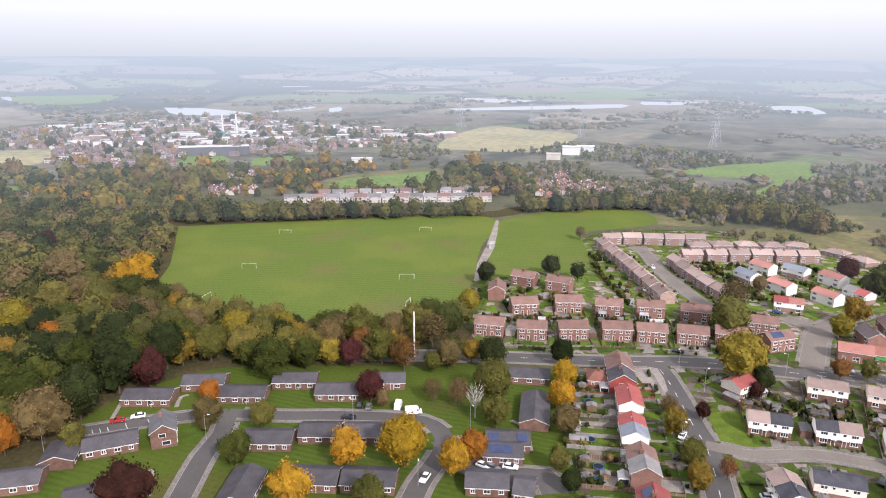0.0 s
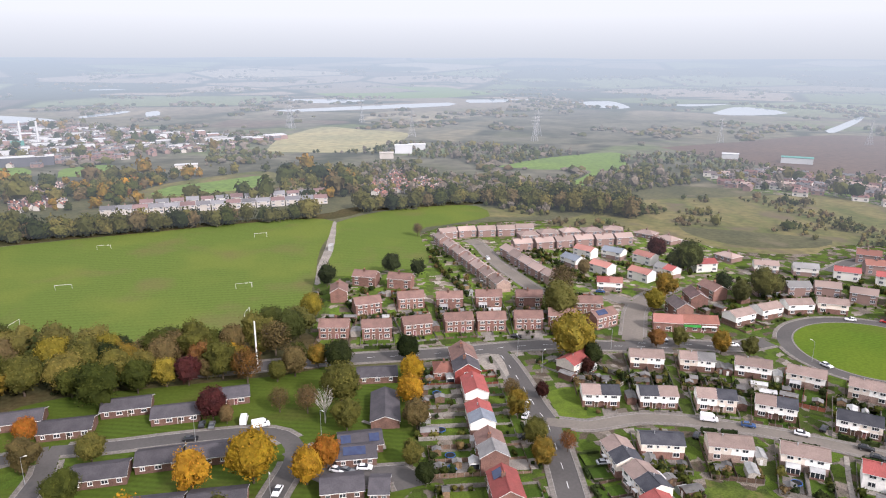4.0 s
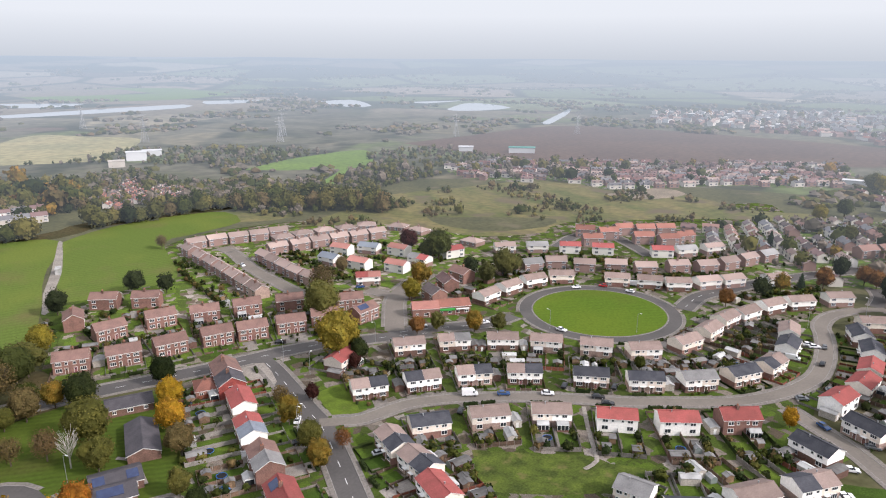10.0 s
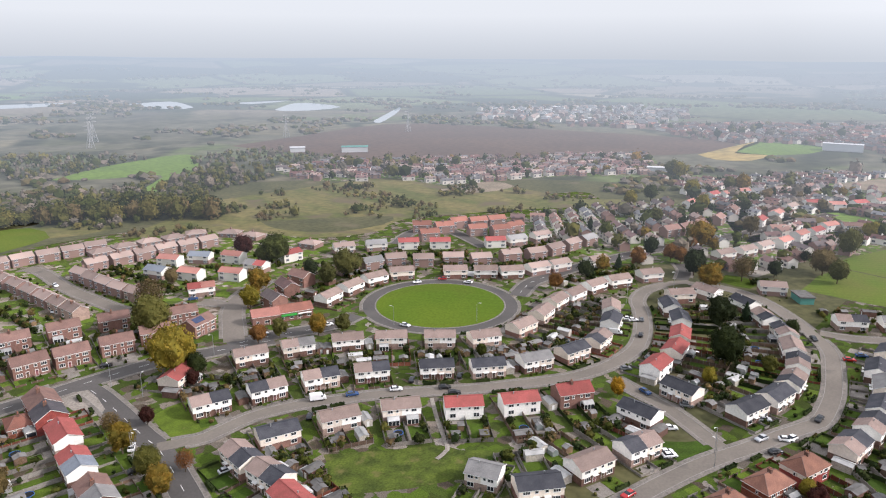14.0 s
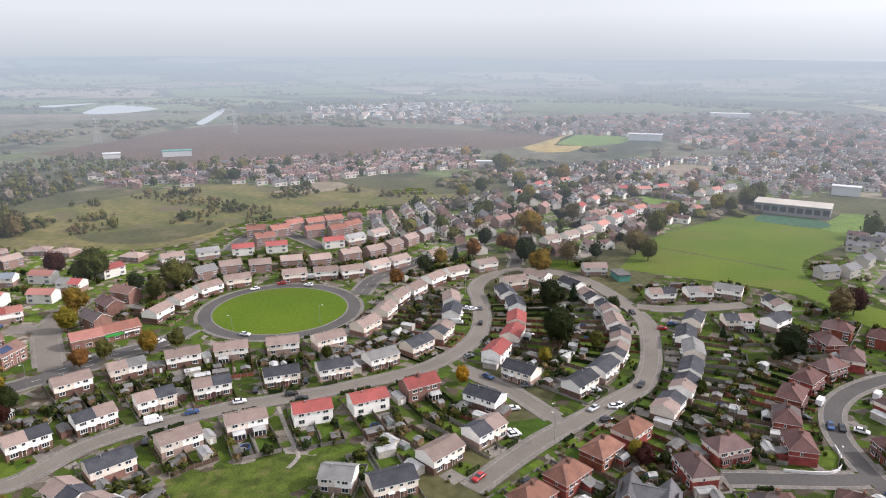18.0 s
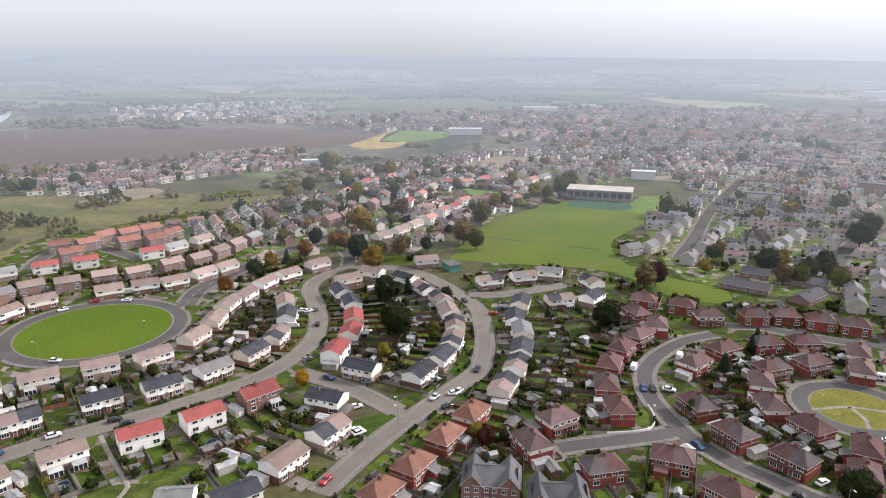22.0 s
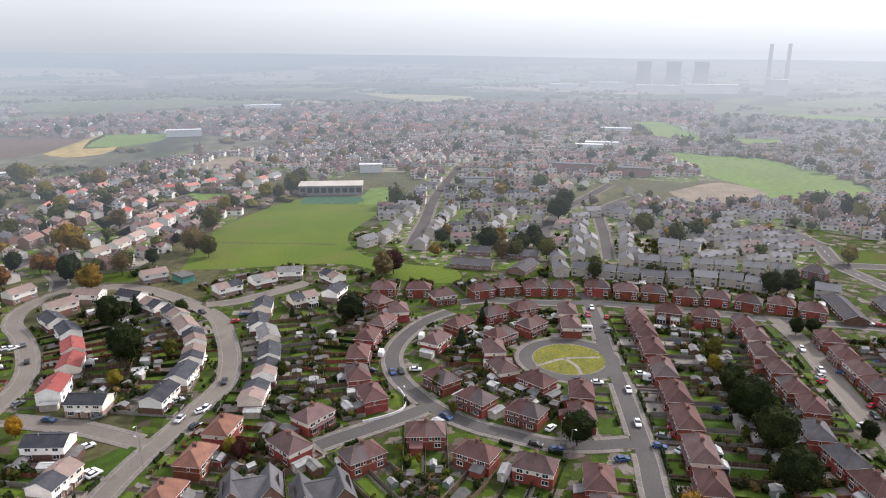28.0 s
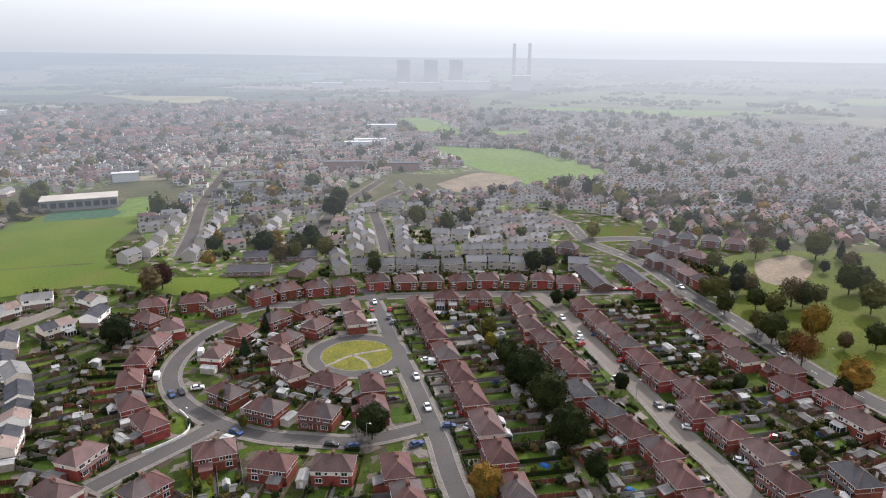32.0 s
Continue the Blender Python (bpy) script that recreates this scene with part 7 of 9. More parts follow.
tree("amber", 315.3, 115.7, 11.7, 9.7)
tree("rust", 370.7, 146.8, 9.2, 7.4)
tree("rust", 346.3, 147.7, 10.2, 8.3)
tree("dark", 431.9, 161.8, 8.0, 6.2)
tree("brown", 433.3, 135.6, 12.6, 10.6)
tree("green", 348.1, 108.4, 10.6, 8.6)
tree("brown", 372.8, 80.2, 14.3, 12.2)
tree("olive", 363.9, 71.4, 12.0, 10.0)
tree("dark", 391.6, 93.4, 7.2, 5.4)
tree("olive", 421.9, 79.5, 15.8, 13.6)
tree("lime", 469.7, 78.8, 11.5, 9.5)
tree("green", 474.0, 74.3, 11.6, 9.6)
tree("lime", 508.0, 56.0, 13.1, 11.0)
tree("olive", 510.1, 46.9, 11.3, 9.4)
tree("dark", 580.8, 145.0, 10.3, 8.4)
tree("lime", 527.5, 212.6, 14.3, 12.2)
tree("lime", 484.4, 186.5, 12.4, 10.3)
tree("olive", 570.1, 199.2, 13.0, 11.0)
tree("amber", 575.6, 190.9, 15.2, 13.0)
tree("amber", 567.9, 81.6, 11.5, 9.5)
tree("amber", 598.9, 123.4, 9.5, 7.6)
tree("olive", 603.9, 263.7, 16.3, 14.1)
tree("lime", 599.1, 253.7, 16.1, 13.9)
tree("olive", 533.7, 38.9, 15.5, 13.3)
tree("olive", 553.4, 33.6, 16.0, 13.8)
tree("green", 497.4, 161.5, 10.6, 8.7)
tree("green", 490.4, 229.1, 13.7, 11.7)
tree("olive", 422.7, 193.0, 11.3, 9.3)
tree("lime", 461.9, 231.0, 12.3, 10.3)
tree("conifer", 283.1, 86.4, 8.7, 5.1)
tree("conifer", 314.3, 161.2, 8.2, 4.8)
tree("conifer", 379.3, 215.7, 8.7, 5.1)
tree("conifer", 252.2, -52.6, 7.7, 4.5)
tree("conifer", 230.6, -40.3, 8.5, 5.0)
tree("conifer", 270.2, 22.5, 5.6, 3.3)
tree("conifer", 265.0, -5.5, 4.7, 2.8)
tree("conifer", 318.3, -86.8, 4.8, 2.8)
tree("conifer", 214.4, -343.7, 11.1, 6.2)
tree("conifer", 257.6, -55.3, 8.6, 5.1)
tree("conifer", 234.0, -41.5, 6.5, 3.8)
tree("conifer", 554.5, 160.2, 10.6, 6.2)


# the wood and the tree belts, tree by tree where they are near
r = random.Random(4)


def scatter(poly, step, jitter=0.45):
    xs, ys = [p[0] for p in poly], [p[1] for p in poly]
    y = min(ys)
    row = 0
    while y < max(ys):
        x = min(xs) + (step / 2 if row % 2 else 0)
        while x < max(xs):
            px, py = x + r.uniform(-jitter, jitter) * step, y + r.uniform(-jitter, jitter) * step
            if inside(px, py, poly):
                yield px, py
            x += step
        y += step * 0.87
        row += 1


MIX = ["green", "olive", "sage", "olive", "dark", "sage", "amber", "brown", "green", "olive", "green", "sage", "olive", "lime", "dark", "olive", "brown"]
MIX_SHADE = ["dark", "green", "dark", "olive", "green", "dark", "brown", "dark", "green"]
count = 0
later = []
for poly, step in ((WOOD_NEAR, 9.6), (WOOD_BELT, 8.0), (WOOD_BELT_EAST, 9.0)):
    for x, y in scatter(poly, step):
        if near_road(x, y) < 1.5 or not clear_of_houses(x, y, 4) or any((x - a) ** 2 + (y - b) ** 2 < (w * 0.35) ** 2 for a, b, w in TREES):
            continue
        w = r.uniform(8.5, 14.5)
        if -165 < x and y < 320 and x < 15 and r.random() < 0.92:
            tree(r.choice(MIX_SHADE if x < -92 and y < 252 else MIX), x, y, w * r.uniform(0.95, 1.2), w)
        else:
            later.append((x, y, w))


def clumps(name, spots, leaves, label, mats, category="trees", lift=0.0):
    """Many trees too far to tell apart, as one mass of leaf clumps."""
    base = [crown_mesh(70 + k, leaves, 0.045 if leaves > 90 else 0.075 if leaves > 50 else 0.1, rough=1.4) if leaves else None for k in range(4)]
    V, F, I = [], [], []
    b = 0
    for n, (x, y, w) in enumerate(spots):
        if leaves:
            v, f = base[n % 4]
            h = w * r.uniform(0.8, 1.15)
            a = r.uniform(0, 6.28)
            c, s = math.cos(a), math.sin(a)
            q = np.stack([x + (v[:, 0] * c - v[:, 1] * s) * w * 1.1, y + (v[:, 0] * s + v[:, 1] * c) * w * 1.1, land_z(x, y) - 0.15 * h + v[:, 2] * h * 1.15], 1)
        else:
            f = ICO_F
            h = w * r.uniform(0.4, 0.65)
            q = np.stack([x + ICO_V[:, 0] * w * 0.55, y + ICO_V[:, 1] * w * 0.55, land_z(x, y) + h * 0.4 + ICO_V[:, 2] * h * 0.55], 1) + rng.normal(0, w * 0.07, ICO_V.shape)
        V.append(q)
        F += [tuple(b + k for k in g) for g in f]
        I += [r.randrange(len(mats))] * len(f)
        b += len(q)
    ob = raw(name, np.concatenate(V).tolist(), F, mats, I)
    tagged(ob, label, category, kind="stuff")


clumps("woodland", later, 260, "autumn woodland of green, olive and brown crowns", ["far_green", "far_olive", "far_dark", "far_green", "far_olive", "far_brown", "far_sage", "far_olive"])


def kept(x, y):
    return any(inside(x, y, k) for k in KEEP)


def growth(polys, low, high, leaves, label, mats):
    spots = []
    for poly, step, chance, least in polys:
        for x, y in scatter(poly, step):
            if noise.noise(Vector((x / 38, y / 38, 3))) < least or r.random() > chance:
                continue
            if (poly is MOOR_BUSHES or not kept(x, y)) and near_road(x, y) > 3 and clear_of_houses(x, y, 3):
                big = r.random() < 0.06
                spots.append((x, y, r.uniform(low, high) * (1.9 if big else 1.0)))
    clumps("scrub", spots, leaves, label, mats)


growth([(WOOD_WEST_FAR, 9, 0.95, -1), (SCRUB_TOWN, 10, 0.7, -0.25)], 6.0, 11.0, 60, "mixed autumn trees beyond the field in green, olive and brown", ["far_green", "far_olive", "far_green", "far_sage", "far_brown", "far_dark", "far_olive", "far_amber"])
growth([(SCRUB, 6.2, 0.85, -0.5), (SCRUB_NORTH, 8.5, 0.8, -0.3)], 3.0, 6.0, 24, "low scrub and young woodland in dull green and brown", ["far_green", "far_olive", "far_twig", "far_green", "far_sage", "far_twig", "far_olive"])
growth([(HEDGES_ORANGE, 7, 0.6, -0.3)], 3.5, 7.0, 40, "hedges and young trees in amber and brown leaf", ["far_amber", "far_sage", "far_brown", "far_olive", "far_gold", "far_rust"])
growth([(MOOR_BUSHES, 4.6, 0.6, 0.1)], 1.6, 4.6, 24, "bushes and brambles on the moor", ["far_olive", "far_brown", "far_green", "far_sage", "far_brown"])

# hedgerows and copses out to the horizon, denser where a slow noise is high
spots = []
for k in range(60000):
    ang, rad = r.uniform(-0.9, 2.75), 480 * math.exp(r.random() ** 0.8 * 2.0)
    x, y = rad * math.sin(ang), rad * math.cos(ang)
    v = 0.7 * noise.noise(Vector((x / 260, y / 260, 2.0))) + 0.7 * noise.noise(Vector((x / 75, y / 75, 5.0)))
    if v > 0.24 and not kept(x, y) and not inside(x, y, TOWN_RED):
        spots.append((x, y, r.uniform(4.5, 8.5) * (1 + rad / 3000)))
spots = spots[:13000]
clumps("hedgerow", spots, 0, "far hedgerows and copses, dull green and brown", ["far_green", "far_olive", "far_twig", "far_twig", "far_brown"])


# ---- far streets of houses, too many to tell apart ----
def town(name, poly, step, roofs, walls, turn, label, hedge=0.25, scale=1.0):
    V, F, I = [], [], []
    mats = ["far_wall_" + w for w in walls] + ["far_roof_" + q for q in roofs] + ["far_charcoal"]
    nw, nr = len(walls), len(roofs)
    bush = []
    c0, s0 = math.cos(radians(turn)), math.sin(radians(turn))
    cells = [(p[0] * c0 + p[1] * s0, -p[0] * s0 + p[1] * c0) for p in poly]
    u0, u1, v0, v1 = min(c[0] for c in cells), max(c[0] for c in cells), min(c[1] for c in cells), max(c[1] for c in cells)
    rows = int((v1 - v0) / (step * 1.5)) + 1
    for i in range(rows):
        for pair in (0, 1):
            vv = v0 + i * step * 1.75 + (0 if pair else step * 0.82)
            u = u0
            while u < u1:
                bend = 26 * noise.noise(Vector((u / 160, vv / 200, turn)))
                uu, wv = u + r.uniform(-1, 1), vv + bend
                x, y = uu * c0 - wv * s0, uu * s0 + wv * c0
                u += step * 0.92 * r.uniform(0.9, 1.25)
                if not inside(x, y, poly) or kept(x, y) or near_road(x, y) < 5 or not clear_of_houses(x, y, 7):
                    continue
                if r.random() < hedge:
                    bush.append((x + r.uniform(-4, 4), y + r.uniform(-4, 4), r.uniform(4, 8) if r.random() < 0.85 else r.uniform(9, 14)))
                    if r.random() < 0.4:
                        continue
                a = radians(turn) + 0.2 * bend / 26 + 0.7 * noise.noise(Vector((x / 140, y / 140, 4))) + (math.pi / 2 if noise.noise(Vector((x / 80, y / 80, 9))) > 0.22 else 0)
                w, d, e, h = r.uniform(9.5, 14) * scale / 2, 3.7 * scale, 4.5 * scale, 2.0 * scale
                c, s = math.cos(a), math.sin(a)
                loc = [(-w, -d, -.3), (w, -d, -.3), (w, d, -.3), (-w, d, -.3), (-w, -d, e), (w, -d, e), (w, d, e), (-w, d, e), (-w, 0, e + h), (w, 0, e + h),
                       (-w - .3, -d - .35, e - .1), (w + .3, -d - .35, e - .1), (w + .3, d + .35, e - .1), (-w - .3, d + .35, e - .1), (-w - .3, 0, e + h + .1), (w + .3, 0, e + h + .1),
                       (-.5, -.4, e + h - .5), (.5, -.4, e + h - .5), (.5, .4, e + h - .5), (-.5, .4, e + h - .5), (-.4, -.4, e + h + .9), (.4, -.4, e + h + .9), (.4, .4, e + h + .9), (-.4, .4, e + h + .9)]
                fac = [((0, 1, 5, 4), 0), ((2, 3, 7, 6), 0), ((1, 2, 6, 9, 5), 0), ((3, 0, 4, 8, 7), 0), ((10, 11, 15, 14), 1), ((12, 13, 14, 15), 1),
                       ((16, 17, 21, 20), 0), ((17, 18, 22, 21), 0), ((18, 19, 23, 22), 0), ((19, 16, 20, 23), 0), ((20, 21, 22, 23), 0)]
                if math.hypot(x, y) < 950:
                    for sd in (-1, 1):
                        for q in (-0.6, 0.6):
                            for zz in (0.9, 3.2):
                                b2 = len(loc)
                                loc += [(q * w - 0.9, sd * (d + .04), zz), (q * w + 0.9, sd * (d + .04), zz), (q * w + 0.9, sd * (d + .04), zz + 1.2), (q * w - 0.9, sd * (d + .04), zz + 1.2)]
                                f = (b2, b2 + 1, b2 + 2, b2 + 3)
                                fac.append((f if sd < 0 else f[::-1], 2))
                b = len(V)
                zl = land_z(x, y)
                V += [(x + p * c - q * s, y + p * s + q * c, t + zl) for p, q, t in loc]
                wi, ri = r.randrange(nw), nw + r.randrange(nr)
                for f, m in fac:
                    F.append(tuple(b + t for t in f))
                    I.append(wi if m == 0 else ri if m == 1 else nw + nr)
    if V:
        ob = raw(name, V, F, mats, I)
        tagged(ob, label, "houses", kind="stuff")
    if bush:
        clumps("garden_trees", bush, 26, "trees and bushes between the houses of the town", ["far_green", "far_olive", "far_twig", "far_green", "far_sage", "far_twig", "far_dark", "far_amber"])


BROWN = (["tan", "mauve", "slate2", "umber", "maroon"], ["brick", "brick", "render"])
town("town_houses", TOWN_MID, 14, ["tan", "pale", "mauve", "slate2", "umber", "maroon", "brown"], ["render", "brick", "white", "stone"], 78, "mixed streets of pale and brown roofed houses", 0.34, 0.8)
town("town_houses", FILL_WEST, 14, ["tan", "mauve", "pale", "brown", "umber"], ["render", "brick", "white"], 48, "streets of white and brick houses with tan roofs", 0.5, 0.85)
town("town_houses", FILL_EAST, 14, ["slate2", "slate2", "pale", "lead", "mauve"], ["stone", "stone", "render"], 100, "streets of grey houses with slate roofs", 0.4, 0.84)
town("town_houses", TOWN_EAST, 12.5, ["mauve", "pale", "slate2", "slate2", "umber", "mauve"], ["stone", "brick", "render", "brick", "stone"], 65, "streets of brick and stone houses with brown and grey roofs", 0.34, 0.76)
town("town_houses", FILL_PARK, 13, ["slate2", "mauve", "slate2", "maroon"], ["stone", "brick", "brick"], 130, "grey and brick houses between the main road and the park", 0.7, 0.85)
town("town_houses", TOWN_BEYOND_MOOR, 13, *BROWN, 150, "estate of brown brick houses beyond the moor", 0.55, 0.78)
town("town_houses", TOWN_RED, 10, ["rust", "tan", "rust"], ["brick", "brick", "render"], 40, "new red brick houses with rust roofs", 0.25, 0.62)
town("town_houses", TOWN_BROWN, 10, ["rust", "tan", "maroon"], ["brick", "render"], 70, "brick houses with rust and brown roofs", 0.25, 0.62)
town("town_houses", TOWN_NORTH, 17, ["slate2", "mauve", "slate2", "maroon"], ["brick", "stone", "brick"], 20, "far northern town of grey and brown roofs", 0.8, 0.75)
town("town_houses", TOWN_FAR, 16, ["rust", "mauve", "umber", "maroon", "slate2"], ["render", "brick", "brick"], 60, "far town of red and grey roofs", 0.45, 0.95)
town("town_houses", TOWN_FAR_NORTH, 24, ["pale", "tan"], ["render", "brick"], 30, "far village of pale roofs", 0.5, 1.2)

def works(poly, count, label, seed):
    """Low flat-roofed sheds of many sizes, scattered through a far town."""
    q = random.Random(seed)
    xs, ys = [p[0] for p in poly], [p[1] for p in poly]
    V, F, I = [], [], []
    while len(F) < count * 5:
        x, y = q.uniform(min(xs), max(xs)), q.uniform(min(ys), max(ys))
        if not inside(x, y, poly) or kept(x, y):
            continue
        a, w, d, h = q.uniform(0.2, 0.5), q.uniform(4, 17), q.uniform(4, 8), q.uniform(3.5, 7)
        c, t = math.cos(a), math.sin(a)
        b, kind = len(V), q.choice((0, 1, 1, 2, 2, 2, 2))
        V += [(x + p * c - o * t, y + p * t + o * c, z) for z in (-0.3, h) for p, o in ((-w, -d), (w, -d), (w, d), (-w, d))]
        for f in ((0, 1, 5, 4), (1, 2, 6, 5), (2, 3, 7, 6), (3, 0, 4, 7)):
            F.append(tuple(b + k for k in f))
            I.append((3, 2, 1)[kind])
        F.append((b + 4, b + 5, b + 6, b + 7))
        I.append(kind)
    ob = raw("works_sheds", V, F, ["far_white", "far_concrete", "far_roof_grey", "far_wall_brick"], I)
    tagged(ob, label, "sheds", kind="stuff")


works([(-470, 830), (-560, 1100), (-380, 1240), (-150, 1090), (40, 960), (-60, 880), (-200, 860)], 90, "pale flat-roofed works and warehouses in the far northern town", 3)
works([(1150, 920), (1440, 740), (1420, 600), (1000, 500), (960, 770)], 50, "pale sheds at the edge of a far village", 5)

spots = []
for poly, step, chance in ((FILL_EAST, 10.0, 0.36), (FILL_PARK, 10.0, 0.42), (FILL_WEST, 10.0, 0.34)):
    for x, y in scatter(poly, step):
        if r.random() < chance and near_road(x, y) > 2.5 and clear_of_houses(x, y, 2.0) and not kept(x, y):
            spots.append((x, y, r.uniform(2.0, 4.5) if r.random() < 0.88 else r.uniform(7, 11)))
clumps("garden_trees", spots, 60, "garden hedges and trees among the grey houses", ["far_green", "far_dark", "far_olive", "far_green", "far_twig", "far_green", "far_sage", "far_brown"])

# ---- the terrace row beyond the belt, the stadium, works and power station ----
def block(name, x, y, deg, w, d, h, wall, roof, label, category="building", eaves=0.4, ribs=0):
    bm = bmesh.new()
    box(bm, -w / 2, w / 2, -d / 2, d / 2, -0.5, h)
    root = finish(name, bm, wall)
    g = bmesh.new()
    box(g, -w / 2 - eaves, w / 2 + eaves, -d / 2 - eaves, d / 2 + eaves, h, h + 0.5)
    part("roof", g, roof, root)
    for k in range(ribs):
        px = -w / 2 + (k + 0.5) * w / ribs
        for s in (-1, 1):
            g = bmesh.new()
            yy = s * (d / 2 + 0.05)
            box(g, px - w / ribs * 0.36, px + w / ribs * 0.36, min(yy, yy - s * 0.1), max(yy, yy), h * 0.3, h * 0.8)
            part("window", g, "far_charcoal", root)
    root.matrix_basis = at(x, y, deg, land_z(x, y))
    tagged(root, label, category)
    return root


def stack_tower(name, x, y, z, h, r0, r1, mat, label):
    bm = bmesh.new()
    n = 14
    tube(bm, (0, 0, -1), (0, 0, h * 0.96), r0, r1, n)
    tube(bm, (0, 0, h * 0.96), (0, 0, h), r1 * 1.08, r1 * 1.08, n)
    ob = finish(name, bm, mat)
    ob.matrix_basis = at(x, y, 0, land_z(x, y) + z)
    tagged(ob, label, "chimney")


def cooling_tower(x, y, h, rad):
    """A waisted shell of concrete, open at the top, on a ring of legs."""
    n, V, F = 28, [], []
    levels = [(0.07, 1.0), (0.2, 0.87), (0.4, 0.72), (0.6, 0.64), (0.75, 0.63), (0.9, 0.67), (1.0, 0.70), (1.0, 0.67), (0.75, 0.60)]
    for z, k in levels:
        V += [(rad * k * math.cos(2 * math.pi * i / n), rad * k * math.sin(2 * math.pi * i / n), h * z) for i in range(n)]
    for j in range(len(levels) - 1):
        F += [(j * n + i, j * n + (i + 1) % n, (j + 1) * n + (i + 1) % n, (j + 1) * n + i) for i in range(n)]
    root = raw("cooling_tower", V, F, "tower_concrete", smooth=True)
    bm = bmesh.new()
    for i in range(n):
        a = 2 * math.pi * i / n
        tube(bm, (rad * 1.04 * math.cos(a), rad * 1.04 * math.sin(a), -1), (rad * math.cos(a), rad * math.sin(a), h * 0.08), rad * 0.03, rad * 0.03, 4)
    part("leg_ring", bm, "far_concrete", root)
    root.matrix_basis = at(x, y, 0, land_z(x, y))
    tagged(root, "pale concrete cooling tower of a distant power station", "cooling tower", "cooling towers")


PYLON = []


def pylon(x, y, h):
    m = at(x, y, math.degrees(math.atan2(y, x)) - 60, land_z(x, y), h, h, h)
    if PYLON:
        ob = copy_thing(PYLON[0], m)
        ob.matrix_basis = m
        return
    bm = bmesh.new()
    for sx in (-1, 1):
        for sy in (-1, 1):
            tube(bm, (0.1 * sx, 0.1 * sy, 0), (0.02 * sx, 0.02 * sy, 0.62), 0.006, 0.005, 4)
            tube(bm, (0.02 * sx, 0.02 * sy, 0.62), (0, 0, 1.0), 0.005, 0.003, 4)
    for k in range(6):
        z0, z1 = 0.1 * k, 0.1 * (k + 1)
        a, b = 0.1 - 0.08 * z0 / 0.62, 0.1 - 0.08 * z1 / 0.62
        for s in (-1, 1):
            tube(bm, (-a * s, a, z0), (b * s, b, z1), 0.003, 0.003, 4)
            tube(bm, (a, -a * s, z0), (b, b * s, z1), 0.003, 0.003, 4)
    root = finish("pylon", bm, "tower_concrete")
    for z, w in ((0.66, 0.16), (0.78, 0.2), (0.9, 0.14)):
        g = bmesh.new()
        for s in (-1, 1):
            tube(g, (0, 0, z + 0.03), (s * w, 0, z), 0.006, 0.004, 4)
            tube(g, (0, 0, z - 0.02), (s * w, 0, z), 0.005, 0.004, 4)
        part("cross_arm", g, "tower_concrete", root)
    root.matrix_basis = m
    tagged(root, "grey lattice power line tower in the haze", "pylon", "pylons")
    PYLON.append(root)


GOAL = []


def goal(x, y, deg):
    if GOAL:
        copy_thing(GOAL[0], at(x, y, deg))
        return
    bm = bmesh.new()
    for s in (-1, 1):
        tube(bm, (s * 3.66, 0, 0), (s * 3.66, 0, 2.44), 0.06, 0.06, 8)
    root = finish("goal", bm, "white_paint")
    g = bmesh.new()
    tube(g, (-3.75, 0, 2.44), (3.75, 0, 2.44), 0.06, 0.06, 8)
    part("crossbar", g, "white_paint", root)
    root.matrix_basis = at(x, y, deg)
    tagged(root, "white football goal frame standing on the grass", "goal", "goals on the playing field")
    GOAL.append(root)


def mast(x, y, h):
    bm = bmesh.new()
    tube(bm, (0, 0, -0.2), (0, 0, h), 0.3, 0.24, 10)
    tube(bm, (0, 0, h * 0.72), (0, 0, h * 0.74), 0.4, 0.4, 10)
    root = finish("mast", bm, "white_paint")
    g = bmesh.new()
    box(g, -0.5, 0.5, 0.4, 1.0, 0, 1.5)
    part("cabinet", g, "steel", root)
    root.matrix_basis = at(x, y)
    tagged(root, "tall plain white mast beside the main road", "mast")


def bay_line(x0, y0, x1, y1):
    d = Vector((y0 - y1, x1 - x0, 0)).normalized() * 0.09
    z = 0.15
    ob = raw("road_marking", [(x0 + d.x, y0 + d.y, z), (x0 - d.x, y0 - d.y, z), (x1 - d.x, y1 - d.y, z), (x1 + d.x, y1 + d.y, z)], [(0, 1, 2, 3)], "marking")
    tagged(ob, "white line between parking bays", "road marking", kind="structure")


def footpath(pts):
    rows = strip(np.array(smooth_line(pts)), (0.65, -0.65), (0.19, 0.19))
    faces = [(2 * i, 2 * i + 1, 2 * i + 3, 2 * i + 2) for i in range(len(rows) - 1)]
    ob = raw("footpath", [v for q in rows for v in q], faces, "track")
    tagged(ob, "narrow pale footpath across the grass", "path", kind="structure")


def low_wall(pts):
    rows = strip(np.array(smooth_line(pts, 2.0)), (0.12, 0.12, -0.12, -0.12), (-0.1, 0.95, 0.95, -0.1))
    faces = [(4 * i + k, 4 * i + k + 1, 4 * i + k + 5, 4 * i + k + 4) for i in range(len(rows) - 1) for k in range(3)]
    n = 4 * (len(rows) - 1)
    ob = raw("garden_wall", [v for q in rows for v in q], faces + [(0, 1, 2, 3), (n + 3, n + 2, n + 1, n)], "white_paint")
    tagged(ob, "low white painted wall curving round a corner garden", "wall")


LAMP = []


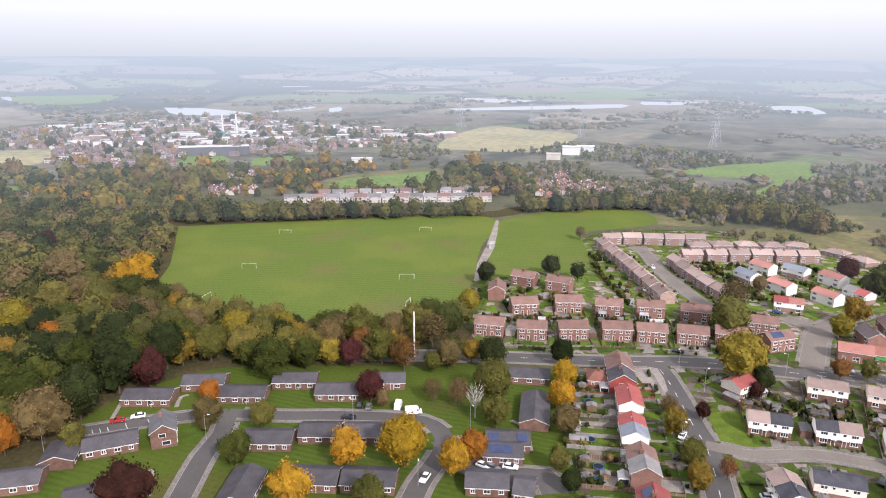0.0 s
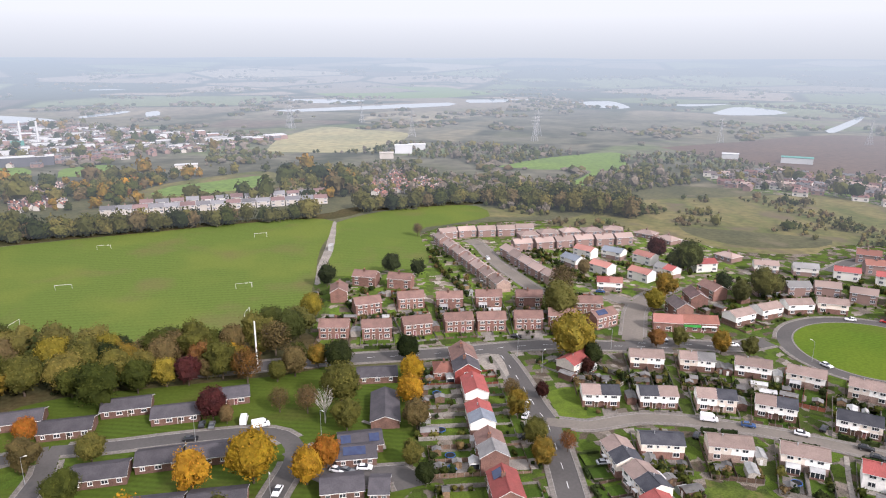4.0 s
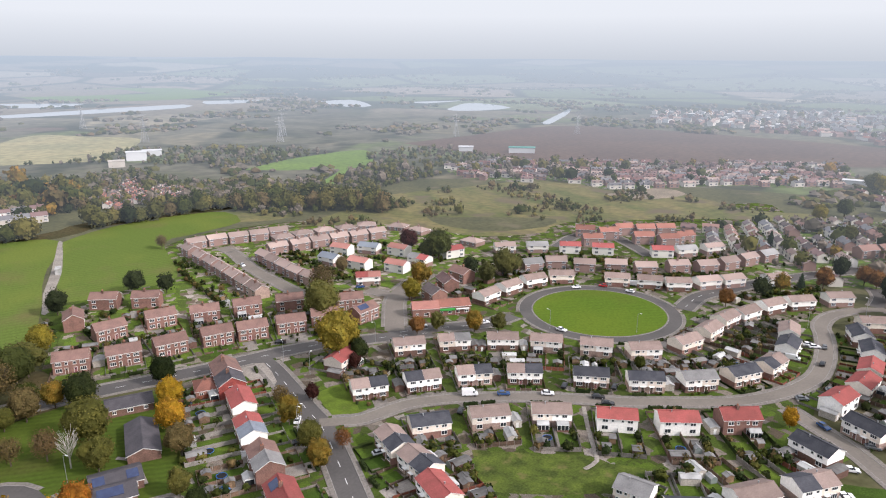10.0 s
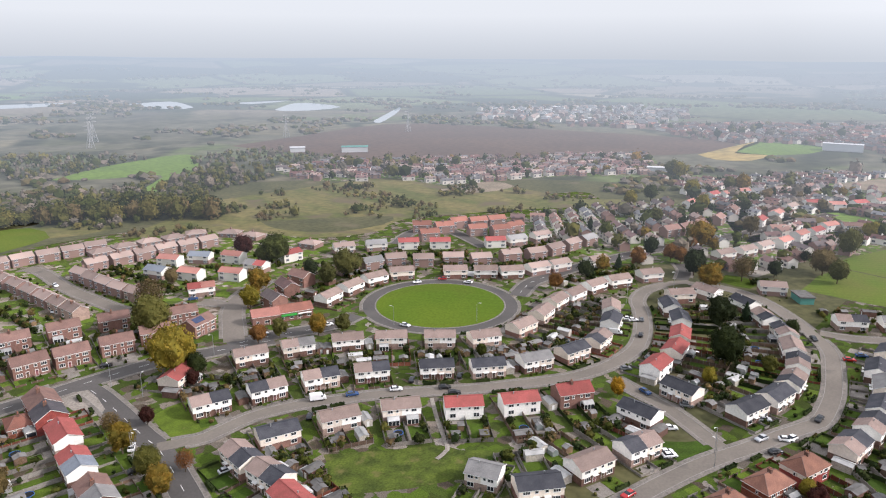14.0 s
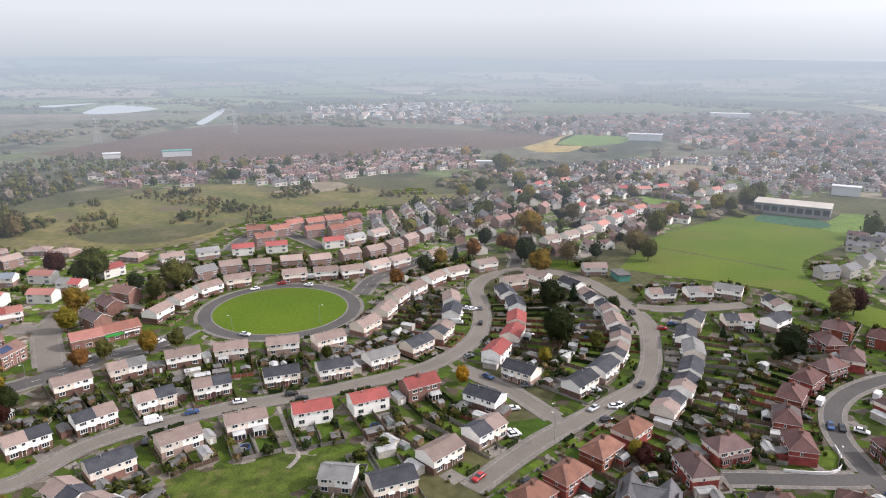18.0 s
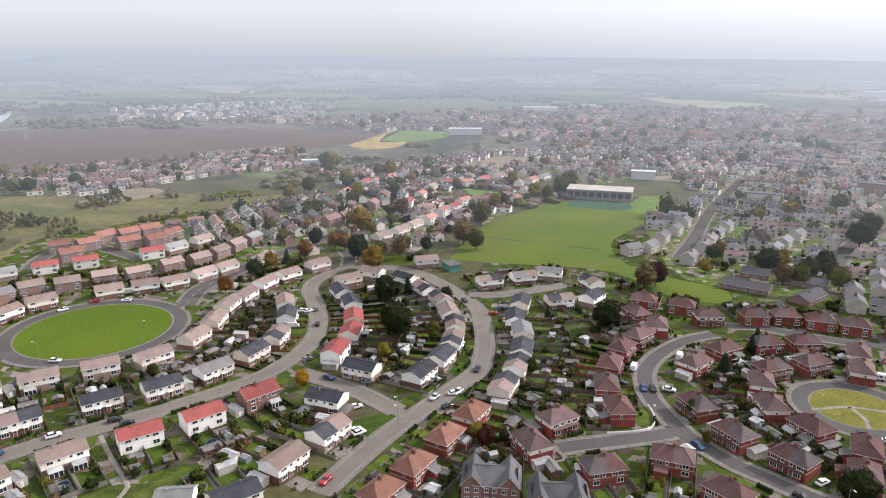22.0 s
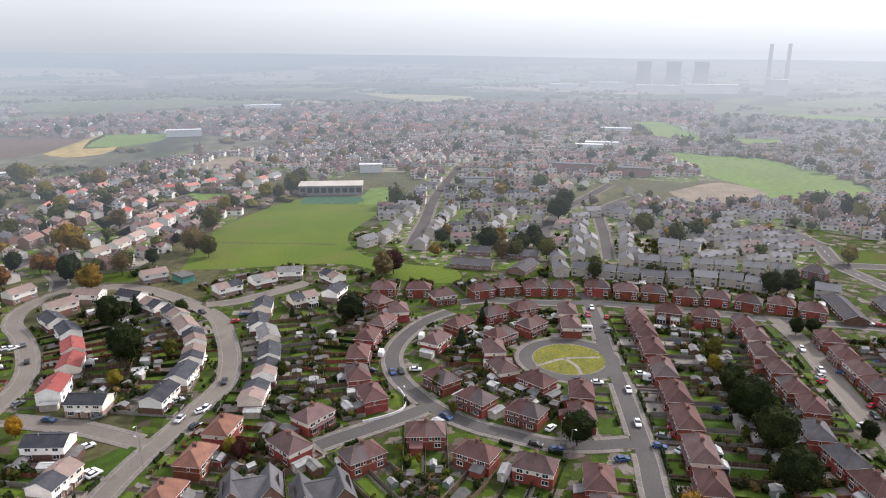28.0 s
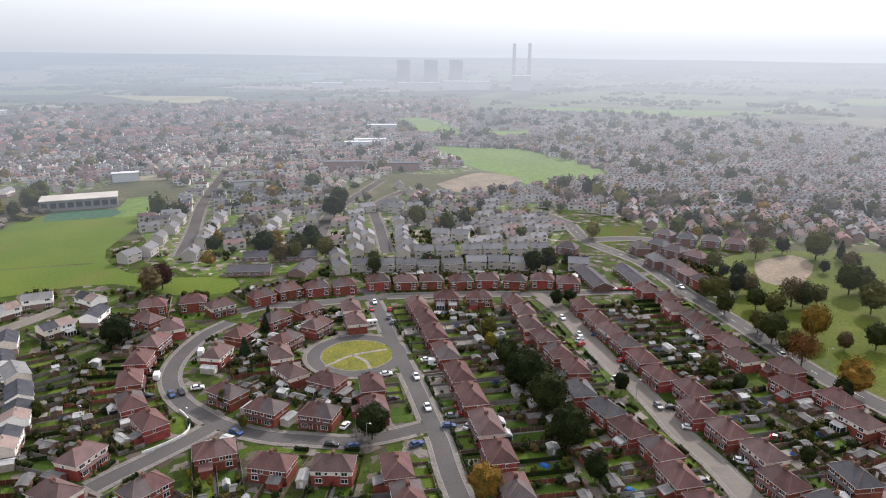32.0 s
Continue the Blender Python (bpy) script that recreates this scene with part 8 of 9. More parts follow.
def lamp(x, y):
    h = (x * 13 + y * 7) % 360
    if LAMP:
        copy_thing(LAMP[0], at(x, y, h))
        return
    bm = bmesh.new()
    tube(bm, (0, 0, -0.2), (0, 0, 1.3), 0.11, 0.10, 8)
    tube(bm, (0, 0, 1.3), (0, 0, 8.0), 0.075, 0.055, 8)
    root = finish("street_lamp", bm, "steel")
    g = bmesh.new()
    tube(g, (0, 0, 7.9), (1.1, 0, 8.25), 0.05, 0.04, 6)
    part("arm", g, "steel", root)
    g = bmesh.new()
    box(g, 0.9, 1.65, -0.14, 0.14, 8.2, 8.34)
    part("lantern", g, "white_paint", root)
    root.matrix_basis = at(x, y, h)
    tagged(root, "slim grey steel street lamp at the kerb", "street lamp", "street lamps")
    LAMP.append(root)


CARS = {}


def along_road(x, y, deg):
    """The direction of the carriageway for what stands on it, or the given one."""
    for hw, pts in ROADS:
        q = np.hypot(pts[:, 0] - x, pts[:, 1] - y)
        k = int(np.argmin(q))
        if q[k] < hw + 0.6:
            a, b = pts[max(k - 1, 0)], pts[min(k + 1, len(pts) - 1)]
            return math.degrees(math.atan2(b[1] - a[1], b[0] - a[0]))
    return deg


def car(kind, x, y, deg):
    m = at(x, y, along_road(x, y, deg), 0.17)
    if kind in CARS:
        copy_thing(CARS[kind], m)
        return
    van = kind == "van"
    L, W = (5.2, 1.95) if van else (4.2, 1.75)
    if van:
        prof = [(-2.6, 0.35), (-2.6, 2.2), (-2.45, 2.35), (0.9, 2.35), (1.5, 1.95), (2.0, 1.2), (2.55, 1.0), (2.6, 0.35)]
    else:
        prof = [(-2.1, 0.3), (-2.1, 0.85), (-1.85, 0.98), (-1.7, 1.0), (0.75, 0.98), (1.9, 0.8), (2.08, 0.6), (2.1, 0.3)]
    bm = bmesh.new()
    rows = [[bm.verts.new((px, s * (W / 2 - (0.1 if pz > 1.6 else 0)), pz)) for px, pz in prof] for s in (-1, 1)]
    n = len(prof)
    for k in range(n):
        bm.faces.new((rows[0][k], rows[0][(k + 1) % n], rows[1][(k + 1) % n], rows[1][k]))
    bm.faces.new(rows[0])
    bm.faces.new(rows[1][::-1])
    bmesh.ops.recalc_face_normals(bm, faces=bm.faces[:])
    bmesh.ops.bevel(bm, geom=bm.edges[:], offset=0.06, segments=1, affect="EDGES")
    paint = "car_white" if van else "car_" + kind
    root = finish("van" if van else "car", bm, paint)
    g = bmesh.new()
    if van:
        box(g, 0.95, 1.45, -W / 2 - 0.005, W / 2 + 0.005, 1.35, 1.85)
        box(g, 1.5, 1.9, -0.7, 0.7, 1.42, 1.8)
        part("cab_windows", g, "glass", root)
    else:
        base = [(-1.75, 0.97), (-1.3, 1.42), (0.1, 1.45), (0.85, 0.98)]
        rr = [[g.verts.new((px, s * (W / 2 - 0.1 - (0.14 if pz > 1.2 else 0)), pz)) for px, pz in base] for s in (-1, 1)]
        for k in range(4):
            g.faces.new((rr[0][k], rr[0][(k + 1) % 4], rr[1][(k + 1) % 4], rr[1][k]))
        g.faces.new(rr[0])
        g.faces.new(rr[1][::-1])
        bmesh.ops.recalc_face_normals(g, faces=g.faces[:])
        for f in g.faces:
            f.material_index = 1 if f.normal.z > 0.9 else 0
        part("cabin", g, ["glass", paint], root)
    for sx in (-1, 1):
        for sy in (-1, 1):
            g = bmesh.new()
            cx = sx * L * 0.31
            tube(g, (cx, sy * (W / 2 - 0.18), 0.31), (cx, sy * (W / 2 + 0.02), 0.31), 0.31, 0.31, 12, 0)
            tube(g, (cx, sy * (W / 2 + 0.02), 0.31), (cx, sy * (W / 2 + 0.03), 0.31), 0.18, 0.18, 10, 1)
            part("wheel", g, ["tyre", "steel"], root)
    root.matrix_basis = m
    names = {"white": "white hatchback car", "silver": "silver hatchback car", "black": "black hatchback car", "blue": "dark blue hatchback car", "red": "bright red hatchback car", "grey": "dark grey hatchback car", "van": "white panel van"}
    tagged(root, names[kind] + " parked by the kerb or drive", "van" if van else "car", "parked cars")
    CARS[kind] = root


for k in range(15):
    x = -114.0 + k * 10.4
    house("grey", x, 514.0 + 0.06 * (x + 60), 4, ("slate2", "pale", "mauve")[k % 3], ("slate2", "pale", "mauve")[k % 3], 9.6)
for k in range(13):
    x = -92.0 + k * 10.4
    house("white" if k % 3 else "grey", x, 531.0 + 0.13 * (x + 86), 7, "pale" if k % 2 else "mauve", "pale" if k % 2 else "mauve", 8.6)
lay_far_houses()
block("school_hall", 530.1, 9.0, -93, 47.1, 20, 7, "far_roof_grey", "far_wall_stone", "long grey sports hall with a pale roof beside the field", "building", 0.6, 9)
block("stadium_stand", -256, 777, 13, 74, 14, 9, "far_charcoal", "far_white", "long stadium stand with a white roof edge", "stand")
block("works_shed", -434, 967, 24, 29, 12, 7, "far_wall_brick", "far_concrete", "brick mill building in the far town")
block("works_shed", -337, 935, 20, 29, 11, 6, "far_concrete", "far_concrete", "grey works shed in the town")
block("works_shed", -300, 937, 18, 14, 11, 8, "far_green_paint", "far_green_paint", "green steel works building")
block("works_shed", -275, 988, 16, 20, 11, 5, "far_white", "far_white", "white works shed in the town")
block("works_shed", -225, 975, 13, 29, 11, 5, "far_concrete", "far_white", "pale works shed in the town")
block("works_shed", -157, 922, 10, 27, 10, 4, "far_white", "far_white", "long white shed in the town")
block("works_shed", -98, 898, 6, 31, 10, 4, "far_charcoal", "far_white", "low shed with a white roof")
block("works_shed", -576, 1057, 29, 35, 13, 5, "far_concrete", "far_concrete", "grey works shed in town")
block("works_shed", -85, 722, 7, 21, 8, 4, "far_wall_stone", "far_concrete", "long low farm shed")
block("far_building", 145, 787, -10, 20, 11, 9, "far_white", "far_white", "white domed works shed in the scrub")
block("far_building", 119, 749, -9, 15, 10, 6, "far_wall_stone", "far_wall_stone", "cream farm building among trees")
block("far_building", 167, 817, -12, 20, 11, 6, "far_concrete", "far_white", "pale works shed among scrub")
block("far_building", 528, 612, -41, 30, 11, 6, "far_concrete", "far_green_paint", "greenish glasshouse by the houses")
block("far_building", 483, 660, -36, 17, 11, 5, "far_concrete", "far_white", "pale works shed among scrub")
block("far_building", 921, 197, -78, 42, 13, 8, "far_white", "far_white", "white school building by a field")
block("far_building", 1307, 139, -84, 64, 18, 10, "far_white", "far_white", "long white building far off")
block("far_building", 742, -287, -111, 36, 11, 8, "far_white", "far_white", "white school building among trees")
block("far_building", 882, -359, -112, 39, 13, 8, "far_concrete", "far_white", "low school building by a field")
block("far_building", 2444, -369, -99, 121, 33, 10, "far_white", "far_white", "far white sheds in the haze")
block("far_building", 731, -273, -110, 38, 10, 7, "far_white", "far_white", "white school roofs among trees")
block("far_building", 541, -108, -101, 22, 7, 7, "far_concrete", "far_charcoal", "grey flat-roofed hall in town")
block("far_building", 622, -25, -92, 20, 8, 7, "far_concrete", "far_white", "cream flat-roofed hall in town")
block("far_building", 617, 282, -65, 22, 9, 6, "far_concrete", "far_concrete", "pale flat-roofed hall in town")
block("far_building", 597, -205, -109, 36, 8, 8, "far_wall_brick", "far_charcoal", "dark school block by houses")
block("far_building", 574, -252, -114, 31, 8, 7, "far_wall_brick", "far_charcoal", "dark school block by houses")
stack_tower("works_chimney", -300, 951, 0, 31, 1.7, 1.3, "far_concrete", "slim pale works chimney")
stack_tower("works_chimney", -281, 951, 0, 31, 1.7, 1.3, "far_concrete", "slim pale works chimney")
cooling_tower(1915, -851, 79, 31)
cooling_tower(1887, -926, 79, 31)
cooling_tower(1860, -995, 79, 31)
stack_tower("power_chimney", 1717, -1104, 0, 125, 6.5, 4.6, "far_concrete", "tall slim concrete power station chimney")
stack_tower("power_chimney", 1701, -1145, 0, 126, 6.5, 4.6, "far_concrete", "tall slim concrete power station chimney")
block("power_hall", 1893, -736, -111, 99, 40, 23, "far_white", "far_white", "pale power station hall in the haze")
block("power_hall", 1843, -863, -115, 116, 40, 17, "far_concrete", "far_white", "pale power station hall in the haze")
block("power_hall", 1740, -963, -119, 130, 40, 23, "far_white", "far_white", "pale power station hall in the haze")
block("power_hall", 1659, -1092, -123, 52, 40, 39, "far_concrete", "far_white", "pale power station hall in the haze")
block("power_hall", 1995, -644, -108, 86, 40, 14, "far_white", "far_white", "pale power station hall in the haze")
block("power_hall", 2465, -724, -106, 105, 40, 21, "far_white", "far_white", "pale power station hall in the haze")
pylon(188, 954, 38)
pylon(363, 926, 39)
pylon(30, 1109, 36)
pylon(25, 1115, 38)
pylon(334, 863, 34)
pylon(561, 790, 33)
pylon(726, 722, 33)
pylon(148, 1188, 35)
goal(-17.8, 325.3, 0)
goal(-11.1, 423.8, 0)
goal(-100.0, 342.3, 0)
goal(-97.4, 415.2, 0)
goal(-106.1, 294.4, 75)
goal(-15.3, 287.3, 75)
mast(-10.3, 233.0, 17.5)
bay_line(-103.7, 179.6, -101.3, 175.7)
bay_line(-102.1, 180.6, -99.6, 176.7)
bay_line(-100.2, 181.3, -97.7, 177.4)
bay_line(-98.4, 182.2, -95.9, 178.4)
bay_line(-94.1, 184.5, -91.6, 180.7)
bay_line(-88.4, 186.9, -86.0, 183.0)
bay_line(-86.3, 187.6, -83.8, 183.7)
footpath([(-99.3, 187.2), (-100.4, 194.2), (-101.0, 197.8)])
footpath([(-72.7, 149.0), (-74.8, 156.1), (-76.7, 160.7)])
footpath([(-82.6, 194.3), (-83.6, 201.0), (-81.5, 202.5)])
footpath([(20.7, 187.1), (24.4, 182.2), (24.6, 170.1)])
footpath([(205.5, -135.0), (195.6, -138.5), (186.5, -142.1)])
footpath([(197.8, -138.7), (199.2, -145.3), (192.1, -151.4)])
footpath([(212.7, -63.9), (217.3, -75.4), (216.4, -88.4)])
footpath([(217.3, -75.4), (210.5, -77.8), (204.4, -77.1)])
footpath([(146.8, 136.8), (138.3, 126.6), (131.3, 117.3), (127.8, 113.1), (122.3, 112.1)])
lamp(-11.0, 249.8)
lamp(-6.1, 154.1)
lamp(8.2, 182.1)
lamp(83.9, 250.8)
lamp(113.7, 251.1)
lamp(67.1, 173.3)
lamp(118.1, 218.7)
lamp(-67.0, 175.3)
lamp(-109.7, 169.1)
lamp(-26.7, 186.7)
lamp(81.8, 220.6)
lamp(68.0, 174.4)
lamp(182.8, 191.2)
lamp(208.5, 168.7)
lamp(85.5, 206.0)
lamp(270.3, 133.5)
lamp(169.3, 54.9)
lamp(304.1, 126.8)
lamp(175.9, 57.4)
lamp(163.3, -56.9)
lamp(189.3, -15.7)
lamp(203.6, 11.1)
lamp(162.9, -218.4)
lamp(133.9, -216.7)
lamp(118.2, -214.0)
lamp(190.0, -234.0)
lamp(158.2, -58.2)
lamp(145.6, -142.5)
lamp(223.8, -237.1)
car("red", -96.7, 185.2, 83)
car("white", -91.7, 187.9, 106)
car("white", -109.1, 180.5, 86)
car("black", -28.1, 187.7, 14)
car("black", -25.7, 195.5, 87)
car("grey", -22.8, 194.4, 87)
car("white", -4.4, 156.6, 72)
car("van", -13.7, 194.9, 84)
car("van", -8.8, 191.0, 8)
car("white", 11.0, 162.3, 16)
car("grey", 13.5, 161.3, 15)
car("white", 18.1, 161.8, 74)
car("black", 87.2, 237.4, -20)
car("white", 140.9, 221.1, -32)
car("black", 64.8, 166.2, -11)
car("blue", 143.3, 279.3, -27)
car("white", 109.1, 345.1, 42)
car("white", 95.8, 308.6, 43)
car("white", 143.0, 149.1, -44)
car("black", 154.7, 138.2, -48)
car("van", 121.8, 162.8, -37)
car("blue", 131.1, 157.0, -40)
car("black", 113.0, 155.6, 44)
car("black", 151.4, 150.1, 35)
car("black", 164.6, 140.2, 30)
car("grey", 207.8, 100.9, -44)
car("white", 179.7, 71.9, -48)
car("white", 165.7, 65.7, -38)
car("silver", 191.4, 50.1, -55)
car("white", 195.7, 44.7, -57)
car("blue", 196.1, 87.9, -56)
car("grey", 196.1, 74.1, -59)
car("white", 228.1, 221.9, -46)
car("white", 244.4, 203.6, -50)
car("red", 240.1, 216.3, -48)
car("van", 254.1, 209.0, -51)
car("white", 164.2, 210.2, -38)
car("white", 184.8, 186.6, -45)
car("black", 154.0, 133.4, 11)
car("white", 252.1, 120.8, -44)
car("black", 239.5, 111.2, -5)
car("grey", 255.1, 118.7, -5)
car("white", 252.2, 123.3, -44)
car("van", 234.8, 119.6, -63)
car("black", 280.6, 59.8, -18)
car("black", 186.9, 44.8, -37)
car("silver", 80.8, 148.9, -8)
car("white", 69.2, 178.2, 59)
car("grey", 221.4, 98.4, -46)
car("white", 236.6, 88.8, -49)
car("white", 166.7, 67.1, -38)
car("red", 141.9, 65.7, -35)
car("silver", 203.3, 53.1, -55)
car("white", 196.9, 43.8, -52)
car("van", 228.8, -11.3, -13)
car("blue", 214.0, -14.1, -14)
car("blue", 182.0, -27.7, -69)
car("white", 171.6, -56.7, -48)
car("white", 190.9, -88.2, -45)
car("white", 170.7, -82.6, -51)
car("grey", 244.5, -101.0, -32)
car("red", 255.9, -97.9, -31)
car("van", 242.1, -27.3, -16)
car("black", 163.7, -50.0, -77)
car("blue", 160.6, -54.8, -79)
car("black", 199.8, -74.5, -100)
car("white", 197.1, -80.1, -102)
car("black", 180.2, -75.2, -93)
car("white", 240.0, -111.8, -105)
car("white", 201.2, -97.1, -96)
car("red", 166.2, -91.8, -119)
car("grey", 162.7, -86.9, -118)
car("black", 146.5, 53.1, -50)
car("black", 214.6, 41.0, -59)
car("van", 197.0, -98.5, -112)
car("black", 214.3, -17.1, -95)
car("black", 216.1, -7.2, -92)
car("blue", 275.2, 42.3, -61)
car("red", 268.2, 44.8, -61)
car("white", 214.9, -22.1, -96)
car("white", 263.5, -102.2, -31)
car("red", 252.4, -104.7, -33)
car("grey", 239.1, -100.5, -38)
car("white", 212.5, -163.9, -68)
car("white", 195.4, -159.2, -119)
car("blue", 192.5, -165.0, -121)
car("red", 187.8, -154.1, -69)
car("silver", 191.0, -155.8, -69)
car("red", 249.4, -181.5, -126)
car("white", 160.4, -147.3, -73)
car("red", 170.5, -158.4, -73)
car("black", 164.8, -154.7, -73)
car("grey", 139.7, -146.2, -76)
car("black", 137.0, -149.3, -127)
car("white", 126.2, -145.2, -129)
car("white", 107.5, -144.3, -138)
car("grey", 102.9, -143.1, -124)
car("red", 102.5, -145.7, -125)
car("red", 110.7, -162.7, -146)
car("white", 106.3, -183.6, -150)
car("white", 147.6, -212.9, -105)
car("black", 105.5, -128.7, -101)
car("red", 162.6, -90.6, -119)
car("white", 155.6, -88.6, -60)
car("blue", 158.1, -83.5, -118)
car("blue", 153.5, -70.9, -85)
car("white", 219.6, -236.5, -97)
car("red", 245.4, -193.1, -128)
car("black", 232.2, -202.1, -131)
car("red", 229.3, -209.6, -132)
car("red", 228.0, -212.4, -133)
car("silver", 227.1, -216.0, -134)
car("white", 231.1, -206.1, -132)



# ---- gardens: lawns, paths, hedges, fences, sheds round each house ----
g = random.Random(21)
SHED = {}


def slab(name, mat, cx, cy, deg, w, d, z, label, category):
    bm = bmesh.new()
    box(bm, -w / 2, w / 2, -d / 2, d / 2, 0, z)
    ob = finish(name, bm, mat)
    ob.matrix_basis = at(cx, cy, deg)
    tagged(ob, label, category, kind="structure")
    return ob


def hedge_bm(w, rnd, tall=1.2):
    """A clipped hedge: a rough box covered in small leaf clumps."""
    n = int(26 * w)
    q = np.random.default_rng(int(w * 100))
    p = np.stack([q.uniform(-w / 2, w / 2, n), q.uniform(-0.45, 0.45, n), tall * np.sqrt(q.uniform(0.0, 1, n))], 1)
    d = q.normal(size=(n, 3))
    d /= np.linalg.norm(d, axis=1)[:, None]
    u = np.cross(d, q.normal(size=(n, 3)))
    u /= np.linalg.norm(u, axis=1)[:, None]
    v = np.cross(d, u)
    V = np.stack([p - u * .2 - v * .16, p + u * .2 - v * .18, p + u * .16 + v * .2, p - u * .18 + v * .17], 1).reshape(-1, 3).tolist()
    F = [(4 * i, 4 * i + 1, 4 * i + 2, 4 * i + 3) for i in range(n)]
    b = len(V)
    V += [(sx * w / 2, sy * 0.38, z) for z in (-0.05, tall * 0.9) for sx, sy in ((-1, -1), (1, -1), (1, 1), (-1, 1))]
    F += [tuple(b + k for k in f) for f in ((4, 5, 6, 7), (0, 1, 5, 4), (1, 2, 6, 5), (2, 3, 7, 6), (3, 0, 4, 7))]
    return V, F


HEDGE = {}


def hedge(x, y, deg, w):
    w = round(w * 2) / 2
    if w in HEDGE:
        copy_thing(HEDGE[w], at(x, y, deg))
    else:
        V, F = hedge_bm(w, g)
        ob = raw("hedge", V, F, "leaf_hedge")
        tagged(ob, "clipped dark green garden hedge", "hedge", "garden hedges")
        ob.matrix_basis = at(x, y, deg)
        HEDGE[w] = ob


FENCE = {}


def fence_runs(bm, runs, tall=1.45):
    """Panel fences with stouter concrete posts, joined at the corners."""
    for (x0, y0), (x1, y1) in runs:
        L = math.hypot(x1 - x0, y1 - y0)
        dx, dy = (x1 - x0) / L, (y1 - y0) / L
        n = max(1, round(L / 2.1))
        rim = []
        for k in range(n + 1):
            s = L * k / n
            rim += [(s - 0.08, 0.03, tall), (s - 0.08, 0.08, tall + 0.12), (s + 0.08, 0.08, tall + 0.12), (s + 0.08, 0.03, tall)]
        cols = [([bm.verts.new((x0 + dx * s - dy * q * h, y0 + dy * s + dx * q * h, z)) for q in (-1, 1) for z in (-0.1, top)], h) for s, h, top in rim[1:-1]]
        for (p, hp), (q, hq) in zip(cols[:-1], cols[1:]):
            post = hp > 0.05 and hq > 0.05
            for f in ((p[0], q[0], q[1], p[1]), (q[2], p[2], p[3], q[3]), (p[1], q[1], q[3], p[3])):
                bm.faces.new(f).material_index = 1 if post else 0
    bmesh.ops.remove_doubles(bm, verts=bm.verts[:], dist=0.012)


FENCE_LOOK = [("fence_wood", "brown timber panel fence with concrete posts"), ("fence_grey", "weathered grey timber panel fence with concrete posts"), ("paving", "pale concrete panel fence round the gardens"),
              ("fence_red", "red-stained timber panel fence with pale posts"), ("leaf_hedge", "dark green hedge line round the gardens")]


def garden_fence(x, y, deg, w, d, L, look_, F):
    """Round the gardens of a pair: the rear ones high, the front ones low with gaps for the gates."""
    key = (w, d, L, look_, F)
    if key in FENCE:
        copy_thing(FENCE[key], at(x, y, deg))
        return
    bm = bmesh.new()
    a, b = d / 2 + 0.2, d / 2 + L
    if L:
        fence_runs(bm, [((-w / 2 - 0.8, a), (-w / 2 - 0.8, b)), ((-w / 2 - 0.8, b), (0, b)), ((0, b), (w / 2 + 0.8, b)), ((w / 2 + 0.8, b), (w / 2 + 0.8, a)), ((0, b), (0, a))], 1.35)
    if F:
        a, b = -d / 2 - 0.2, -d / 2 - F
        top = d / 2 + 0.2 if L else a
        for q in (-1, 1):
            side = q * (w / 2 + 0.8)
            if L:
                fence_runs(bm, [((side, top), (side, b)), ((side, b), (q * w * 0.3, b)), ((q * w * 0.16, b), (0, b))], 0.75)
            else:
                fence_runs(bm, [((side, top), (side, b)), ((side, b), (0, b))], 0.75)
        fence_runs(bm, [((0, b), (0, top))], 0.75)
    ob = finish("fence", bm, [FENCE_LOOK[look_][0], "paving" if look_ < 4 else "leaf_hedge"])
    tagged(ob, FENCE_LOOK[look_][1], "fence", "garden fences")
    ob.matrix_basis = at(x, y, deg)
    FENCE[key] = ob


def shed(x, y, deg, k):
    if k in SHED:
        copy_thing(SHED[k], at(x, y, deg))
        return
    w, d, h, wall, roof, lab = [(2.4, 1.8, 1.9, "timber", "shed_felt", "small timber garden shed with a felt roof"), (3.0, 2.4, 2.0, "fence_wood", "shed_felt", "brown timber shed with a felt roof"),
                                (2.8, 5.0, 2.2, "pebbledash", "sheet_white", "pale prefabricated garage with a sheet roof"), (3.2, 2.8, 2.1, "sheet_white", "sheet_white", "white sheet-clad garden outbuilding with low roof"),
                                (3.0, 5.2, 2.2, "brick_dark", "shed_felt", "dark brick garage with a felt roof")][k]
    bm = bmesh.new()
    gable_wall(bm, d, w, 0, h, 0.45)
    root = finish("shed" if k < 2 else "outbuilding", bm, wall)
    part("roof", gable_roof(-d / 2 - 0.15, d / 2 + 0.15, w, h, 0.45, 0.15, 0.06), [roof, roof], root)
    gg = bmesh.new()
    box(gg, d / 2, d / 2 + 0.04, -0.4, 0.4, 0.05, 1.75)
    part("door", gg, "timber" if k < 2 else "white_paint", root)
    tagged(root, lab, "shed", "garden sheds")
    root.matrix_basis = at(x, y, deg)
    SHED[k] = root


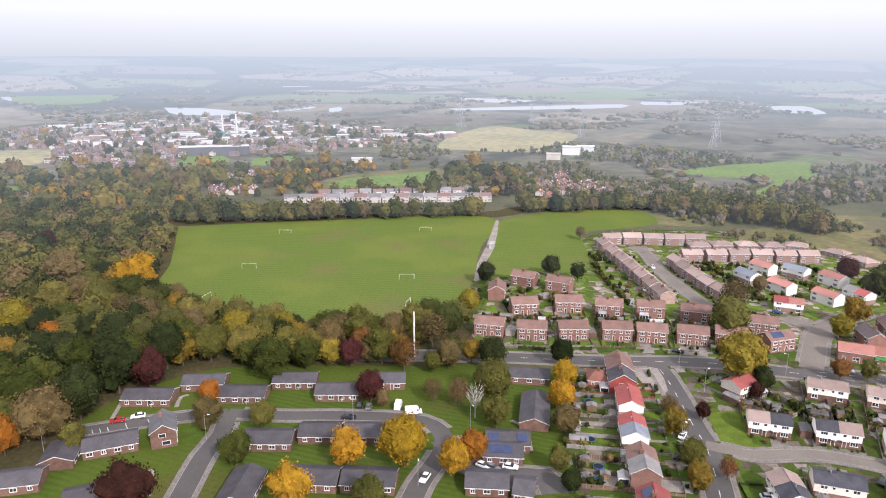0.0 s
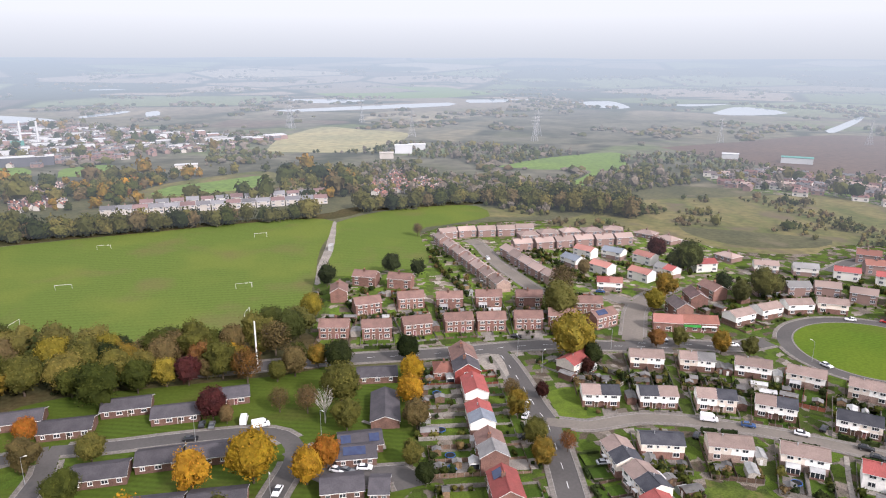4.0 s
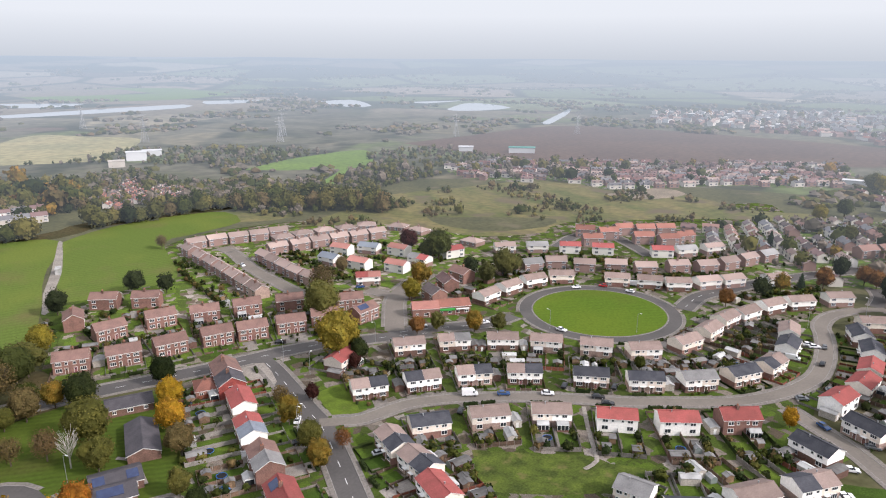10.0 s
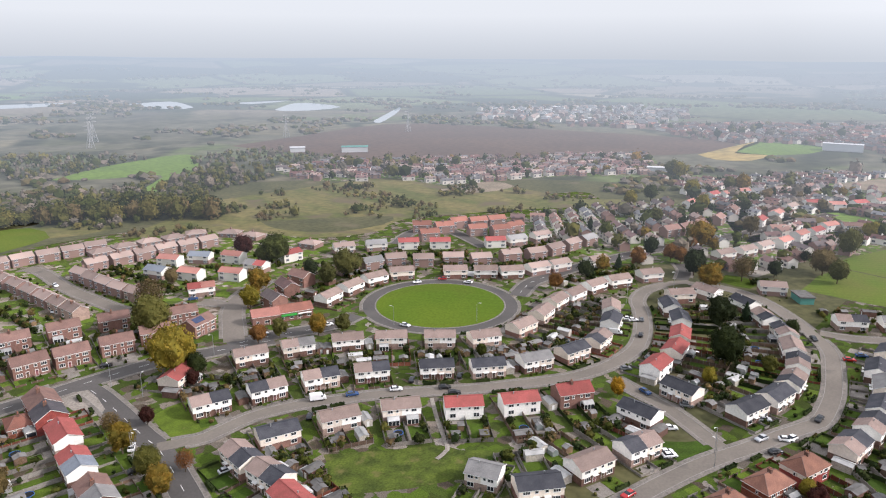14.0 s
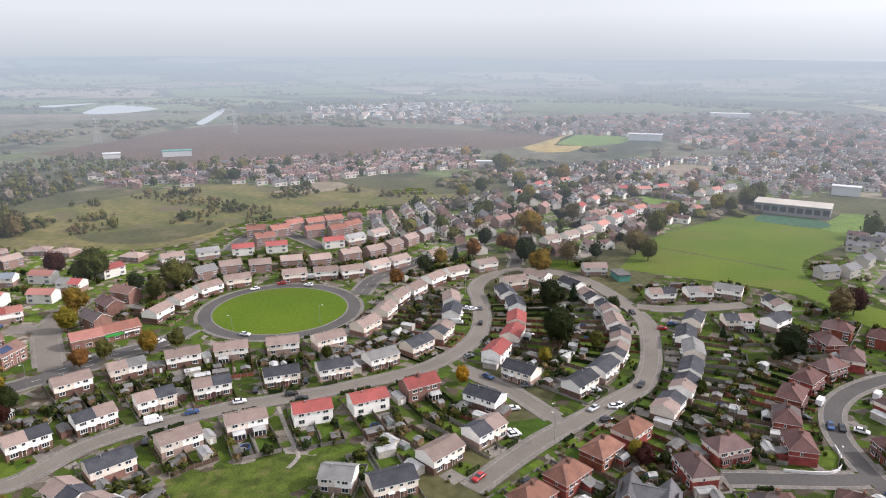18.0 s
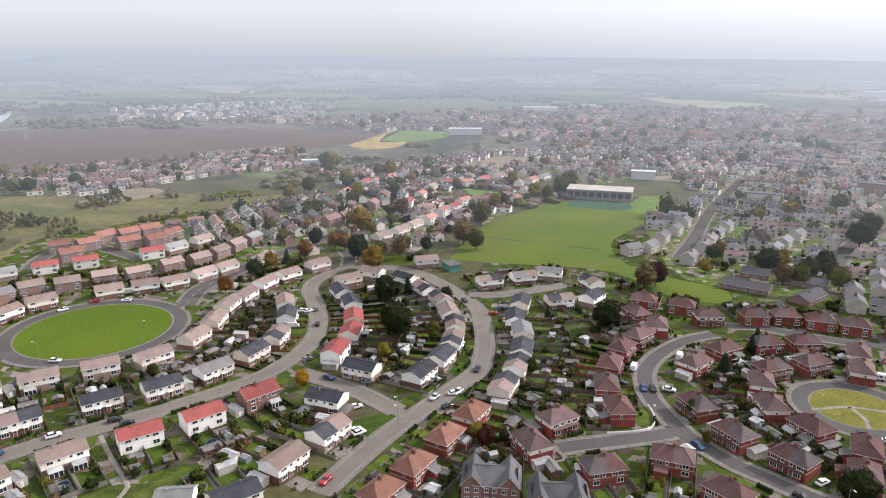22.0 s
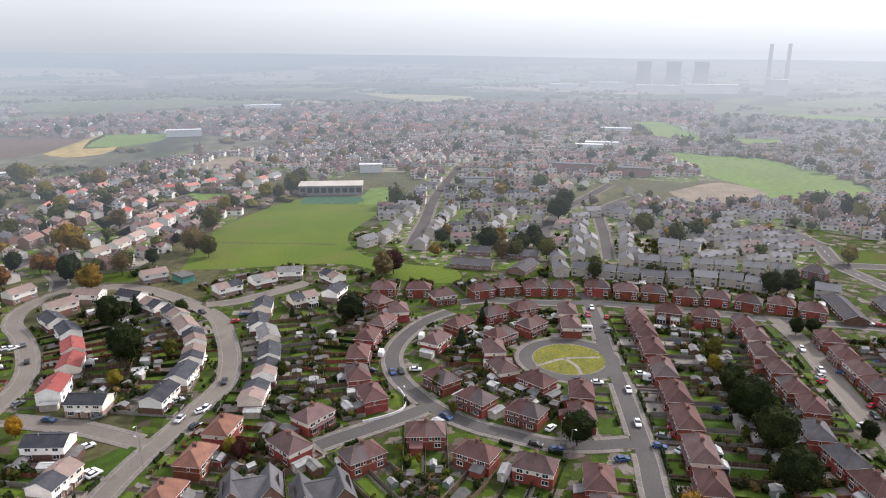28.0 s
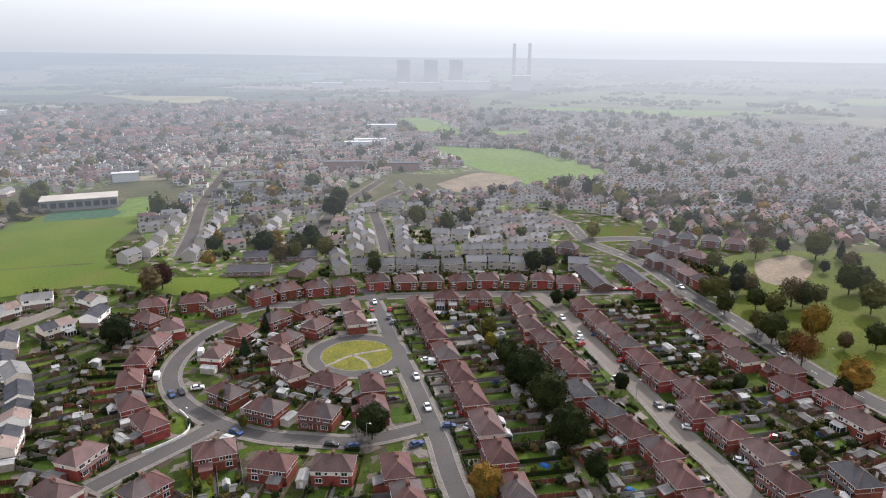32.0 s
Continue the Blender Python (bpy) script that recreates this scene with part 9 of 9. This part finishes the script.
def conservatory(x, y, deg):
    if "c" in SHED:
        copy_thing(SHED["c"], at(x, y, deg))
        return
    bm = bmesh.new()
    box(bm, -1.7, 1.7, -1.3, 1.3, 0, 0.6)
    root = finish("conservatory", bm, "brick_dark")
    gg = bmesh.new()
    for px in (-1.65, -0.55, 0.55, 1.65):
        for py in (-1.25, 1.25):
            box(gg, px - 0.06, px + 0.06, py - 0.06, py + 0.06, 0.6, 2.2)
    box(gg, -1.72, 1.72, -1.32, 1.32, 2.1, 2.25)
    part("frame", gg, "white_paint", root)
    gg = bmesh.new()
    box(gg, -1.6, 1.6, -1.2, 1.2, 0.6, 2.1)
    part("glazing", gg, "glass", root)
    part("roof", gable_roof(-1.75, 1.75, 2.7, 2.25, 0.7, 0.1, 0.05), ["sheet_white", "white_paint"], root)
    tagged(root, "white framed conservatory on a low brick base", "conservatory", "conservatories")
    root.matrix_basis = at(x, y, deg)
    SHED["c"] = root


BUSH = []


def fits(x, y, margin, k, road_gap):
    return clear_of_houses(x, y, margin, k) and near_road(x, y) > road_gap


def trampoline(x, y):
    if "t" in SHED:
        copy_thing(SHED["t"], at(x, y))
        return
    bm = bmesh.new()
    tube(bm, (0, 0, 0.78), (0, 0, 0.84), 1.35, 1.35, 18)
    root = finish("trampoline", bm, "tyre")
    for k in range(4):
        q = bmesh.new()
        a = k * math.pi / 2
        tube(q, (1.3 * math.cos(a), 1.3 * math.sin(a), 0), (1.3 * math.cos(a), 1.3 * math.sin(a), 0.8), 0.04, 0.04, 6)
        part("leg", q, "steel", root)
    q = bmesh.new()
    for k in range(18):
        a, b = 2 * math.pi * k / 18, 2 * math.pi * (k + 1) / 18
        tube(q, (1.38 * math.cos(a), 1.38 * math.sin(a), 0.84), (1.38 * math.cos(b), 1.38 * math.sin(b), 0.84), 0.09, 0.09, 5)
    bmesh.ops.remove_doubles(q, verts=q.verts[:], dist=0.03)
    part("rim_pad", q, "tarp", root)
    root.matrix_basis = at(x, y)
    tagged(root, "round black garden trampoline with a blue rim", "trampoline", "trampolines")
    SHED["t"] = root


def greenhouse(x, y, deg):
    if "g" in SHED:
        copy_thing(SHED["g"], at(x, y, deg))
        return
    bm = bmesh.new()
    gable_wall(bm, 2.5, 1.9, 0, 1.5, 0.6)
    root = finish("greenhouse", bm, "greenhouse_glass")
    q = bmesh.new()
    for px in (-1.25, -0.42, 0.42, 1.25):
        for s in (-1, 1):
            tube(q, (px, s * 0.96, 0), (px, s * 0.96, 1.5), 0.03, 0.03, 4)
            tube(q, (px, s * 0.96, 1.5), (px, 0, 2.12), 0.03, 0.03, 4)
    tube(q, (-1.25, 0, 2.12), (1.25, 0, 2.12), 0.04, 0.04, 4)
    part("frame", q, "sheet_white", root)
    part("roof", gable_roof(-1.25, 1.25, 1.9, 1.5, 0.6, 0.02, 0.02), ["sheet_white", "sheet_white"], root)
    root.matrix_basis = at(x, y, deg)
    tagged(root, "small aluminium greenhouse in a back garden", "greenhouse", "greenhouses")
    SHED["g"] = root


def tarp_heap(x, y, deg):
    if "h" in SHED:
        copy_thing(SHED["h"], at(x, y, deg))
        return
    n, V = 9, []
    for i in range(n):
        for j in range(n):
            u, v = i / (n - 1) * 2 - 1, j / (n - 1) * 2 - 1
            h = max(0, 1 - u ** 4) * max(0, 1 - v ** 4)
            V.append((u * 1.4, v * 1.0, 0.9 * h * (0.8 + 0.3 * noise.noise(Vector((u * 2, v * 2, 1))))))
    F = [(i * n + j, (i + 1) * n + j, (i + 1) * n + j + 1, i * n + j + 1) for i in range(n - 1) for j in range(n - 1)]
    ob = raw("tarpaulin", V, F, "tarp")
    ob.matrix_basis = at(x, y, deg)
    tagged(ob, "crumpled blue tarpaulin over a garden heap", "tarpaulin")
    SHED["h"] = ob


LOWS = ("bung", "lodge", "hipb", "shop")
for k, (kind, hx, hy, deg, w, d, ob) in enumerate(list(HOUSES)):
    dist = math.hypot(hx, hy)
    if dist > 400 or kind in LOWS:
        continue
    c, s = math.cos(radians(deg)), math.sin(radians(deg))

    def loc(u, v):
        return hx + u * c - v * s, hy + u * s + v * c

    # how much ground lies in front
    front = 2.5
    while front < 9 and near_road(*loc(0, -d / 2 - front - 0.5)) > 1.9:
        front += 0.5
    # the longest back garden that keeps clear of houses, roads and greens
    length = 0
    for L in (15, 13, 11, 9, 7):
        ends = [loc(u, d / 2 + v) for u in (-w / 2 - 0.8, 0, w / 2 + 0.8) for v in (L, L * 0.55)]
        if all(clear_of_houses(*e, 0.5, k) and near_road(*e) > 1.8 and not kept(*e) for e in ends):
            length = L
            break
    gate = min(front, 6.0) if dist < 300 else 0
    if any(near_road(*loc(u, -d / 2 - gate)) < 1.6 or not clear_of_houses(*loc(u, -d / 2 - gate), 0.5, k) for u in (-w / 2 - 0.8, w / 2 + 0.8)):
        gate = 0
    if (length or gate) and dist < 300:
        garden_fence(hx, hy, deg, w, d, length, (0, 1, 2, 0, 3, 1, 0, 1, 4)[(k * 5) % 9], gate)
    for side in (-1, 1):
        u = side * w / 4
        x, y = loc(u - side * 0.4, -d / 2 - 0.5 - front / 2)
        if dist < 300 and fits(x, y, 1.0, k, 1.5):
            if g.random() < 0.76:
                slab("lawn", "lawn", x, y, deg, w / 2 - 0.9, max(1.6, front - 1.0), 0.06, "small mown front lawn before a house", "lawn")
            else:
                slab("drive", "paving", x, y, deg, w / 2 - 1.0, max(1.6, front - 0.4), 0.05, "pale paved front drive of a house", "drive")
        if dist < 260 and g.random() < 0.5:
            x, y = loc(u, -d / 2 - front + 0.2)
            if fits(x, y, 0.6, k, 1.7):
                hedge(x, y, deg, w / 2 - 1.2)
        if not length:
            continue
        bed = g.choice((0, 0, 1.4, 2.2, 3.0))
        near = g.choice((1.2, 2.4, 2.4, 3.6))
        if dist < 320:
            wide = w / 2 - g.uniform(0.5, 1.6)
            lean = u + side * g.uniform(-0.1, 0.35)
            x, y = loc(lean, d / 2 + near + (length - near - bed) / 2)
            if g.random() < 0.8:
                slab("lawn", "lawn", x, y, deg, wide, max(2, length - near - bed - 0.5), 0.06, "narrow back garden lawn between fences", "lawn")
            else:
                slab("yard", "paving", x, y, deg, wide, max(2, length - near - bed - 0.5), 0.055, "paved back yard between fences", "yard")
            if bed > 2 and dist < 260:
                x, y = loc(u, d / 2 + length - bed / 2 - 0.2)
                slab("flower_bed", "soil", x, y, deg, w / 2 - 0.8, bed - 0.4, 0.09, "dug brown bed at the end of a garden", "flower bed")
            if near > 2 and dist < 270 and g.random() < 0.55:
                x, y = loc(u, d / 2 + near / 2 + 0.1)
                slab("patio", "paving", x, y, deg, w / 2 - 0.7, near - 0.5, 0.08, "pale paved patio behind a house", "patio")
            if dist < 240 and g.random() < 0.45:
                x, y = loc(u - side * (w / 4 - 0.75), d / 2 + length / 2)
                slab("garden_path", "footway", x, y, deg, 0.7, length - 0.8, 0.1, "narrow pale path along a garden fence", "path")
        if g.random() < 0.78 and dist < 320:
            xs, ys = loc(u + side * 1.2, d / 2 + length - g.uniform(1.9, 3.4))
            shed(xs, ys, deg + 90 * g.randrange(4), g.choice((0, 0, 0, 1, 1, 1, 2, 4, 4, 3)))
        if g.random() < 0.3 and dist < 260 and length > 8:
            xs, ys = loc(u - side * 0.9, d / 2 + length * g.uniform(0.4, 0.6))
            shed(xs, ys, deg + 90 * g.randrange(4), g.choice((0, 1, 0)))
        if g.random() < 0.3 and dist < 270:
            # a garage beside the gable
            xs, ys = loc(side * (w / 2 + 2.1), g.uniform(0.5, 2.5))
            if fits(xs, ys, 2.2, k, 3.0):
                shed(xs, ys, deg + 90, g.choice((2, 4, 2)))
        if g.random() < 0.14 and dist < 290:
            conservatory(*loc(u, d / 2 + 1.4), deg)
        pick = g.random()
        xs, ys = loc(u - side * 0.6, d / 2 + length * 0.55)
        if dist < 280 and length > 8:
            if pick < 0.08:
                trampoline(xs, ys)
            elif pick < 0.16:
                greenhouse(xs, ys, deg + 90)
            elif pick < 0.2:
                tarp_heap(xs, ys, deg + 40)
        for q in range(8):
            # shrubs keep to the fences and the far end
            if q % 2:
                bx, by = loc(side * (w / 2 + 0.3 - 0.9 * g.random()), d / 2 + g.uniform(2, length))
            else:
                bx, by = loc(u + g.uniform(-2.4, 2.4), d / 2 + length - g.uniform(0, 2.0))
            if clear_of_houses(bx, by, 1.0, k):
                BUSH.append((bx, by, g.uniform(1.0, 3.0)))
        for q in range(2):
            bx, by = loc(u + g.uniform(-2.4, 2.4), -d / 2 - g.uniform(0.8, front))
            if fits(bx, by, 0.6, k, 1.8):
                BUSH.append((bx, by, g.uniform(0.8, 1.6)))
clumps("garden_bushes", BUSH, 40, "bushes and small shrubs in the back gardens", ["leaf_hedge", "leaf_green", "leaf_olive", "leaf_dark", "leaf_hedge", "leaf_green", "leaf_brown", "leaf_dark"], "bushes")

# ---- what stands by itself ----
slab("parking_apron", "footway", 168.6, 12.2, 118, 9.0, 8.5, 0.05, "pale worn concrete apron at the end of the road", "apron")
for x, y, deg, k in ((190.4, 1.4, 25, 2), (159.9, 10.2, 30, 4), (177.6, -24.5, 40, 3)):
    shed(x, y, deg, k)
conservatory(161.2, 3.0, 100)
conservatory(161.2, -6.6, 100)


def caravan(x, y, deg):
    bm = bmesh.new()
    box(bm, -2.6, 2.6, -1.1, 1.1, 0.45, 2.5)
    bmesh.ops.bevel(bm, geom=bm.edges[:], offset=0.28, segments=2, affect="EDGES")
    root = finish("caravan", bm, "white_paint")
    for px, wd in ((-1.5, 1.1), (0.2, 0.8), (1.5, 1.0)):
        for side in (-1, 1):
            q = bmesh.new()
            box(q, px - wd / 2, px + wd / 2, min(side * 1.08, side * 1.12), max(side * 1.08, side * 1.12), 1.35, 2.0)
            part("window", q, "glass", root)
    for side in (-1, 1):
        q = bmesh.new()
        tube(q, (-0.2, side * 0.9, 0.33), (-0.2, side * 1.1, 0.33), 0.33, 0.33, 12)
        part("wheel", q, "tyre", root)
    q = bmesh.new()
    tube(q, (2.5, 0, 0.5), (3.7, 0, 0.45), 0.05, 0.05)
    tube(q, (3.4, 0, 0), (3.4, 0, 0.5), 0.05, 0.05)
    part("tow_bar", q, "steel", root)
    root.matrix_basis = at(x, y, deg)
    tagged(root, "white touring caravan parked beside a house", "caravan", "parked caravans")


caravan(196.6, -99.3, 80)
caravan(240.4, -91.4, 78)
slab("drive", "paving", 223.4, -107.7, 77, 9, 5, 0.1, "pale paved drive before a house", "drive")
slab("drive", "paving", 179.8, -91.0, 77, 11, 5.5, 0.1, "pale paved drive before a house", "drive")
slab("drive", "paving", 191.8, -94.4, 77, 11, 6, 0.1, "pale paved drive before a house", "drive")
slab("drive", "paving", 158.4, -85.4, 77, 9, 7, 0.1, "pale paved drive before a house", "drive")
slab("drive", "paving", 238.0, -92.6, 77, 7, 5, 0.1, "pale paved drive before a house", "drive")
for kind, x, y, h, w in (("lime", 159.3, -17.0, 3.6, 1.7), ("lime", 165.5, -12.8, 3.0, 1.3), ("conifer", 187.5, 4.5, 2.6, 1.5)):
    tree(kind, x, y, h, w)
caravan(153.0, -195.0, 75)
block("site_container", 28.0, 384.0, 80, 6.0, 2.6, 2.6, "sheet_white", "sheet_white", "white steel container beside the field track", "container", 0.05)
block("community_hall", 326.0, 76.5, 40, 9.5, 6.0, 3.0, "far_green_paint", "shed_felt", "low teal-walled hall with a dark felt roof", "hall")

# the shop's green sign board over its front
shop_ob = min((h for h in HOUSES if h[0] == "shop"), key=lambda h: abs(h[1] - 161.0))[6]
bm = bmesh.new()
box(bm, -6.2, 0.4, -4.15, -3.85, 2.3, 3.2)
part("sign_board", bm, "sign_green", shop_ob, "bright green sign board")
bm = bmesh.new()
box(bm, 0.8, 6.4, -4.9, -3.8, 2.75, 2.95)
part("canopy", bm, "white_paint", shop_ob)

# solar panels on a few roofs
for px, py, x0, x1, side in ((16.6, 167.6, -3.5, 2.5, -1), (18.4, 173.6, -5.4, -2.6, -1), (18.4, 173.6, 2.4, 5.2, -1), (127.0, 248.0, -4.0, 1.0, -1), (49.8, 139.8, 1.0, 4.6, -1)):
    kind, hx, hy, deg, w, dd, ob = min(HOUSES, key=lambda h: (h[1] - px) ** 2 + (h[2] - py) ** 2)
    wid, dep, e, rise, lower, upper, hipped = DIM[kind]
    if not hipped:
        toward = -1 if hx * math.sin(radians(deg)) - hy * math.cos(radians(deg)) < 0 else 1
        part("solar_panel", solar(wid, dep, e, rise, max(x0, -w / 2 + 0.3), min(x1, w / 2 - 0.3), toward), "panel_blue", ob, "dark blue solar panel")

# a dead pale tree on the bungalow lawns
bm = trunk_bm(True, 5)
for k in range(40):
    a, z = k * 2.4, 0.45 + 0.011 * k
    rr = 0.12 + 0.1 * ((k * 7) % 5) / 5
    tube(bm, (rr * math.cos(a), rr * math.sin(a), z), (rr * 1.7 * math.cos(a + 0.2), rr * 1.7 * math.sin(a + 0.2), z + 0.14), 0.005, 0.002, 4)
bare = finish("bare_tree", bm, "bark_pale")
bare.matrix_basis = at(9.9, 188.9, 0, 0, 9.0, 9.0, 11.5)
tagged(bare, "leafless pale grey tree standing on grass", "tree")
low_wall([(182.7, -3.1), (184.1, -7.7), (185.7, -11.5), (187.9, -14.7), (190.7, -16.3), (193.8, -16.9), (198.3, -16.3), (202.5, -15.1)])
